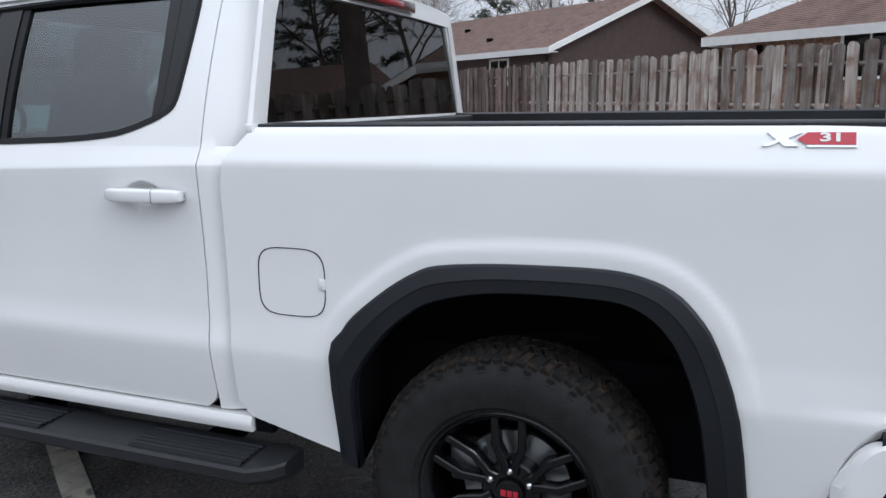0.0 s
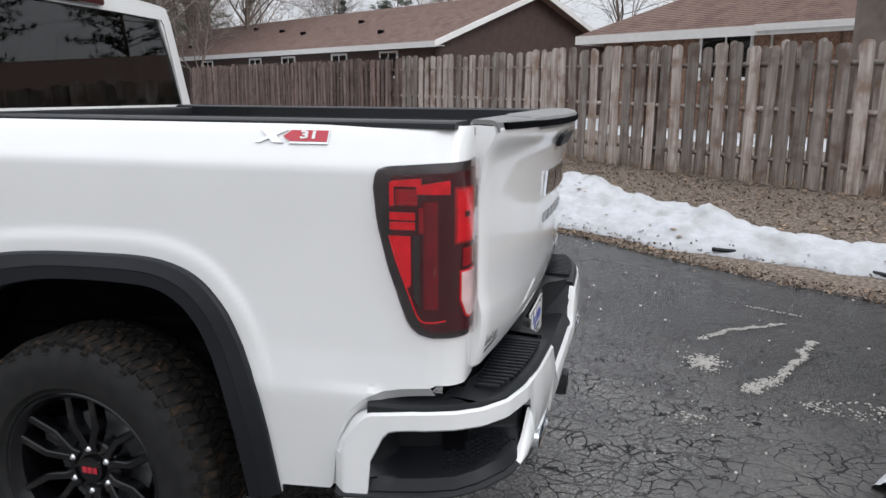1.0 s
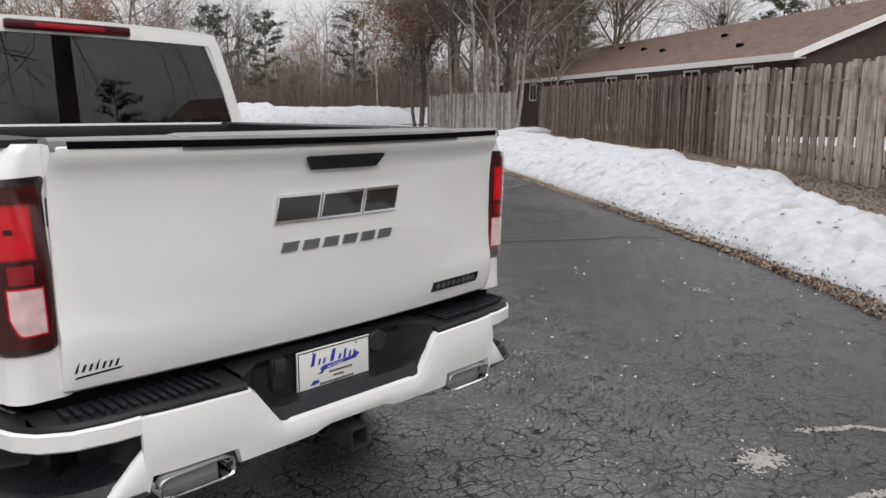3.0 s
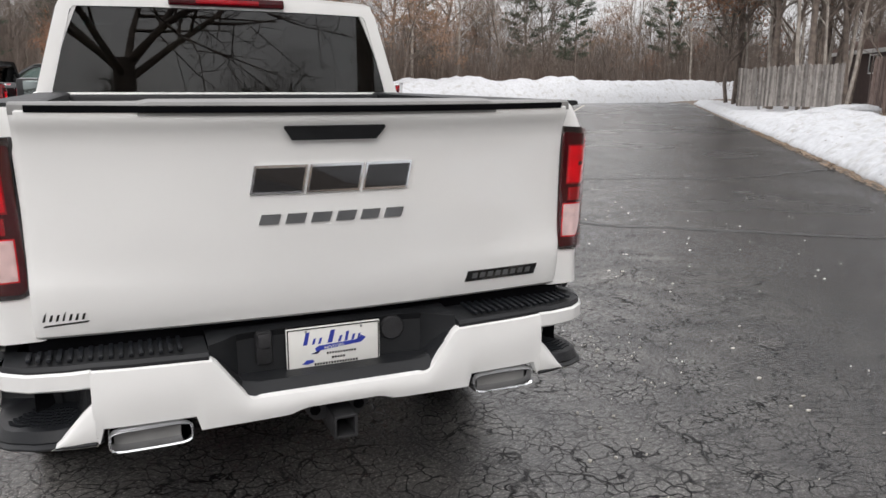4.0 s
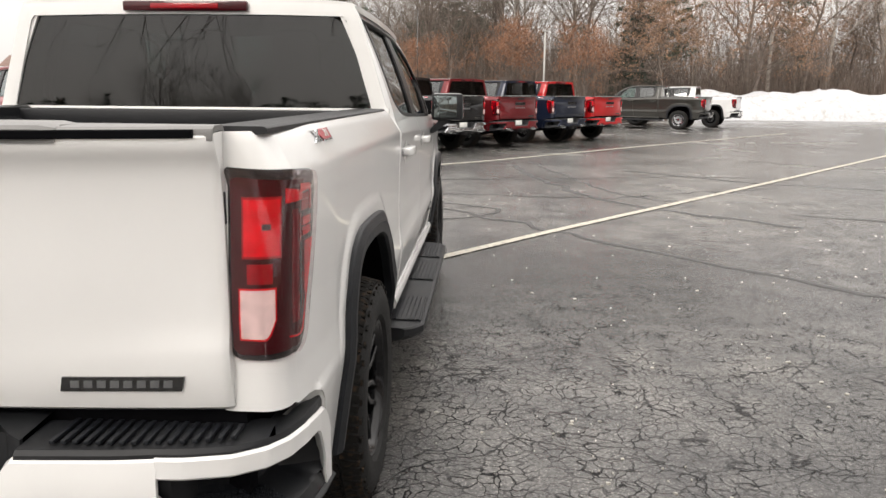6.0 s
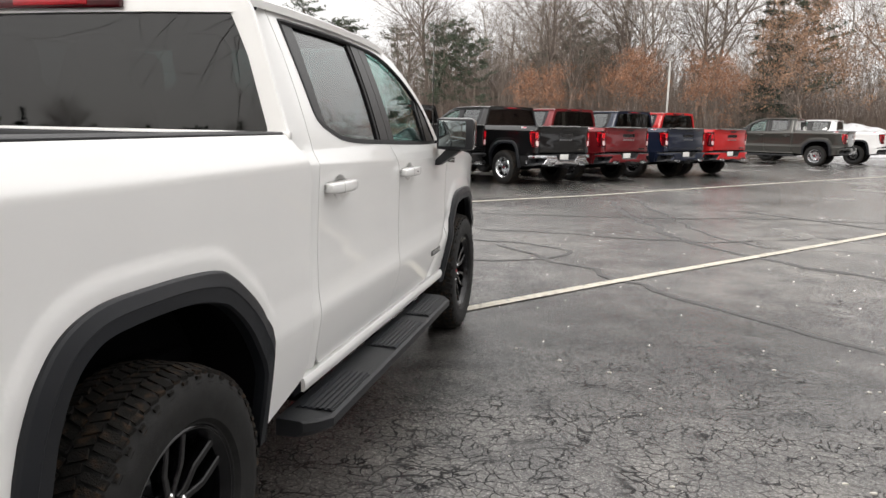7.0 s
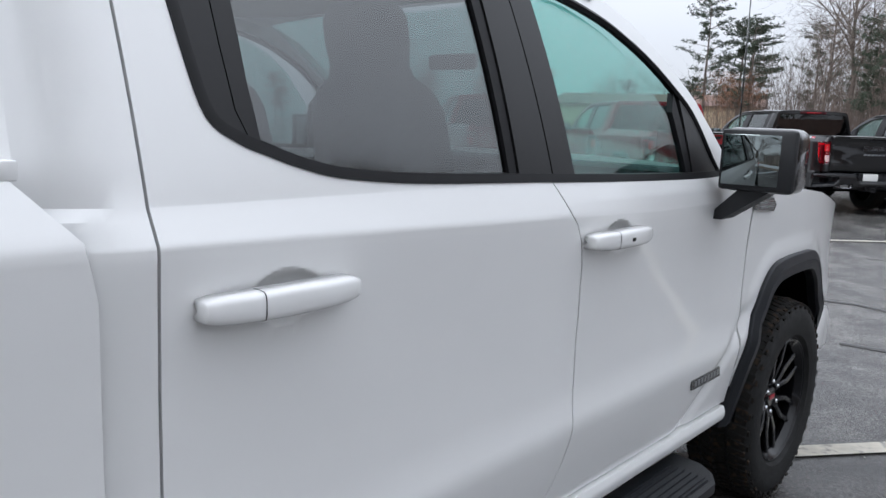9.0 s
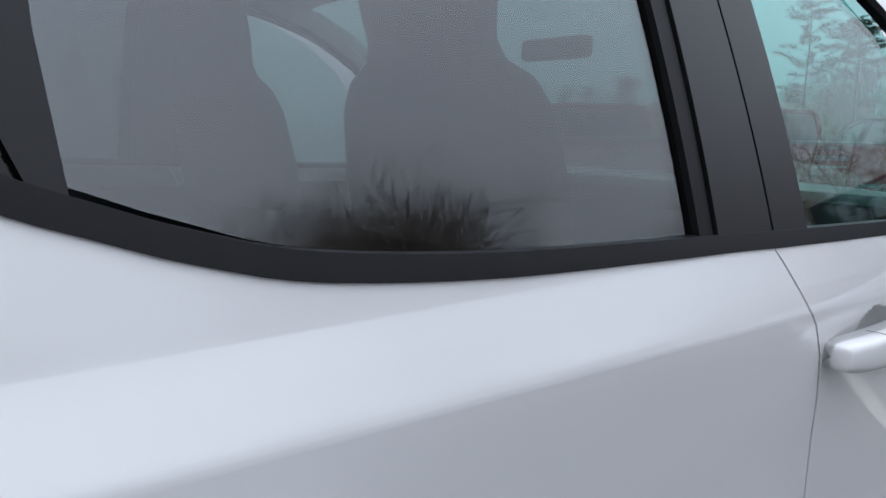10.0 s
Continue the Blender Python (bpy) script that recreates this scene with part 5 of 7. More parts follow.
    # a black box under the tailgate stands in for the shade in the gap
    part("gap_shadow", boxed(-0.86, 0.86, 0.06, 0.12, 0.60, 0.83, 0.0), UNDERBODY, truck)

    # badge on the bedside: a silver cross shape, a red block and two white digits
    for sgn in (-1, 1):
        bx = lambda y, z: sgn * (bed_side(0.11 - y, z)[0])
        q = lambda u: 0.59 - u if sgn < 0 else 0.40 + u
        side_badge = [([(0.0, 1.4325), (0.016, 1.4325), (0.088, 1.4635), (0.066, 1.4635)], CHROME), ([(0.012, 1.4635), (0.040, 1.4635), (0.080, 1.4325), (0.050, 1.4325)], CHROME),
                      ([(0.076, 1.448), (0.098, 1.4635), (0.196, 1.4635), (0.196, 1.4365), (0.098, 1.4365)], BADGE_RED), ([(0.094, 1.431), (0.199, 1.431), (0.199, 1.4355), (0.098, 1.4355)], CHROME), ([(0.1965, 1.4355), (0.199, 1.4355), (0.199, 1.4645), (0.1965, 1.4645)], CHROME)]
        first = None
        for poly, mat in side_badge:
            bm = prism(bmesh.new(), [(q(u), v) for u, v in poly], 0.005, lambda u, v, w: (bx(u, v) + sgn * (0.0005 + w), u, v))
            first = part("side_badge" if first is None else "badge_piece", bm, mat, first or truck, "silver and red side badge" if first is None else "", recalc=True)
        digits = bpy.data.curves.new("digits", "FONT")
        digits.body, digits.size, digits.align_x, digits.extrude, digits.offset = "31", 0.029, "CENTER", 0.0004, 0.0010
        digits_ob = bpy.data.objects.new("digits", digits)
        digits_mesh = bpy.data.meshes.new_from_object(digits_ob)
        bpy.data.objects.remove(digits_ob)
        digits_mesh.materials.clear()
        digits_mesh.materials.append(PLATE_WHITE)
        mid = q(0.147)
        up = Vector((bx(mid, 1.460) - bx(mid, 1.440), 0, 0.020)).normalized()
        along = Vector((0, sgn, 0))
        out = along.cross(up)
        foot = Vector((bx(mid, 1.4415), mid, 1.4415)) + out * 0.0062
        digits_ob = new("badge_digits", digits_mesh)
        digits_ob.parent = first
        digits_ob.matrix_basis = Matrix(((along.x * 1.75, up.x, out.x, foot.x), (along.y * 1.75, up.y, out.y, foot.y), (along.z * 1.75, up.z, out.z, foot.z), (0, 0, 0, 1)))
    # wheels
    for x, y, a in ((-0.875, 1.20, math.pi), (0.875, 1.20, 0), (-0.875, 4.945, math.pi), (0.875, 4.945, 0)):
        build_wheel(truck, (x, y, 0.431), a)
    return truck


white_truck = build_pickup(PAINT_WHITE)


# ---- materials of the place ----
def asphalt_material():
    m = material("asphalt", (0.070, 0.069, 0.067), rough=0.44, var=0.38, var_scale=48, rough_var=0.12)
    n, l = m.node_tree.nodes, m.node_tree.links
    p = n["Principled BSDF"]
    tc = n.new("ShaderNodeTexCoord")
    warp = n.new("ShaderNodeTexNoise")
    warp.inputs["Scale"].default_value, warp.inputs["Detail"].default_value = 3.0, 4
    l.new(tc.outputs["Object"], warp.inputs["Vector"])
    add = n.new("ShaderNodeMixRGB")
    add.blend_type = "LINEAR_LIGHT"
    add.inputs["Fac"].default_value = 0.15
    l.new(tc.outputs["Object"], add.inputs["Color1"])
    l.new(warp.outputs["Color"], add.inputs["Color2"])

    def cracks(scale, width):
        v = n.new("ShaderNodeTexVoronoi")
        v.feature = "DISTANCE_TO_EDGE"
        v.inputs["Scale"].default_value = scale
        l.new(add.outputs["Color"], v.inputs["Vector"])
        r = n.new("ShaderNodeValToRGB")
        r.color_ramp.elements[0].position, r.color_ramp.elements[1].position = width * 0.35, width
        r.color_ramp.elements[0].color, r.color_ramp.elements[1].color = (1, 1, 1, 1), (0, 0, 0, 1)
        l.new(v.outputs["Distance"], r.inputs["Fac"])
        return r.outputs["Color"]

    fine, coarse = cracks(13.5, 0.058), cracks(1.1, 0.008)
    zone = n.new("ShaderNodeTexNoise")
    zone.inputs["Scale"].default_value, zone.inputs["Detail"].default_value = 0.32, 3
    l.new(tc.outputs["Object"], zone.inputs["Vector"])
    zr = n.new("ShaderNodeValToRGB")
    zr.color_ramp.elements[0].position, zr.color_ramp.elements[1].position = 0.24, 0.40
    l.new(zone.outputs["Fac"], zr.inputs["Fac"])
    mx = n.new("ShaderNodeMath")
    mx.operation = "MAXIMUM"
    l.new(fine, mx.inputs[0])
    l.new(coarse, mx.inputs[1])
    some = n.new("ShaderNodeTexNoise")
    some.inputs["Scale"].default_value, some.inputs["Detail"].default_value = 5.0, 3
    l.new(tc.outputs["Object"], some.inputs["Vector"])
    part_of = n.new("ShaderNodeMapRange")
    part_of.inputs["From Min"].default_value, part_of.inputs["From Max"].default_value = 0.36, 0.56
    part_of.inputs["To Min"].default_value, part_of.inputs["To Max"].default_value = 0.35, 1.0
    l.new(some.outputs["Fac"], part_of.inputs["Value"])
    worn = n.new("ShaderNodeMath")
    worn.operation = "MULTIPLY"
    l.new(mx.outputs["Value"], worn.inputs[0])
    l.new(part_of.outputs["Result"], worn.inputs[1])
    mul = n.new("ShaderNodeMath")
    mul.operation = "MULTIPLY"
    l.new(worn.outputs["Value"], mul.inputs[0])
    # the strip past the painted line was paved anew and is hardly crazed
    side = n.new("ShaderNodeVectorMath")
    side.operation = "DOT_PRODUCT"
    side.inputs[1].default_value = (-0.789, 0.614, 0.0)
    l.new(tc.outputs["Object"], side.inputs[0])
    older = n.new("ShaderNodeMapRange")
    older.inputs["From Min"].default_value, older.inputs["From Max"].default_value = 0.9, 2.2
    older.inputs["To Min"].default_value, older.inputs["To Max"].default_value = 1.0, 0.12
    l.new(side.outputs["Value"], older.inputs["Value"])
    crazed = n.new("ShaderNodeMath")
    crazed.operation = "MULTIPLY"
    l.new(zr.outputs["Color"], crazed.inputs[0])
    l.new(older.outputs["Result"], crazed.inputs[1])
    l.new(crazed.outputs["Value"], mul.inputs[1])
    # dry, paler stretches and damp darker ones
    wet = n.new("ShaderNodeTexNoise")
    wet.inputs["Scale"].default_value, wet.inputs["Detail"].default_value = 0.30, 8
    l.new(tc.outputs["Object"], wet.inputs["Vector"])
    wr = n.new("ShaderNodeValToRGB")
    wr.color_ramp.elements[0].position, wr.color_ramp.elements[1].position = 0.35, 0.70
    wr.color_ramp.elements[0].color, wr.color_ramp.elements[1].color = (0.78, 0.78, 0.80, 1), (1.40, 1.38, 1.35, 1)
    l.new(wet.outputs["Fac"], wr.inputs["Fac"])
    damp = n.new("ShaderNodeMapRange")
    damp.inputs["From Min"].default_value, damp.inputs["From Max"].default_value = 0.3, 0.7
    damp.inputs["To Min"].default_value, damp.inputs["To Max"].default_value = 0.15, 0.31
    l.new(wet.outputs["Fac"], damp.inputs["Value"])
    l.new(damp.outputs["Result"], p.inputs["Roughness"])
    tone = n.new("ShaderNodeMixRGB")
    tone.blend_type = "MULTIPLY"
    tone.inputs["Fac"].default_value = 1.0
    l.new(p.inputs["Base Color"].links[0].from_socket, tone.inputs["Color1"])
    l.new(wr.outputs["Color"], tone.inputs["Color2"])
    # pale stones in the worn surface
    stone = n.new("ShaderNodeTexNoise")
    stone.inputs["Scale"].default_value, stone.inputs["Detail"].default_value = 95, 2
    l.new(tc.outputs["Object"], stone.inputs["Vector"])
    sr = n.new("ShaderNodeValToRGB")
    sr.color_ramp.elements[0].position, sr.color_ramp.elements[1].position = 0.58, 0.70
    sr.color_ramp.elements[0].color, sr.color_ramp.elements[1].color = (0.85, 0.85, 0.85, 1), (2.3, 2.25, 2.15, 1)
    l.new(stone.outputs["Fac"], sr.inputs["Fac"])
    mott = n.new("ShaderNodeTexNoise")
    mott.inputs["Scale"].default_value, mott.inputs["Detail"].default_value = 2.4, 8
    l.new(tc.outputs["Object"], mott.inputs["Vector"])
    mr = n.new("ShaderNodeValToRGB")
    mr.color_ramp.elements[0].position, mr.color_ramp.elements[1].position = 0.35, 0.68
    mr.color_ramp.elements[0].color, mr.color_ramp.elements[1].color = (0.70, 0.70, 0.71, 1), (1.32, 1.30, 1.27, 1)
    l.new(mott.outputs["Fac"], mr.inputs["Fac"])
    for extra in (sr, mr):
        more = n.new("ShaderNodeMixRGB")
        more.blend_type = "MULTIPLY"
        more.inputs["Fac"].default_value = 1.0
        l.new(tone.outputs["Color"], more.inputs["Color1"])
        l.new(extra.outputs["Color"], more.inputs["Color2"])
        tone = more
    # asphalt darker, wet with meltwater along the snow bank, and paler away from it
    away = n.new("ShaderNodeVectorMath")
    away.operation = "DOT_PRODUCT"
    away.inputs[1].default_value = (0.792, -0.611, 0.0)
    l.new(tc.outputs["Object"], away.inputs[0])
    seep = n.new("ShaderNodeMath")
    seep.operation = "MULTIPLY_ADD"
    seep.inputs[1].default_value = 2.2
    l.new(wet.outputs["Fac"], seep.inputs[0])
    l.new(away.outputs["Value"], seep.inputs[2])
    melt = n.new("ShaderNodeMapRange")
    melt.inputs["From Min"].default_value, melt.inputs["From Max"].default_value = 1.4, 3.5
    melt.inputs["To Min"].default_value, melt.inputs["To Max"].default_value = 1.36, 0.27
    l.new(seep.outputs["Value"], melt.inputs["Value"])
    # a darker patch beside the front wheel, slightly paler around it
    spot = n.new("ShaderNodeVectorMath")
    spot.operation = "DISTANCE"
    spot.inputs[1].default_value = (1.9, 4.6, 0.0)
    l.new(tc.outputs["Object"], spot.inputs[0])
    reach = n.new("ShaderNodeMath")
    reach.operation = "MULTIPLY_ADD"
    reach.inputs[1].default_value = 2.0
    l.new(wet.outputs["Fac"], reach.inputs[0])
    l.new(spot.outputs["Value"], reach.inputs[2])
    patch = n.new("ShaderNodeMapRange")
    patch.inputs["From Min"].default_value, patch.inputs["From Max"].default_value = 2.0, 3.4
    patch.inputs["To Min"].default_value, patch.inputs["To Max"].default_value = 0.48, 1.15
    l.new(reach.outputs["Value"], patch.inputs["Value"])
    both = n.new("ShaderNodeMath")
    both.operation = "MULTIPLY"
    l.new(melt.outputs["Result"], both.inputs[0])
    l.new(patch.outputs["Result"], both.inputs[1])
    toned = n.new("ShaderNodeVectorMath")
    toned.operation = "SCALE"
    l.new(tone.outputs["Color"], toned.inputs[0])
    l.new(both.outputs["Value"], toned.inputs["Scale"])
    grit = n.new("ShaderNodeTexNoise")
    grit.inputs["Scale"].default_value, grit.inputs["Detail"].default_value = 180, 3
    l.new(tc.outputs["Object"], grit.inputs["Vector"])
    dark = n.new("ShaderNodeMixRGB")
    dark.inputs["Color2"].default_value = (0.008, 0.008, 0.009, 1)
    l.new(mul.outputs["Value"], dark.inputs["Fac"])
    l.new(toned.outputs["Vector"], dark.inputs["Color1"])
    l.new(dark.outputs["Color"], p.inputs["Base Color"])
    dull = n.new("ShaderNodeMapRange")
    dull.inputs["To Min"].default_value, dull.inputs["To Max"].default_value = 0.55, 0.05
    l.new(mul.outputs["Value"], dull.inputs["Value"])
    l.new(dull.outputs["Result"], p.inputs["Specular IOR Level"])
    h = n.new("ShaderNodeMath")
    h.operation = "SUBTRACT"
    l.new(grit.outputs["Fac"], h.inputs[0])
    l.new(mul.outputs["Value"], h.inputs[1])
    b = n.new("ShaderNodeBump")
    b.inputs["Strength"].default_value, b.inputs["Distance"].default_value = 0.34, 0.008
    l.new(h.outputs["Value"], b.inputs["Height"])
    l.new(b.outputs["Normal"], p.inputs["Normal"])
    return m


def plank_material(name, a, b, streak):
    """Weathered boards: grain along z, each board its own tone."""
    m = bpy.data.materials.new(name)
    m.use_nodes = True
    n, l = m.node_tree.nodes, m.node_tree.links
    p = n["Principled BSDF"]
    p.inputs["Roughness"].default_value = 0.85
    tc, mp = n.new("ShaderNodeTexCoord"), n.new("ShaderNodeMapping")
    mp.inputs["Scale"].default_value = (28, 28, 1.6)
    info = n.new("ShaderNodeObjectInfo")
    off = n.new("ShaderNodeVectorMath")
    off.operation = "MULTIPLY_ADD"
    off.inputs[1].default_value = (37, 37, 37)
    l.new(info.outputs["Random"], off.inputs[0])
    l.new(tc.outputs["Object"], off.inputs[2])
    l.new(off.outputs["Vector"], mp.inputs["Vector"])
    g = n.new("ShaderNodeTexNoise")
    g.inputs["Scale"].default_value, g.inputs["Detail"].default_value = 1.0, 6
    l.new(mp.outputs["Vector"], g.inputs["Vector"])
    r = n.new("ShaderNodeValToRGB")
    r.color_ramp.elements[0].position, r.color_ramp.elements[1].position = 0.32, 0.68
    r.color_ramp.elements[0].color, r.color_ramp.elements[1].color = (*a, 1), (*b, 1)
    l.new(g.outputs["Fac"], r.inputs["Fac"])
    s = n.new("ShaderNodeTexNoise")
    s.inputs["Scale"].default_value, s.inputs["Detail"].default_value = 3.5, 4
    l.new(off.outputs["Vector"], s.inputs["Vector"])
    sr = n.new("ShaderNodeValToRGB")
    sr.color_ramp.elements[0].position, sr.color_ramp.elements[1].position = 0.48, 0.68
    l.new(s.outputs["Fac"], sr.inputs["Fac"])
    mix = n.new("ShaderNodeMixRGB")
    mix.inputs["Color2"].default_value = (*streak, 1)
    l.new(sr.outputs["Color"], mix.inputs["Fac"])
    l.new(r.outputs["Color"], mix.inputs["Color1"])
    tone = n.new("ShaderNodeMapRange")
    tone.inputs["To Min"].default_value, tone.inputs["To Max"].default_value = 0.50, 1.35
    l.new(info.outputs["Random"], tone.inputs["Value"])
    mul = n.new("ShaderNodeVectorMath")
    mul.operation = "SCALE"
    l.new(mix.outputs["Color"], mul.inputs[0])
    l.new(tone.outputs["Result"], mul.inputs["Scale"])
    l.new(mul.outputs["Vector"], p.inputs["Base Color"])
    bp = n.new("ShaderNodeBump")
    bp.inputs["Strength"].default_value, bp.inputs["Distance"].default_value = 0.4, 0.004
    l.new(g.outputs["Fac"], bp.inputs["Height"])
    l.new(bp.outputs["Normal"], p.inputs["Normal"])
    return m


def snow_material():
    m = material("snow", (0.54, 0.55, 0.57), rough=0.75, var=0.10, var_scale=7, bump=1.0, bump_scale=16, second=(0.36, 0.35, 0.33), second_scale=2.6, second_amount=(0.54, 0.78))
    m.node_tree.nodes["Principled BSDF"].inputs["Subsurface Weight"].default_value = 0.0
    return m


def litter_material():
    m = material("leaf_litter", (0.155, 0.122, 0.095), rough=0.95, var=0.70, var_scale=30, bump=1.0, bump_scale=45, second=(0.34, 0.285, 0.23), second_scale=26, second_amount=(0.54, 0.70))
    return m


ASPHALT = asphalt_material()
SNOW = snow_material()
LITTER = litter_material()
BOARD = plank_material("weathered_board", (0.20, 0.158, 0.134), (0.43, 0.38, 0.34), (0.19, 0.13, 0.10))
BOARD_RED = plank_material("reddish_board", (0.10, 0.065, 0.052), (0.21, 0.155, 0.135), (0.09, 0.055, 0.045))
BOARD_GREY = plank_material("grey_board", (0.22, 0.20, 0.185), (0.34, 0.315, 0.29), (0.18, 0.16, 0.145))
SIDING = material("brown_siding", (0.060, 0.036, 0.031), rough=0.75, var=0.15, var_scale=4, bump=0.2, bump_scale=30)
BRICK = material("tan_brick", (0.27, 0.165, 0.115), rough=0.85, var=0.3, var_scale=9, bump=0.3, bump_scale=40, second=(0.17, 0.09, 0.06), second_scale=14)
SHINGLE = material("brown_shingle", (0.185, 0.120, 0.098), rough=0.92, var=0.30, var_scale=22, bump=0.5, bump_scale=70, second=(0.14, 0.085, 0.07), second_scale=2.5)
FASCIA = material("white_fascia", (0.72, 0.71, 0.69), rough=0.6, var=0.05, var_scale=6)
PANE = glass_material("house_pane", (0.3, 0.32, 0.34), 0.4)
LINE_PAINT = material("line_paint", (0.46, 0.43, 0.365), rough=0.8, var=0.18, var_scale=14, second=(0.14, 0.135, 0.13), second_scale=16, second_amount=(0.54, 0.70))
TAR = material("crack_tar", (0.034, 0.033, 0.032), rough=0.5, var=0.3, var_scale=20, bump=0.3, bump_scale=60)
SALT = material("salt_stain", (0.33, 0.315, 0.29), rough=0.9, var=0.2, var_scale=25, second=(0.24, 0.23, 0.21), second_scale=34, second_amount=(0.52, 0.72))
BARK = material("bark", (0.16, 0.13, 0.11), rough=0.95, var=0.4, var_scale=3, bump=0.6, bump_scale=25)
BARK_PALE = material("pale_bark", (0.32, 0.285, 0.25), rough=0.95, var=0.35, var_scale=3, bump=0.5, bump_scale=25)
TWIG = material("twigs", (0.165, 0.135, 0.116), rough=0.95, var=0.35, var_scale=1.2)
BRUSH = material("brush_stems", (0.142, 0.108, 0.088), rough=0.95, var=0.35, var_scale=0.6)
NEEDLE = material("needles", (0.066, 0.086, 0.056), rough=0.8, var=0.45, var_scale=1.5)
NEEDLE_DARK = material("dark_needles", (0.036, 0.048, 0.034), rough=0.8, var=0.45, var_scale=1.5)
OAK_LEAF = material("dry_oak_leaves", (0.27, 0.135, 0.078), rough=0.85, var=0.45, var_scale=2.0)
BEECH_LEAF = material("pale_dry_leaves", (0.30, 0.18, 0.115), rough=0.85, var=0.4, var_scale=2.0)
POLE_GREY = material("grey_pole", (0.42, 0.41, 0.39), rough=0.6, metal=0.2, var=0.15, var_scale=5)

# ---- ground: one sheet of asphalt, the planted edge and the snow ----
bm = bmesh.new()
bmesh.ops.create_grid(bm, x_segments=8, y_segments=8, size=420)
tagged(part("ground", bm, ASPHALT), "dark cracked asphalt of a car park", "ground", kind="structure")

E0, EU, EV = Vector((3.0, -3.3)), Vector((0.611, 0.792)), Vector((0.792, -0.611))
FENCE_V = interp([(-8, 2.4), (-5.75, 2.54), (4, 3.23), (13.9, 3.93), (29.1, 4.34), (40, 16), (60, 30)])
SNOW_FAR = interp([(-9, 1.6), (0, 1.05), (1.7, 0.98), (3.15, 1.0), (5.4, 1.65), (9.2, 2.7), (13.9, 3.0), (29, 3.4), (60, 20)])


def lot(u, v):
    q = E0 + u * EU + v * EV
    return q.x, q.y


def rough(x, y, s, seed=0.0):
    return noise.noise(Vector((x * s, y * s, seed)))


def berm(u, v):
    """Height of the earth beyond the asphalt's edge."""
    top = 0.37 + 0.22 * min(max((u - 4) / 11, 0), 1)
    k = min(max(v / max(FENCE_V(u) * 0.9, 0.8), 0), 1)
    x, y = lot(u, v)
    return top * k * k * (3 - 2 * k) + 0.02 * rough(x, y, 1.7) * min(v, 1) + 0.004


VERGE_V = interp([(-14, -0.1), (1.1, -0.19), (2, -0.32), (3, -0.28), (4.2, -0.10), (6, 0.02), (9, 0.10), (60, 0.0)])
SNOW_V = interp([(-9, 0.9), (0, 0.70), (1.4, 0.40), (2.4, 0.24), (2.8, 0.17), (3.5, 0.05), (4.3, 0.14), (6.4, 0.16), (8.8, 0.20), (14, 0.25), (60, 0.3)])
us = [-14 + 0.3 * k for k in range(120)] + [22 + 1.5 * k for k in range(40)]
vs = [-0.02, 0.12, 0.3, 0.5, 0.8, 1.1, 1.4, 1.8, 2.3, 2.9, 3.6, 4.5, 5.5, 7, 9, 12, 18, 28, 45]
rows = []
for u in us:
    wob = 0.06 * rough(u, 0, 1.3, 5) + VERGE_V(u)
    rows.append([(*lot(u, v + (wob if v < 0.6 else 0)), berm(u, v) if v > 0 else -0.01) for v in vs])
tagged(part("planted_verge", grid(rows), LITTER, sharp=60), "brown leaf litter on a low earth verge", "verge", kind="structure")


def snow_span(u):
    near = SNOW_V(u) + 0.07 * rough(u, 0, 0.9, 3) + 0.05 * rough(u, 0, 3.1, 4) + 0.02 * rough(u, 0, 9.0, 4)
    far = max(SNOW_FAR(u) + 0.30 * rough(u, 0, 0.7, 7), near + 0.65)
    if u > 27:
        far = 26
    return near, far if u > -0.5 else near + 0.75


def snow_height(u, v):
    near, far = snow_span(u)
    k = min(max((v - near) / 0.55, 0), 1) * min(max((far - v) / 0.5, 0), 1)
    if k <= 0:
        return -0.05
    x, y = lot(u, v)
    h = (0.30 + 0.07 * rough(x, y, 0.6, 1) + 0.12 * abs(rough(x, y, 1.9, 2)) + 0.08 * rough(x, y, 4.2, 3)) * k ** 0.55 + 0.035 * rough(x, y, 9.0, 6) * min(k * 3, 1) + 0.012 * rough(x, y, 24.0, 6)
    if v - near > 1.6:
        h = h * 0.75
    return max(h, 0.01)


rows = []
for u in [-9 + 0.075 * k for k in range(456)] + [25.2 + 0.45 * k for k in range(80)]:
    near, far = snow_span(u)
    row = [(*lot(u, near), max(berm(u, near), 0) - 0.03)]
    for k in range(1, 60):
        v = near + (far - near) * (k / 60) ** 1.7
        row.append((*lot(u, v), max(berm(u, v), 0) + snow_height(u, v)))
    rows.append(row + [(*lot(u, far), berm(u, far) - 0.03)])
tagged(part("snow_bank", grid(rows), SNOW, sharp=80, recalc=True), "ploughed bank of old white snow along the asphalt", "snow", kind="structure")

# old snow lying in the yards beyond the fence
rows = []
for k in range(70):
    u = -7 + 0.5 * k
    f = FENCE_V(u)
    row = []
    for j in range(9):
        v = f + 5.6 + 0.8 * rough(u, 0, 0.4, 11) + 7.0 * (j / 8) ** 1.3
        x, y = lot(u, v)
        row.append((x, y, berm(u, v) + (0.10 + 0.05 * rough(x, y, 0.9, 12) if 0 < j < 8 else -0.05)))
    rows.append(row)
tagged(part("yard_snow", grid(rows), SNOW, sharp=80), "flat old snow in the yards beyond the fence", "snow", kind="structure")

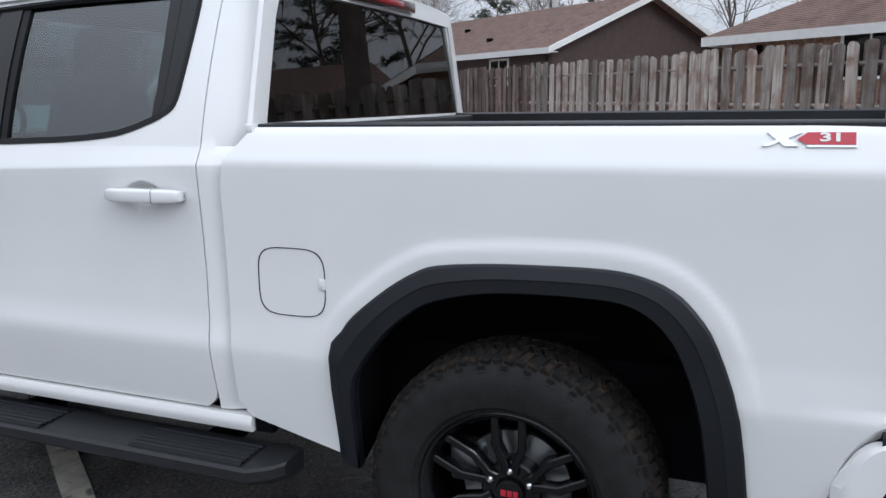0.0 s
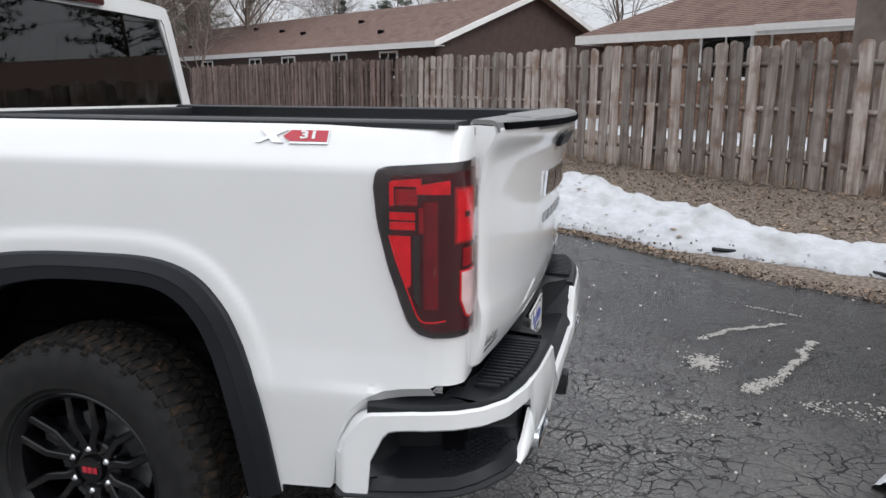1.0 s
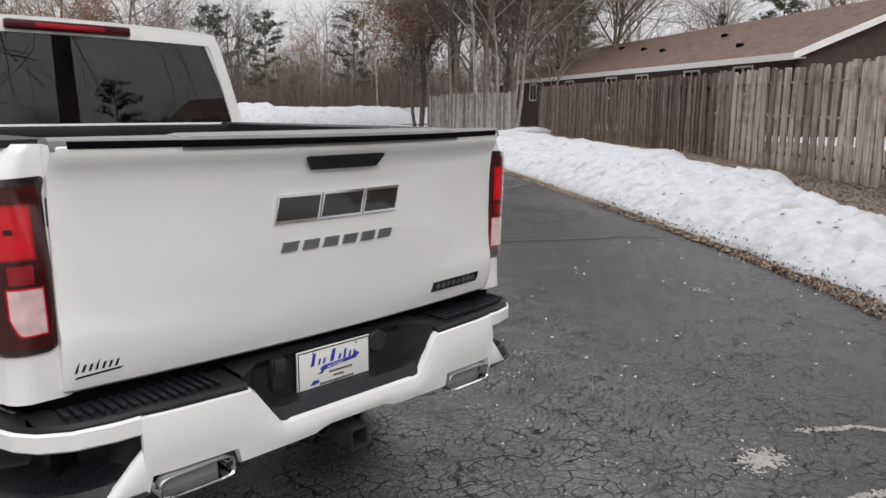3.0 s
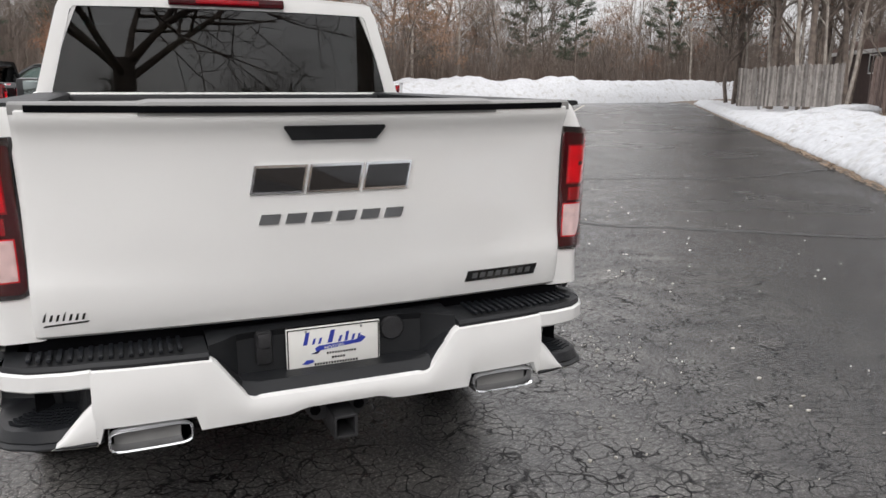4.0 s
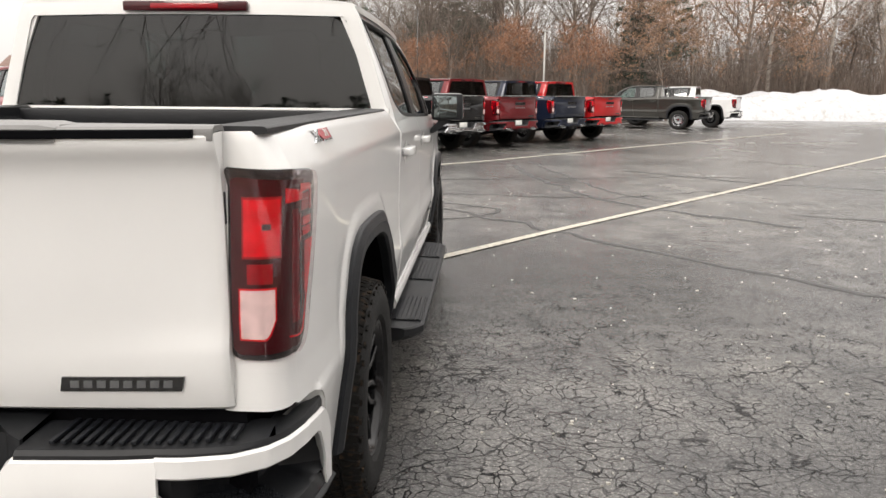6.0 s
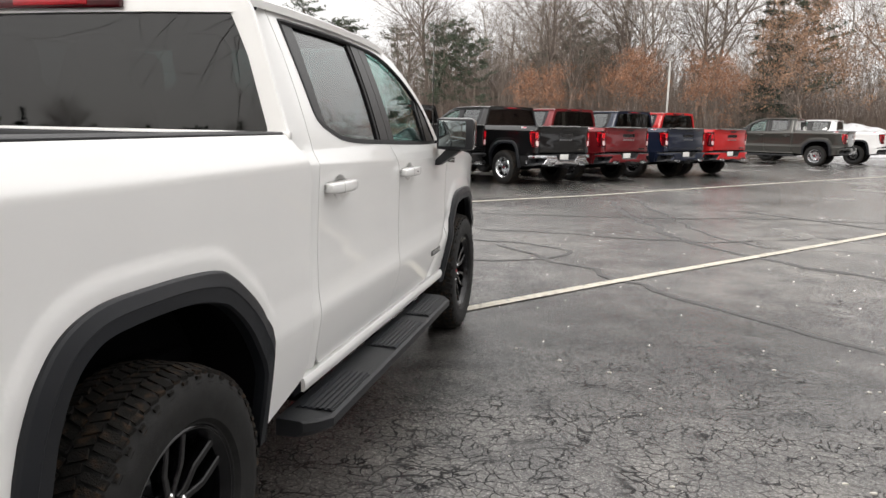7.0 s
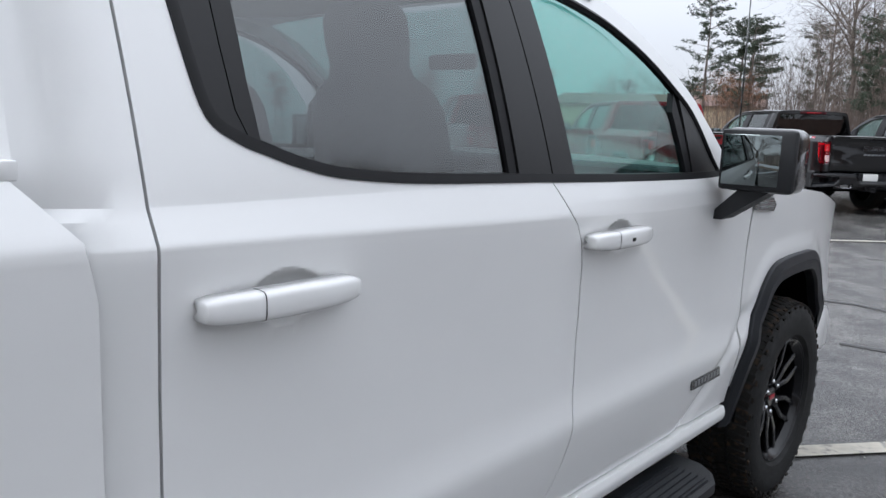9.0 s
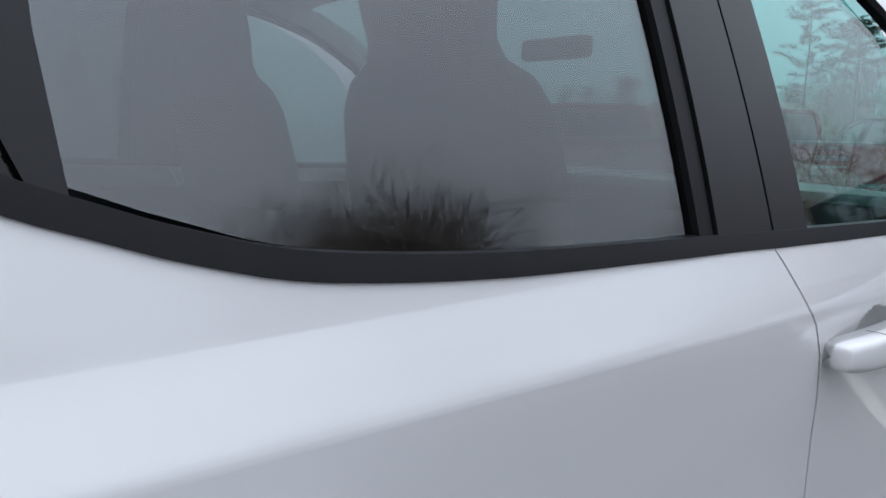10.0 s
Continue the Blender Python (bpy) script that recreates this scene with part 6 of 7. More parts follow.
# far bank of ploughed snow at the end of the lot
rows = []
for k in range(170):
    x = 12.5 + k * 0.5
    base = 47.5 + 0.06 * (x - 12) + 1.2 * rough(x, 0, 0.08, 9)
    end = min(max((x - 12.5) / 3.0, 0.0), 1.0)
    row = []
    for j in range(16):
        w = j / 15
        y = base + 7.0 * w
        h = (1.72 + 0.50 * rough(x, 0, 0.35, 2) + 0.25 * rough(x, y, 0.9, 4)) * min(w / 0.28, 1) ** 0.7 * min((1 - w) / 0.2, 1) ** 0.7 * end ** 0.5 + 0.10 * rough(x, y, 2.2, 5)
        row.append((x, y, max(h, -0.05) if 0 < j < 15 else -0.08))
    rows.append(row)
tagged(part("far_snow_bank", grid(rows), SNOW, sharp=80), "long high bank of ploughed snow at the end of the lot", "snow", kind="structure")

# forest floor
rows = []
for a in [k * 6 for k in range(60)]:
    row = []
    for rad, z in ((0, -0.02), (0.5, 0.05), (4, 0.25), (140, 0.6)):
        t = a / 354
        # an arc round the lot's far side
        ang = radians(118 - 128 * t)
        edge = 52 + 6 * math.sin(3 * t)
        x, y = 4 + (edge + rad) * math.cos(ang) * 1.05, 4 + (edge + rad) * math.sin(ang)
        row.append((x, y, z))
    rows.append(row)
tagged(part("forest_floor", grid(rows), LITTER, sharp=80), "brown leaf-covered floor of the woods", "ground", kind="structure")

# small patch of snow on the asphalt
bm = bmesh.new()
rows = []
for k in range(26):
    t = k / 25
    cx, cy = 0.40 + 2.2 * t, -1.38 - 1.86 * t
    row = []
    for j in range(9):
        w = (j - 4) / 4
        d = 0.20 * w * (0.75 + 0.35 * rough(cx, cy, 3.0, j * 0.1)) * math.sin(math.pi * (0.1 + 0.85 * t)) ** 0.5
        row.append((cx + 0.62 * d, cy + 0.78 * d, 0.075 * (1 - w * w) * (0.8 + 0.5 * rough(cx, cy + w, 6, 1)) if abs(w) < 1 else -0.01))
    rows.append(row)
tagged(part("snow_patch", grid(rows), SNOW, sharp=80), "thin ridge of leftover snow on the asphalt", "snow", kind="structure")


# ---- markings and marks on the asphalt ----
def ribbon(name, pts, width, mat, z, label, category, wobble=0.0, seed=1):
    rnd = random.Random(seed)
    pts = [Vector(p) for p in pts]
    rows = []
    dense = []
    for a, b in zip(pts, pts[1:]):
        n = max(2, int((b - a).length / (0.25 if wobble else 2.0)))
        dense += [a + (b - a) * k / n for k in range(n)]
    dense.append(pts[-1])
    for k, p in enumerate(dense):
        d = (dense[min(k + 1, len(dense) - 1)] - dense[max(k - 1, 0)]).normalized()
        q = Vector((-d.y, d.x))
        o = wobble * rough(p.x, p.y, 2.3, seed) * 2
        w = width * (1 + (0.7 * rough(p.x, p.y, 4, seed + 3) if wobble else 0)) / 2
        rows.append([(*(p + q * (o - w)), z), (*(p + q * (o + w)), z)])
    return tagged(part(name, grid(rows), mat), label, category, kind="structure")


ribbon("parking_line", [(-6.0, -3.85), (-0.8, 3.06), (0.9, 5.44), (2.0, 6.87), (6.9, 12.95), (12.6, 20.1), (21.7, 32.6), (30, 44)], 0.115, LINE_PAINT, 0.0095, "worn white painted line on the asphalt", "road marking")
ribbon("parking_line", [(-9.0, 5.4), (1.45, 16.3), (6.2, 22.2), (14, 31.5)], 0.11, LINE_PAINT, 0.0095, "worn white painted line on the asphalt", "road marking")
for k, (pts, w) in enumerate([([(2.60, 6.55), (3.0, 6.15), (3.66, 5.46), (4.3, 4.75), (5.4, 3.87), (7.2, 2.6)], 0.09), ([(1.9, 15.4), (2.3, 13.0), (3.08, 10.06), (3.63, 9.1), (5.2, 7.6)], 0.13), ([(2.4, 16.1), (3.45, 10.6), (4.13, 9.7)], 0.06),
                              ([(0.6, 8.9), (1.5, 8.0), (2.66, 6.5)], 0.08), ([(-0.5, 9.3), (1.0, 9.2), (1.62, 8.75), (1.3, 8.0), (0.5, 7.75)], 0.07), ([(0.2, 10.3), (3.3, 10.1), (6.5, 11.8)], 0.05), ([(-0.4, 12.2), (2.4, 12.6), (5.0, 13.4), (9.0, 13.0)], 0.05), ([(4.2, 14.5), (6.0, 12.6), (8.5, 11.5)], 0.07),
                              ([(7.5, 17.5), (9.2, 15.6), (11.5, 15.2)], 0.06), ([(10, 24), (13, 21), (17, 20)], 0.07), ([(5.5, 8.6), (9, 7.4), (13, 8.2)], 0.05)]):
    ribbon("filled_crack", pts, w * 0.9, TAR, 0.003 + 0.0005 * k, "dark filled crack winding across the asphalt", "crack", wobble=0.10, seed=20 + k)

rnd = random.Random(4)


def flakes(name, label, category, spots, mat, z0, size):
    bm = bmesh.new()
    for i, (x, y, s) in enumerate(spots):
        z = z0 + 0.0000025 * (i % 1900)
        n = rnd.randint(5, 7)
        a0 = rnd.random() * 6
        vs = []
        for k in range(n):
            a = a0 + 2 * math.pi * k / n
            rr = s * size * (0.5 + rnd.random() * 0.8)
            vs.append((x + rr * math.cos(a) * (1.5 if name == "chips" else 1), y + rr * math.sin(a), z))
        top = [bm.verts.new(v) for v in vs]
        bm.faces.new(top)
        base = [bm.verts.new((x + (v[0] - x) * 1.1, y + (v[1] - y) * 1.1, -0.001)) for v in vs]
        for k in range(n):
            bm.faces.new((base[k], base[(k + 1) % n], top[(k + 1) % n], top[k]))
    return tagged(part(name, bm, mat, recalc=True), label, category, kind="stuff")


spots = []
for k in range(520):
    a, rr = rnd.random() * 6.28, abs(rnd.gauss(0, 0.48))
    spots.append((1.825 + 0.17 * rr * math.cos(a) + 0.03 * math.sin(5 * a), -0.775 + 0.13 * rr * math.sin(a), (0.3 + 0.8 * rnd.random()) * max(0.3, 1.1 - 0.6 * rr)))
for k in range(170):
    a = rnd.random() * 6.28
    spots.append((1.29 + 0.07 * math.cos(a) + rnd.gauss(0, 0.03), -1.48 + 0.22 * math.sin(a) + rnd.gauss(0, 0.03), 0.2 + 0.35 * rnd.random()))
for (xa, ya), (xb, yb), n, w in (((2.277, -0.786), (2.514, -0.986), 150, 0.012), ((2.514, -0.986), (2.787, -1.375), 190, 0.010), ((1.418, -0.964), (1.617, -1.141), 260, 0.026), ((1.617, -1.141), (1.982, -1.312), 190, 0.012), ((1.982, -1.312), (2.218, -1.392), 120, 0.010), ((2.218, -1.392), (2.431, -1.509), 110, 0.013), ((4.822, 1.003), (4.74, 0.776), 60, 0.03), ((3.193, -1.181), (3.008, -1.521), 26, 0.008), ((0.93, -0.60), (0.97, -0.72), 30, 0.03)):
    for k in range(n):
        t = rnd.random()
        x, y = xa + (xb - xa) * t, ya + (yb - ya) * t
        spots.append((x + rnd.gauss(0, w) + 0.04 * rough(x, y, 7), y + rnd.gauss(0, w) + 0.04 * rough(x, y, 7, 2), 0.2 + 0.5 * rnd.random()))
flakes("salt_marks", "pale dried salt stains flaking on the asphalt", "stain", spots, SALT, 0.0022, 0.0150)
spots = []
for k in range(700):
    x, y = rnd.uniform(-2, 9), rnd.uniform(-3, 11)
    if (x < 1.15 and y > -0.2) or x * 0.79 - (y + 1) * 0.61 > 4.6:
        continue
    spots.append((x, y, 0.4 + rnd.random() ** 2 * 1.6))
for cx, cy in ((1.35, -0.55), (2.0, 1.5), (1.7, 1.9), (2.2, 1.2), (1.25, 0.4), (1.9, 0.9)):
    for k in range(11):
        spots.append((cx + rnd.gauss(0, 0.16), cy + rnd.gauss(0, 0.22), 0.35 + rnd.random() ** 2))
flakes("chips", "scattered white salt grains and leaf chips", "debris", spots, material("white_chips", (0.44, 0.42, 0.38), rough=0.9, var=0.3, var_scale=3), 0.0055, 0.0052)
spots = []
for k in range(13000):
    u = rnd.uniform(-6, 26)
    v = abs(rnd.gauss(0.1, 0.35)) if rnd.random() < 0.4 else rnd.uniform(0.2, FENCE_V(u) + 0.3 if u < 29 else 2)
    x, y = lot(u, v)
    deep = max(snow_height(u, v), 0.0)
    if deep > 0.02 and rnd.random() > 0.025:
        continue
    spots.append((x, y, 0.5 + rnd.random(), max(berm(u, v), 0) + deep + 0.004))
bm = bmesh.new()
for x, y, s, z in spots:
    a, l_, w_ = rnd.random() * 6.28, 0.034 * s, 0.018 * s
    c, sn = math.cos(a), math.sin(a)
    q = [(x + c * l_, y + sn * l_, z + 0.012 * rnd.random()), (x - sn * w_, y + c * w_, z + 0.022 * rnd.random()), (x - c * l_, y - sn * l_, z + 0.012 * rnd.random()), (x + sn * w_, y - c * w_, z + 0.004)]
    v4 = [bm.verts.new(p) for p in q]
    bm.faces.new(v4[:3])
    bm.faces.new((v4[0], v4[2], v4[3]))
leaf_mat = material("fallen_leaves", (0.27, 0.195, 0.135), rough=0.9, var=0.75, var_scale=22)
tagged(part("fallen_leaves", bm, leaf_mat, sharp=180), "dry brown leaves strewn along the verge", "leaves", kind="stuff")

# bark chips between asphalt and snow, and behind the snow
chips = material("bark_chips", (0.16, 0.12, 0.09), rough=0.9, var=0.5, var_scale=30)
cn, cl = chips.node_tree.nodes, chips.node_tree.links
each, tones = cn.new("ShaderNodeNewGeometry"), cn.new("ShaderNodeValToRGB")
tones.color_ramp.elements[0].color, tones.color_ramp.elements[1].color = (0.035, 0.024, 0.018, 1), (0.36, 0.29, 0.22, 1)
mid_tone = tones.color_ramp.elements.new(0.55)
mid_tone.color = (0.14, 0.095, 0.065, 1)
cl.new(each.outputs["Random Per Island"], tones.inputs["Fac"])
cl.new(tones.outputs["Color"], cn["Principled BSDF"].inputs["Base Color"])
points, faces = [], []
for k in range(15000):
    u = -3.5 + 14 * rnd.random() ** 1.2
    near, far = snow_span(u)
    if k % 3:
        lo_v = VERGE_V(u) - 0.03
        v = lo_v + (near + 0.10 - lo_v) * rnd.random()
    else:
        v = far - 0.25 + (FENCE_V(u) + 0.2 - far) * rnd.random()
    x, y = lot(u, v)
    z = max(berm(u, v), 0) + max(snow_height(u, v), 0.0) * (1 if snow_height(u, v) > 0.015 else 0) + 0.003
    if snow_height(u, v) > 0.05 and rnd.random() > 0.05:
        continue
    a, l_, w_, tip = rnd.random() * 6.28, 0.010 + 0.024 * rnd.random() ** 2, 0.006 + 0.009 * rnd.random(), 0.006 + 0.02 * rnd.random()
    c, sn = math.cos(a), math.sin(a)
    n = len(points)
    points += [(x + c * l_, y + sn * l_, z + tip), (x - sn * w_, y + c * w_, z + 0.008), (x - c * l_, y - sn * l_, z - 0.004), (x + sn * w_, y - c * w_, z + 0.002)]
    faces += [(n, n + 1, n + 2), (n, n + 2, n + 3)]
me = bpy.data.meshes.new("bark_chips")
me.from_pydata(points, [], faces)
me.materials.append(chips)
tagged(new("bark_chips", me), "brown and tan bark chips strewn along the verge", "bark chips", kind="stuff")
# black plastic edging strip laid bare beside the snow
edge_pts = [(4.93, -1.05), (4.873, -1.276), (4.763, -1.747), (4.503, -2.074), (4.246, -2.365), (3.9, -2.75), (3.5, -3.2)]
tagged(part("garden_edging", tube(bmesh.new(), [(x, y, 0.085 + 0.015 * rough(x, y, 3)) for x, y in smooth_line(edge_pts, 3)], [0.022] * 19, 6), PLASTIC), "black plastic edging strip between chips and snow", "edging")

# ---- white sheet of paper in the bed ----
rows = []
for i in range(19):
    row = []
    for j in range(15):
        x, y = -0.66 + 0.34 * i / 18, 1.38 + 0.28 * j / 14
        r2 = ((i - 9) / 9) ** 2 + ((j - 7) / 7) ** 2
        z = 0.933 + 0.14 * max(0, 1 - r2 * 0.75) + 0.035 * rough(x, y, 9, 4) + 0.02 * abs(rough(x, y, 21, 2))
        row.append((x + 0.03 * rough(y, z, 5, 1), y + 0.03 * rough(x, z, 5, 2), max(z, 0.930)))
    rows.append(row)
tagged(part("paper_sheet", thicken(grid(rows), (0, 0, 0.002)), PAPER, sharp=14), "crumpled white paper sheet lying in the truck bed", "paper")


# ---- fences ----
def fence(name, label, p0, p1, base0, base1, height, mat, step, wide, back_wide, seed):
    two_sided = back_wide > 0
    rnd = random.Random(seed)
    p0, p1 = Vector(p0), Vector(p1)
    length = (p1 - p0).length
    d = (p1 - p0) / length
    q = Vector((d.y, -d.x))
    ob = thing(name, label, "fence")
    meshes = {1: [], -1: []}
    for side, breadth in ((1, wide), (-1, back_wide)):
        for k in range(4 if breadth else 0):
            h, w = height * (0.978 + 0.014 * k), breadth * (0.92 + 0.05 * k)
            poly = [(-w / 2, 0), (w / 2, 0), (w / 2, h - 0.055), (w / 2 - 0.012, h - 0.026), (w / 2 - 0.036, h - 0.006), (0, h), (-w / 2 + 0.036, h - 0.006), (-w / 2 + 0.012, h - 0.026), (-w / 2, h - 0.055)]
            b = prism(bmesh.new(), poly, 0.019, lambda u, v, t: (u, t - 0.0095, v))
            bmesh.ops.recalc_face_normals(b, faces=b.faces)
            me = bpy.data.meshes.new("board")
            b.to_mesh(me)
            b.free()
            me.materials.append(mat)
            meshes[side].append(me)
    turn = math.atan2(d.y, d.x)
    n = int(length / step)
    for k in range(n):
        t = (k + 0.5) * step
        for side in ((-1, 1) if two_sided else (1,)):
            tt = t + (step / 2 if side < 0 else 0)
            if tt > length:
                continue
            p = p0 + d * tt - q * side * 0.045 * (1 if two_sided else 0.7)
            z = base0 + (base1 - base0) * tt / length + 0.03 * rough(p.x, p.y, 0.6)
            b = new("board", rnd.choice(meshes[side]))
            b.parent = ob
            b.location = (p.x, p.y, z - 0.02)
            b.rotation_euler = (radians(rnd.gauss(0, 0.6)), radians(rnd.gauss(0, 0.75)), turn)
    for k in range(int(length / 2.4) + 1):
        p = p0 + d * min(k * 2.4, length)
        z = base0 + (base1 - base0) * min(k * 2.4 / length, 1)
        b = part("post", boxed(-0.045, 0.045, -0.045, 0.045, -0.25, height * 0.985, 0.006), mat, ob)
        b.location, b.rotation_euler = (p.x, p.y, z), (0, 0, turn)
    for hz in (0.30, height * 0.52, height - 0.30):
        bm = bmesh.new()
        tube(bm, [(p0.x, p0.y, base0 + hz), (p1.x, p1.y, base1 + hz)], [0.035, 0.035], 4)
        part("rail", bm, mat, ob, sharp=20)
    return ob


fence("board_fence", "weathered grey-brown shadowbox board fence on the verge", (1.5, -9.40), (14.60, 5.27), 0.30, 0.55, 1.83, BOARD, 0.248, 0.166, 0.120, 3)
fence("board_fence", "dark reddish-brown board fence on the verge", (14.66, 5.35), (24.3, 17.2), 0.55, 0.66, 1.83, BOARD_RED, 0.190, 0.128, 0.095, 5)
fence("board_fence", "pale grey stockade fence behind the snow", (27.0, 20.6), (27.6, 27.0), 0.65, 0.50, 1.80, BOARD_GREY, 0.125, 0.12, 0, 7)


# ---- houses ----
def quad(bm, *pts):
    return bm.faces.new([bm.verts.new(p) for p in pts])


def slab(pts, d, mat, name, parent, label=""):
    bm = bmesh.new()
    quad(bm, *pts)
    return part(name, thicken(bm, d), mat, parent, label)


def shingles(parent, a, b, c, d_, mat, rows_n):
    """Courses of shingles laid over the slope a-b (eave) to d-c (ridge)."""
    a, b, c, d_ = Vector(a), Vector(b), Vector(c), Vector(d_)
    nrm = (b - a).cross(d_ - a).normalized()
    if nrm.z < 0:
        nrm = -nrm
    bm = bmesh.new()
    for k in range(rows_n):
        t0, t1 = k / rows_n, min((k + 1.15) / rows_n, 1)
        l0, r0, l1, r1 = a + (d_ - a) * t0, b + (c - b) * t0, a + (d_ - a) * t1, b + (c - b) * t1
        quad(bm, l0 + nrm * 0.022, r0 + nrm * 0.022, r1 + nrm * 0.008, l1 + nrm * 0.008)
        quad(bm, l0, r0, r0 + nrm * 0.022, l0 + nrm * 0.022)
    return part("shingle_layer", bm, mat, parent, "brown asphalt shingles", sharp=5)


def house_window(parent, centre, along, out, w, h):
    c, al, o = Vector(centre), Vector(along), Vector(out)
    up = Vector((0, 0, 1))

    def bar(u0, u1, v0, v1, depth, name, mat, par):
        bm = bmesh.new()
        pts = []
        for dd in (0.0, depth):
            pts.append([bm.verts.new(c + al * u + up * v + o * dd) for u, v in ((u0, v0), (u1, v0), (u1, v1), (u0, v1))])
        bm.faces.new(pts[0])
        bm.faces.new(pts[1][::-1])
        for k in range(4):
            bm.faces.new((pts[0][k], pts[1][k], pts[1][(k + 1) % 4], pts[0][(k + 1) % 4]))
        return part(name, bm, mat, par, recalc=True)

    win = bar(-w / 2, w / 2, -h / 2, h / 2, 0.012, "window", SIDING, parent)
    bar(-w / 2 + 0.06, w / 2 - 0.06, -h / 2 + 0.06, h / 2 - 0.06, 0.02, "pane", PANE, win)
    for u0, u1, v0, v1 in ((-w / 2, w / 2, h / 2 - 0.08, h / 2), (-w / 2, w / 2, -h / 2, -h / 2 + 0.08), (-w / 2, -w / 2 + 0.08, -h / 2 + 0.08, h / 2 - 0.08), (w / 2 - 0.08, w / 2, -h / 2 + 0.08, h / 2 - 0.08), (-0.02, 0.02, -h / 2 + 0.08, h / 2 - 0.08)):
        bar(u0, u1, v0, v1, 0.045, "window_frame", FASCIA, win)


def gable_house():
    ob = thing("house", "long low house with dark brown siding and brown shingles", "house")
    c0, long_, wide_ = Vector((24.4, 7.2, 0)), Vector((0.524, 0.852, 0)), Vector((0.852, -0.524, 0))
    L, W, ez, rz, base = 31.0, 12.14, 3.40, 5.70, 0.3
    up = Vector((0, 0, 1))
    P = lambda u, w, z: c0 + long_ * u + wide_ * w + up * z
    # walls, 0.5 m inside the eaves
    i = 0.5
    wz = ez + 0.02
    slab([P(i, i, base), P(L - i, i, base), P(L - i, i, wz), P(i, i, wz)], wide_ * 0.2, SIDING, "wall", ob)
    slab([P(i, W - i, base), P(L - i, W - i, base), P(L - i, W - i, wz), P(i, W - i, wz)], -wide_ * 0.2, SIDING, "wall", ob)
    for u, s in ((i, 1), (L - i, -1)):
        bm = bmesh.new()
        bm.faces.new([bm.verts.new(p) for p in (P(u, i, base), P(u, W - i, base), P(u, W - i, wz + 0.1), P(u, W / 2, rz - 0.12), P(u, i, wz + 0.1))])
        part("wall", thicken(bm, long_ * 0.2 * s), SIDING, ob)
        boards = bmesh.new()
        for k in range(14):
            z = base + 0.2 + k * 0.36
            half = (W / 2 - i) if z < wz else (W / 2 - i) * max(0.02, (rz - 0.2 - z) / (rz - 0.2 - wz))
            if half > 0.3:
                a, b = P(u - 0.012 * s, W / 2 - half, z), P(u - 0.012 * s, W / 2 + half, z)
                quad(boards, a, b, b + up * 0.03, a + up * 0.03)
        part("siding_lap", boards, SIDING, ob)
    for w0, w1 in ((0, W / 2), (W, W / 2)):
        slab([P(0, w0, ez), P(L, w0, ez), P(L, w1, rz), P(0, w1, rz)], -up * 0.14, SHINGLE, "roof", ob)
        shingles(ob, P(0, w0, ez + 0.004), P(L, w0, ez + 0.004), P(L, w1, rz + 0.004), P(0, w1, rz + 0.004), SHINGLE, 34)
        s = 1 if w0 == 0 else -1
        slab([P(0, w0 - 0.02 * s, ez - 0.20), P(L, w0 - 0.02 * s, ez - 0.20), P(L, w0 - 0.02 * s, ez + 0.015), P(0, w0 - 0.02 * s, ez + 0.015)], wide_ * 0.03 * s, FASCIA, "fascia", ob)
        slab([P(-0.03, w0, ez - 0.20), P(-0.03, w1, rz - 0.20), P(-0.03, w1, rz + 0.025), P(-0.03, w0, ez + 0.025)], long_ * 0.04, FASCIA, "bargeboard", ob)
        slab([P(0, w0, ez - 0.15), P(L, w0, ez - 0.15), P(L, w0 + i * s, ez - 0.15), P(0, w0 + i * s, ez - 0.15)], up * 0.02, FASCIA, "soffit", ob)
    for u in (3.2, 6.5, 10.5, 13.5, 18.5, 24):
        house_window(ob, P(u, i, 2.65), long_, -wide_, 1.15, 1.05)
    for u in (5, 9, 12.2, 15.5, 20, 23):
        c = P(u, 3.0 + 1.5 * math.sin(u), ez + (3.0 + 1.5 * math.sin(u)) / (W / 2) * (rz - ez))
        part("roof_vent", boxed(c.x - 0.12, c.x + 0.12, c.y - 0.12, c.y + 0.12, c.z - 0.02, c.z + 0.14, 0.02), UNDERBODY, ob)
    return ob


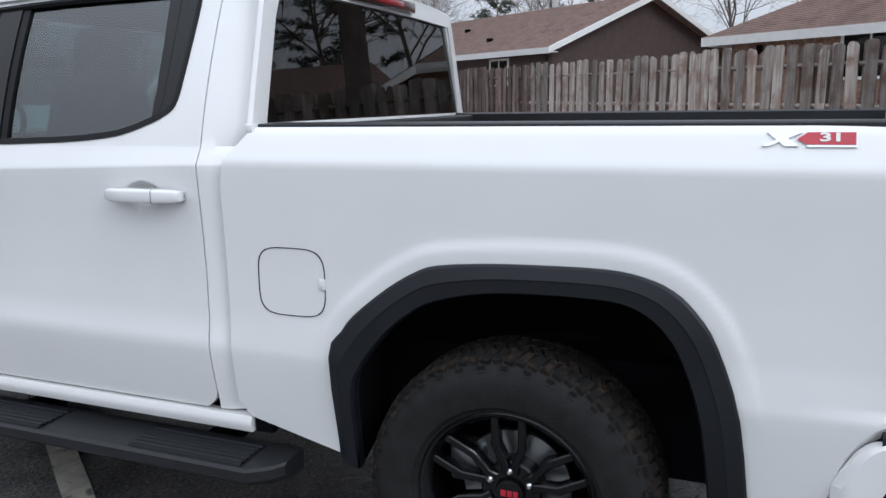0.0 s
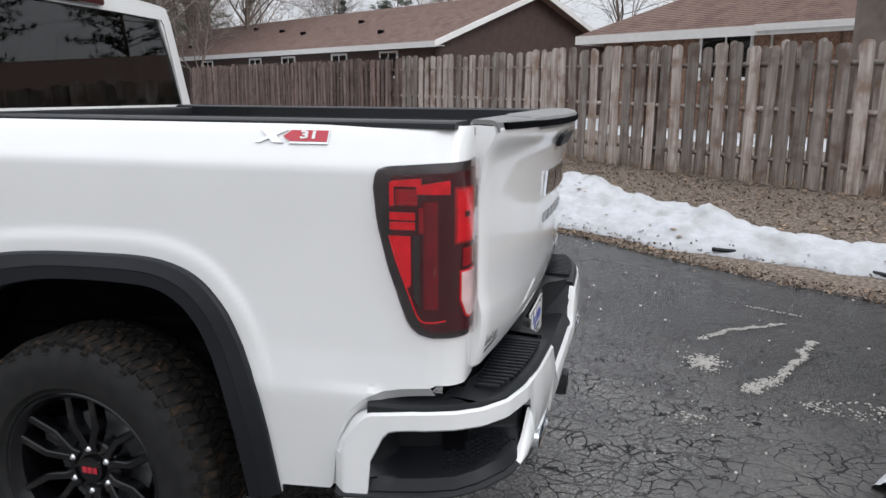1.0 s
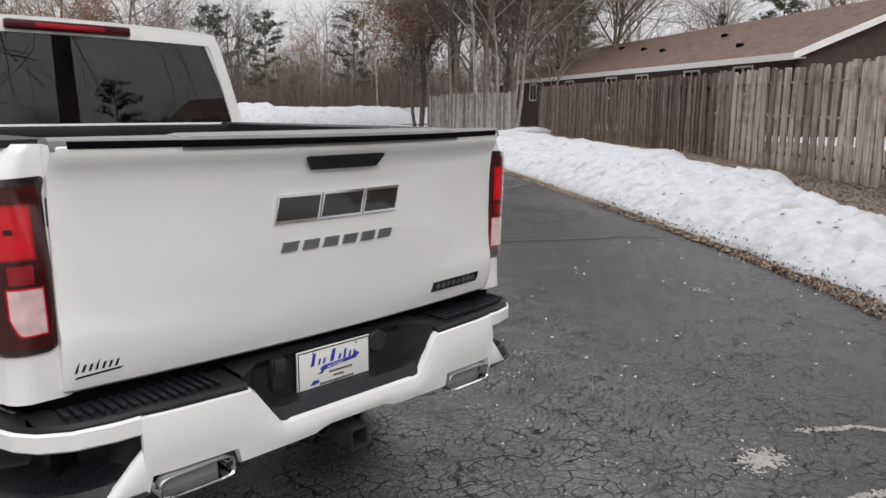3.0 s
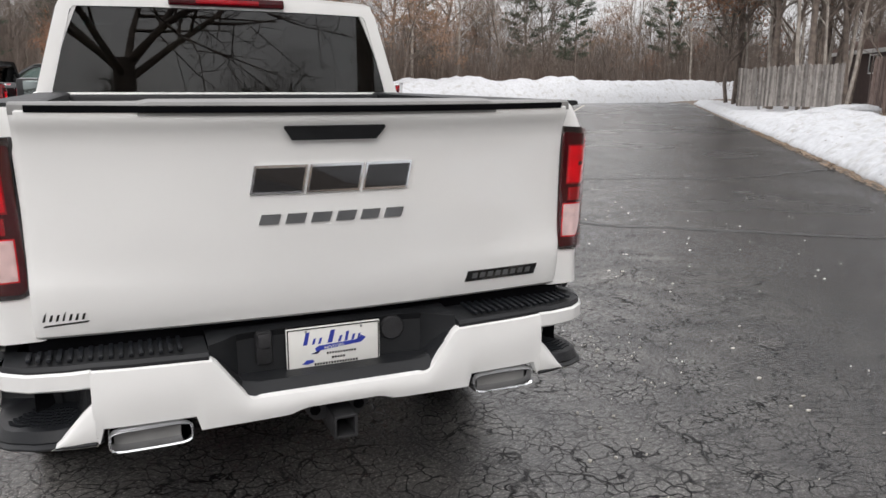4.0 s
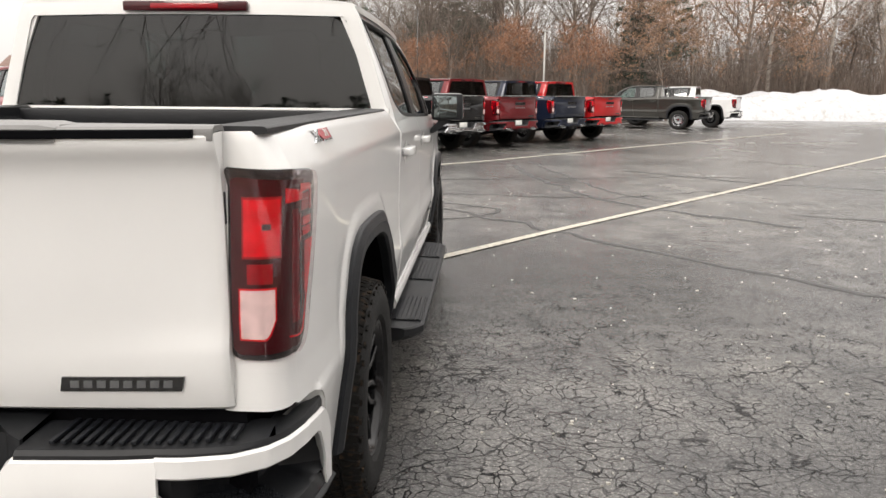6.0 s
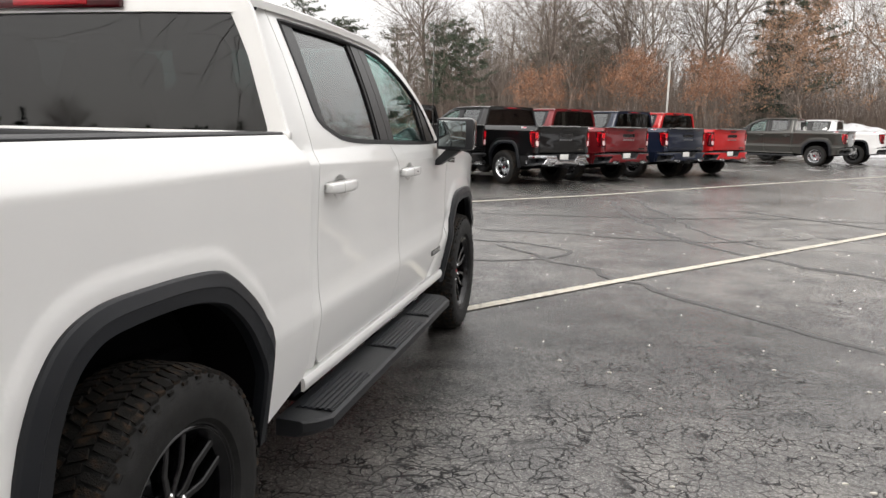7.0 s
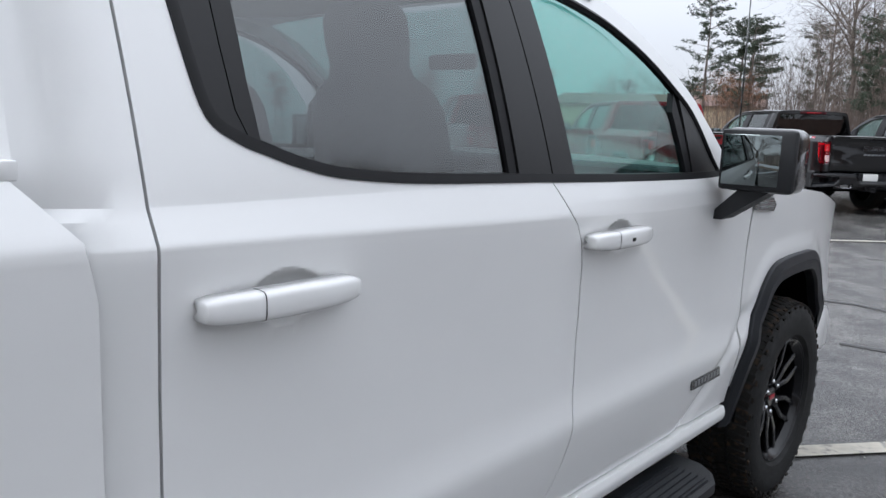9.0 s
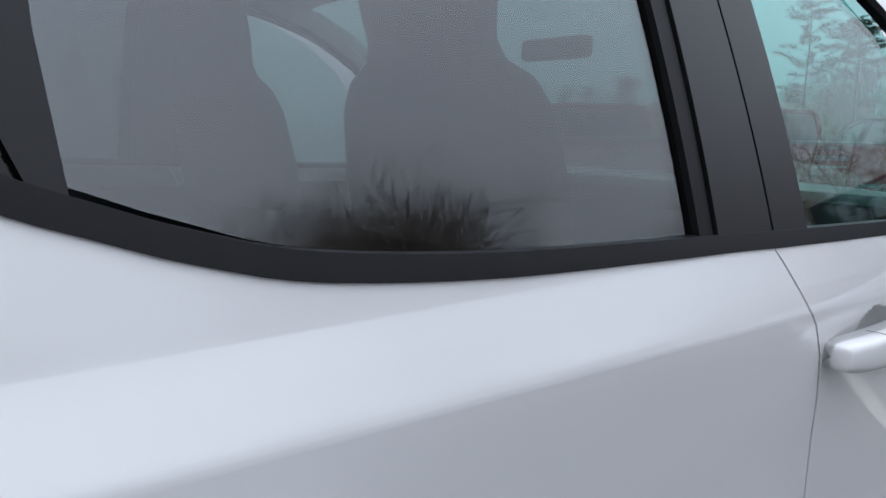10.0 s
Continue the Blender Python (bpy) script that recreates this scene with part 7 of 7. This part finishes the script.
def hip_house():
    ob = thing("house", "low house with tan brick walls and a brown hip roof", "house")
    c0, al, de = Vector((20.9, 1.84, 0)), Vector((-0.552, -0.834, 0)), Vector((0.834, -0.552, 0))
    L, W, ez, rz, base = 7.95, 13.0, 3.22, 5.23, 0.3
    up = Vector((0, 0, 1))
    P = lambda u, w, z: c0 + al * u + de * w + up * z
    i, h = 0.6, L / 2
    for a, b, d in (((i, i), (L - i, i), de), ((i, i), (i, W - i), al), ((L - i, i), (L - i, W - i), -al), ((i, W - i), (L - i, W - i), -de)):
        slab([P(*a, base), P(*b, base), P(*b, ez), P(*a, ez)], d * 0.2, BRICK, "wall", ob)
    faces = [((0, 0), (L, 0), (h, h), (h, h)), ((0, W), (L, W), (h, W - h), (h, W - h)), ((0, 0), (0, W), (h, W - h), (h, h)), ((L, 0), (L, W), (h, W - h), (h, h))]
    for a, b, c, d in faces:
        pa, pb, pc, pd = P(*a, ez), P(*b, ez), P(*c, rz), P(*d, rz)
        bm = bmesh.new()
        if c == d:
            bm.faces.new([bm.verts.new(p) for p in (pa, pb, pc)])
        else:
            quad(bm, pa, pb, pc, pd)
        part("roof", thicken(bm, -up * 0.12), SHINGLE, ob)
        shingles(ob, pa + up * 0.004, pb + up * 0.004, pc + up * 0.004, pd + up * 0.004, SHINGLE, 34)
        e = (pb - pa).normalized()
        o = e.cross(up) * 0.02
        slab([pa + o - up * 0.22, pb + o - up * 0.22, pb + o + up * 0.02, pa + o + up * 0.02], -o * 1.6, FASCIA, "fascia", ob)
    slab([P(0, 0, ez - 0.17), P(L, 0, ez - 0.17), P(L, i, ez - 0.17), P(0, i, ez - 0.17)], up * 0.02, FASCIA, "soffit", ob)
    for u in (4.5,):
        house_window(ob, P(u, i, 2.56), al, -de, 1.5, 1.25)
    # brick courses near the eaves
    bm = bmesh.new()
    rb = random.Random(8)
    for r in range(34):
        z = base + 0.25 + r * 0.078
        for k in range(84):
            u = i + 0.03 + k * 0.212 + (0.106 if r % 2 else 0)
            if any(abs(u - c) < 0.9 and 1.85 < z < 3.25 for c in (4.5,)) or u > L - i - 0.2:
                continue
            a, b = P(u, i - 0.008, z), P(u + 0.2, i - 0.008, z)
            quad(bm, a, b, b + up * 0.066, a + up * 0.066)
    part("bricks", bm, BRICK, ob, "tan and brown bricks")
    # gutter along the end of the eave, with its downpipe and a wall lamp
    slab([P(5.6, -0.03, ez - 0.13), P(L + 0.05, -0.03, ez - 0.13), P(L + 0.05, -0.03, ez + 0.03), P(5.6, -0.03, ez + 0.03)], -de * 0.11, FASCIA, "gutter", ob, "white eave gutter")
    part("downpipe", tube(bmesh.new(), [tuple(P(5.75, i - 0.08, z)) for z in (0.4, 3.05)], [0.035, 0.035], 8), FASCIA, ob)
    c = P(1.55, i - 0.12, 2.86)
    part("wall_lamp", boxed(c.x - 0.09, c.x + 0.09, c.y - 0.09, c.y + 0.09, c.z - 0.14, c.z + 0.10, 0.03), UNDERBODY, ob, "black wall lamp")
    return ob


def yard_house():
    ob = thing("house", "low brown house farther along beyond the fence", "house", at=(22, -19, 0))
    part("wall", boxed(-9, 9, -4.5, 4.5, 0, 2.9, 0.02), SIDING, ob)
    part("roof", prism(bmesh.new(), [(-5.1, 2.85), (5.1, 2.85), (0, 4.75)], 19, lambda u, v, w: (w - 9.5, u, v)), SHINGLE, ob, recalc=True)
    ob.rotation_euler = (0, 0, radians(48))


gable_house()
hip_house()
yard_house()


# ---- parked trucks: the same model in other paints, their tailgates shut ----
def car_paint(name, c, metal=0.0):
    return material(name, c, rough=0.3, coat=1.0, metal=metal, var=0.06, var_scale=2, spec=0.15)


HEAD = radians(50)
CHROME_BUMPER = {"bumper_cover", "bumper_corner_frame", "bumper_low_wing"}


def park(corner, paint, label, chrome=False, head=HEAD, rim=None):
    r = Vector((math.cos(head), math.sin(head)))
    p = Vector(corner) - r * 0.97
    ob = copy_thing(white_truck, Matrix.Translation((p.x, p.y, 0)) @ Matrix.Rotation(head, 4, "Z"))
    tagged(ob, label, "pickup truck", "parked pickups")
    for o in list(ob.children_recursive):
        kind = o.name.split(".")[0]
        if kind in ("decal_stroke", "small_bar", "script_bar", "swoosh", "mark", "word", "badge_bar", "badge_digits", "moulded_mark", "plate_border", "plate_bolt", "handle_gap", "seat_rail", "step_tread", "pad_ribs", "chain_hole"):
            bpy.data.objects.remove(o)
            continue
        if o.type != "MESH":
            continue
        if o.parent and o.parent.name.split(".")[0] == "tailgate" or kind == "tailgate":
            if kind == "tailgate":
                o.matrix_basis = gate_turn(-GATE_OPEN)
                tagged(o, "closed tailgate with a dark emblem")
        if o.data.materials and o.data.materials[0] == PAINT_WHITE:
            slot = o.material_slots[0]
            slot.link = "OBJECT"
            slot.material = CHROME if chrome and kind in CHROME_BUMPER else paint
        if kind in ("bumper_cover",):
            tagged(o, "chromed rear bumper half" if chrome else "painted rear bumper half")
        if kind == "emblem_edge":
            slot = o.material_slots[0]
            slot.link = "OBJECT"
            slot.material = STEEL
        if rim and kind == "rim":
            slot = o.material_slots[0]
            slot.link = "OBJECT"
            slot.material = rim
    return ob


BLACK = car_paint("black_paint", (0.003, 0.003, 0.0035))
MAROON = car_paint("maroon_paint", (0.16, 0.010, 0.014), 0.3)
NAVY = car_paint("navy_paint", (0.010, 0.016, 0.035), 0.3)
RED = car_paint("red_paint", (0.45, 0.012, 0.014))
DARK_GREY = car_paint("dark_grey_paint", (0.040, 0.040, 0.036), 0.4)
CHERRY = car_paint("cherry_paint", (0.30, 0.016, 0.022), 0.3)
WHITE2 = car_paint("plain_white_paint", (0.72, 0.72, 0.72))

park((-1.15, 18.5), BLACK, "black crew-cab pickup parked facing the woods")
park((1.37, 19.55), BLACK, "black pickup with chrome bumper and bright rims", chrome=True, rim=CHROME)
park((2.92, 21.6), MAROON, "dark maroon pickup parked in the row")
park((4.66, 23.95), NAVY, "dark navy pickup parked in the row")
park((6.12, 25.65), RED, "bright red pickup parked in the row")
park((12.0, 35.5), DARK_GREY, "dark grey pickup with bright rims in the far row", rim=CHROME, head=radians(66))
park((14.3, 38.5), WHITE2, "white vehicle parked behind a grey pickup", head=radians(66))
park((-2.34, 13.86), CHERRY, "cherry red pickup parked beside black pickups")
park((-3.94, 11.46), CHERRY, "cherry red pickup parked at the row's end")


def far_building():
    ob = thing("shed", "long low tan building far across the open land", "building", at=(-40, 84, 0))
    tan = material("tan_wall", (0.42, 0.33, 0.22), rough=0.85, var=0.08, var_scale=0.6)
    part("wall", boxed(-11, 11, -4, 4, 0, 3.9, 0.02), tan, ob)
    part("roof", prism(bmesh.new(), [(-4.6, 3.9), (4.6, 3.9), (0, 5.2)], 23, lambda u, v, w: (w - 11.5, u, v)), SHINGLE, ob, recalc=True)
    ob.rotation_euler = (0, 0, radians(18))


far_building()

# lamp pole at the edge of the lot
pole = thing("lamp_pole", "grey lamp pole standing at the edge of the woods", "lamp pole", at=(4.4, 41.2, 0))
part("shaft", tube(bmesh.new(), [(0, 0, 0), (0, 0, 4.9)], [0.065, 0.045], 10), POLE_GREY, pole)
part("lamp_head", boxed(-0.16, 0.16, -0.09, 0.09, 4.86, 4.95, 0.03), POLE_GREY, pole)


# ---- trees ----
def branch(bm, p, d, length, rad, depth, rnd, tips, spread_a=0.6, sides=(6, 5, 4, 3, 3), segs=(5, 4, 3, 2, 2), kids=(9, 6, 4, 3, 0), droop=0.0):
    n = segs[depth]
    pts, radii, q, dd = [Vector(p)], [rad], Vector(p), Vector(d).normalized()
    for k in range(n):
        dd = (dd + Vector((rnd.gauss(0, 0.10 + 0.05 * depth), rnd.gauss(0, 0.10 + 0.05 * depth), rnd.gauss(0.03, 0.06) - droop))).normalized()
        q = q + dd * length / n
        pts.append(q.copy())
        radii.append(rad * (1 - 0.75 * (k + 1) / n) + 0.002)
    tube(bm, pts, radii, sides[depth], cap=False)
    tips.append((pts[-1], dd))
    if depth >= len(kids) - 1 or kids[depth] == 0:
        return
    for k in range(kids[depth]):
        lo = 0.35 if depth == 0 else 0.2
        t = lo + (1 - lo) * (k + rnd.random()) / kids[depth]
        i = min(int(t * n), n - 1)
        pos = pts[i].lerp(pts[i + 1], t * n - i)
        axis = (pts[i + 1] - pts[i]).normalized()
        side = axis.cross(Vector((rnd.gauss(0, 1), rnd.gauss(0, 1), rnd.gauss(0, 1)))).normalized()
        a = spread_a + rnd.random() * 0.5
        nd = axis * math.cos(a) + side * math.sin(a)
        branch(bm, pos, nd, length * (0.62 - 0.30 * t * (depth == 0)) * (0.7 + 0.5 * rnd.random()), radii[i] * 0.55, depth + 1, rnd, tips, spread_a, sides, segs, kids, droop)


def leaf_cloud(tips, rnd, per, size, reach):
    bm = bmesh.new()
    for p, d in tips:
        for k in range(per):
            c = p + Vector((rnd.gauss(0, reach), rnd.gauss(0, reach), rnd.gauss(0, reach)))
            u = Vector((rnd.gauss(0, 1), rnd.gauss(0, 1), rnd.gauss(0, 1))).normalized()
            w = u.cross(Vector((rnd.gauss(0, 1), rnd.gauss(0, 1), rnd.gauss(0, 1)))).normalized()
            s = size * (0.6 + 0.8 * rnd.random())
            bm.faces.new([bm.verts.new(c + u * s), bm.verts.new(c + w * s * 0.55), bm.verts.new(c - u * s), bm.verts.new(c - w * s * 0.55)])
    return bm


def tree(seed, height, rad, kind, label, far=(0, 0, -60)):
    rnd = random.Random(seed)
    ob = thing("tree", label, "tree", "trees of the woods", at=far)
    bm, tips = bmesh.new(), []
    if kind == "pine" or kind == "spruce":
        pts = [(rnd.gauss(0, 0.03), rnd.gauss(0, 0.03), height * k / 8) for k in range(9)]
        tube(bm, pts, [rad * (1 - 0.9 * k / 8) + 0.01 for k in range(9)], 7)
        crown = bmesh.new()
        z = height * (0.34 if kind == "pine" else 0.08)
        while z < height:
            t = (z - height * 0.1) / (height * 0.9)
            if kind == "spruce":
                reach, count, rise = height * 0.17 * (1 - t) ** 0.8 + 0.25, rnd.randint(4, 6), -0.12
            else:
                reach, count, rise = height * (0.07 + 0.13 * math.sin(math.pi * min(max((t - 0.12) / 0.92, 0), 1)) ** 0.7), rnd.randint(2, 4), 0.30
            for k in range(count):
                a = rnd.random() * 6.28
                d = Vector((math.cos(a), math.sin(a), rise + rnd.gauss(0, 0.12)))
                end = Vector((0, 0, z)) + d * reach * (0.45 + 0.85 * rnd.random())
                tube(bm, [(0, 0, z), tuple(end)], [0.03, 0.008], 3, cap=False)
                m = max(6, int(reach * 9))
                for j in range(m):
                    f = (0.25 if kind == "spruce" else 0.45) + 0.6 * (j + rnd.random()) / m
                    c = Vector((0, 0, z)).lerp(end, f) + Vector((rnd.gauss(0, 0.16), rnd.gauss(0, 0.16), rnd.gauss(0, 0.10)))
                    for q in range(9):
                        u = Vector((rnd.gauss(0, 1), rnd.gauss(0, 1), rnd.gauss(0.35, 0.6))).normalized()
                        w = u.cross(Vector((rnd.gauss(0, 1), rnd.gauss(0, 1), rnd.gauss(0, 1)))).normalized()
                        s = 0.15 + 0.20 * rnd.random()
                        crown.faces.new([crown.verts.new(c - w * 0.030), crown.verts.new(c + w * 0.030), crown.verts.new(c + u * s)])
            z += height * (0.036 if kind == "spruce" else 0.030) * (0.5 + rnd.random())
        part("trunk", bm, BARK, ob, sharp=80)
        part("crown", crown, NEEDLE if kind == "pine" else NEEDLE_DARK, ob, "dark green needles", sharp=180)
        return ob
    if kind == "spreading":
        tube(bm, [(0, 0, 0), (0.06, 0, height * 0.12), (0.1, 0, height * 0.34)], [rad, rad * 0.75, rad * 0.66], 9, cap=False)
        for k in range(7):
            a = 6.28 * k / 7 + rnd.random() * 0.6
            branch(bm, (0.1, 0, height * (0.28 + 0.05 * rnd.random())), (math.cos(a) * 0.85, math.sin(a) * 0.85, 0.35 + 0.4 * rnd.random()), height * 0.62, rad * 0.26, 1, rnd, tips, 0.5, kids=(9, 9, 6, 4, 0))
    else:
        lean = 0.05
        kids = {"bare": (13, 7, 4, 3, 0), "thin": (12, 5, 4, 0), "oak": (12, 6, 3, 0)}[kind]
        branch(bm, (0, 0, -0.1), (rnd.gauss(0, lean), rnd.gauss(0, lean), 1), height, rad, 0, rnd, tips, 0.55 if kind != "thin" else 0.4, kids=kids)
    part("trunk", bm, BARK_PALE if kind == "thin" else BARK, ob, "bare trunk with limbs and twigs" if kind != "oak" else "", sharp=80)
    if kind == "oak":
        part("crown", leaf_cloud(tips, rnd, 24, 0.066, 0.26), OAK_LEAF if seed % 2 else BEECH_LEAF, ob, "rust-brown dry leaves", sharp=180)
    return ob


KINDS = [tree(11, 14, 0.20, "bare", "tall bare tree with grey-brown bark"), tree(12, 12, 0.15, "bare", "bare many-branched tree at the wood's edge"), tree(13, 13, 0.10, "thin", "slender bare tree with pale bark"), tree(14, 11, 0.08, "thin", "slender bare tree with pale bark"),
         tree(15, 14, 0.20, "pine", "tall dark green pine with a bare lower trunk"), tree(16, 12, 0.16, "pine", "green pine with a bare lower trunk"), tree(17, 13, 0.18, "spruce", "dense dark green spruce with drooping boughs"), tree(19, 6.5, 0.11, "oak", "young oak with dry orange-brown leaves"), tree(20, 9, 0.14, "oak", "young oak keeping its pale dry leaves"), tree(18, 15, 0.16, "thin", "tall slender bare tree with pale bark"),
         tree(31, 11, 0.42, "spreading", "large spreading bare tree with heavy limbs")]
BARE1, BARE2, THIN1, THIN2, PINE1, PINE2, SPRUCE, OAK1, OAK2, THIN3, SPREAD = KINDS
used = set()


def plant(kind, x, y, scale=1.0, turn=None, z=-0.04):
    turn = rnd.random() * 6.28 if turn is None else turn
    m = Matrix.Translation((x, y, z)) @ Matrix.Rotation(turn, 4, "Z")
    if kind not in used:
        used.add(kind)
        kind.matrix_basis = m
        ob = kind
    else:
        ob = copy_thing(kind, m)
    ob.scale = (scale, scale, scale * (0.9 + 0.2 * rnd.random()))
    return ob


rnd = random.Random(77)
# the woods: a belt from the far left round to behind the houses
BELT = [(-24, 55), (-14, 50), (-4, 47), (6, 48), (16, 57), (28, 60), (42, 58), (54, 50), (58, 40), (50, 33)]


def belt_spots(per_metre, depth, power):
    for a, b in zip(BELT, BELT[1:]):
        a, b = Vector(a), Vector(b)
        d = (b - a).normalized()
        q = Vector((-d.y, d.x))
        n = int((b - a).length * per_metre)
        for k in range(n):
            deep = rnd.random() ** power * depth
            yield a + (b - a) * (k + rnd.random()) / n + q * deep, deep


for p, deep in belt_spots(1.1, 24, 1.2):
    left = p.x < 16
    r = rnd.random()
    if left:
        kind = PINE1 if r < 0.22 else PINE2 if r < 0.40 else SPRUCE if r < 0.42 else THIN1 if r < 0.47 else THIN3 if r < 0.60 else BARE2 if r < 0.72 else BARE1 if r < 0.93 else OAK2 if r < 0.965 else OAK1
    else:
        kind = PINE1 if r < 0.09 else PINE2 if r < 0.12 else THIN1 if r < 0.26 else THIN3 if r < 0.42 else BARE1 if r < 0.66 else BARE2 if r < 0.84 else THIN2 if r < 0.91 else OAK2 if r < 0.95 else OAK1
    plant(kind, p.x, p.y, (0.70 + 0.40 * rnd.random()) * (0.72 if kind is OAK1 else 0.84 if left and kind in (PINE1, PINE2) else 1.0) * (0.78 if p.x < 1 else 1.0), z=0.1)
for kind, x, y, s in ((OAK1, -2.5, 43, 0.58), (OAK1, 2.6, 43.5, 0.62), (OAK2, 12.5, 47, 0.70), (OAK1, 7.2, 44, 0.62), (OAK2, 20.5, 55, 0.9), (BARE1, 29.8, 27, 0.95), (BARE1, 29.5, 24.5, 1.0), (BARE2, 33, 27, 0.95), (THIN1, 31.0, 28.5, 1.0), (BARE2, 27.9, 19.3, 0.52), (BARE1, 35, 32, 1.1), (BARE2, 36, 36, 1.0), (BARE1, 37, 37, 1.0), (THIN1, 40, 39, 1.0), (BARE2, 40, 40, 1.0),
                      (SPRUCE, 52, 22, 0.7), (PINE2, 50, 17, 0.85), (BARE2, 46, 12, 0.95), (PINE1, 47, 9, 0.85), (BARE1, 45, 6, 0.9), (BARE2, 42, 1, 0.9), (BARE1, 40, -6, 0.95), (BARE2, 36, -9, 0.9), (THIN2, 34, -3, 1.0), (PINE1, 42, -3, 0.8), (BARE2, 28, -14, 1.0),
                      (PINE1, 10.95, -3.7, 1.45), (PINE2, 8.6, -8.6, 1.35), (PINE1, 5.0, -11.5, 1.2), (PINE2, 30, -20, 1.0), (PINE1, 34, -15, 1.0), (PINE2, 27, -26, 1.0), (PINE1, 22, -28, 1.05), (PINE2, 38, -20, 1.0), (BARE2, 31, -11, 1.0), (SPREAD, -0.4, -15.5, 1.0)):
    plant(kind, x, y, s)
# tall bare trees crowding behind the stockade fence and the snow
for k in range(24):
    u = 37 + 15 * rnd.random()
    v = 3.2 + (3.5 if u < 41 else 12) * rnd.random() ** 1.2
    x, y = lot(u, v)
    plant(rnd.choice((BARE1, BARE1, BARE2, THIN1, THIN3, BARE2)), x, y, 0.85 + 0.35 * rnd.random())
plant(OAK1, 35.5, 36.0, 1.25)
# low woods far off across the open side, and behind
for k in range(24):
    x = -120 + k * 6.8 + rnd.random() * 2
    plant(rnd.choice((BARE2, BARE1, PINE2)), x if x < -40 else -40 - rnd.random() * 60, 70 + 40 * rnd.random() if x > -90 else 30 + rnd.random() * 60, 0.55 + 0.2 * rnd.random())
for k in range(13):
    plant(rnd.choice((BARE2, PINE2, SPRUCE, BARE1)), -85 - rnd.random() * 30, -40 + k * 6.4, 0.6 + 0.3 * rnd.random())
for k in range(84):
    plant(rnd.choice((PINE2, SPRUCE, SPRUCE, BARE1, PINE1)), -85 + k * 1.8, -88 - rnd.random() * 25, 0.5 + 0.3 * rnd.random())
for k in range(60):
    a, far_by = radians(184 + k * 1.7), 56 + 14 * rnd.random()
    plant(rnd.choice((PINE2, SPRUCE, PINE2, BARE1)), far_by * math.cos(a), far_by * math.sin(a), 0.40 + 0.22 * rnd.random())
# two evergreens and bare trees out on the open side
for kind, x, y, s in ((SPRUCE, 34, -52, 0.7), (BARE2, 38, -44, 0.7), (PINE2, 27, -60, 0.8)):
    plant(kind, x, y, s)


# saplings and brush that fill the woods
def shoots(name, label, per_metre, depth, power, setback, low, high, arms, mat, thick):
    points, faces = [], []
    for p, deep in belt_spots(per_metre, depth, power):
        h = low + (high - low) * rnd.random() ** 1.5
        base = Vector((p.x, p.y - setback, -0.02))
        tip = base + Vector((rnd.gauss(0, 0.13), rnd.gauss(0, 0.13), 1)) * h
        w = thick * (0.7 + 0.7 * rnd.random())
        ang = rnd.random() * 3.14
        o = Vector((math.cos(ang) * w, math.sin(ang) * w, 0))
        n = len(points)
        points += [base - o, base + o, tip]
        faces.append((n, n + 1, n + 2))
        for j in range(arms):
            c = base.lerp(tip, 0.2 + 0.75 * rnd.random())
            e = c + Vector((rnd.gauss(0, 0.38), rnd.gauss(0, 0.38), 0.3 + 0.45 * rnd.random())) * h * 0.33
            n = len(points)
            points += [c - o * 0.5, c + o * 0.5, e]
            faces.append((n, n + 1, n + 2))
    me = bpy.data.meshes.new(name)
    me.from_pydata(points, [], faces)
    me.materials.append(mat)
    tagged(new(name, me), label, "brush", kind="stuff")


shoots("brush", "dense brown leafless brush under the trees", 230, 26, 1.1, 2.5, 0.8, 6.0, 4, BRUSH, 0.014)
shoots("saplings", "crowded grey-brown saplings filling the woods", 70, 38, 0.9, -1.0, 3.0, 9.5, 13, TWIG, 0.026)
shoots("thicket", "far grey-brown thicket deep in the woods", 60, 34, 1.0, -22.0, 5.0, 10.0, 14, TWIG, 0.045)
# dry grass and shoots along the fence
bm = bmesh.new()
for k in range(2600):
    t = rnd.random()
    p = Vector((1.5, -9.4)).lerp(Vector((14.6, 5.27)), t) if k % 3 else Vector((14.66, 5.35)).lerp(Vector((24.3, 17.2)), t)
    p = p + EV * -abs(rnd.gauss(0.02, 0.16))
    h = 0.10 + 0.22 * rnd.random() ** 2
    z = 0.29 + 0.25 * t if k % 3 else 0.58
    a = rnd.random() * 6.28
    o = Vector((math.cos(a), math.sin(a), 0)) * 0.004
    c = Vector((p.x, p.y, z))
    bm.faces.new((bm.verts.new(c - o), bm.verts.new(c + o), bm.verts.new(c + Vector((rnd.gauss(0, 0.08), rnd.gauss(0, 0.08), h)))))
tagged(part("dry_grass", bm, leaf_mat, sharp=180), "dry straw-coloured grass at the foot of the fence", "grass", kind="stuff")
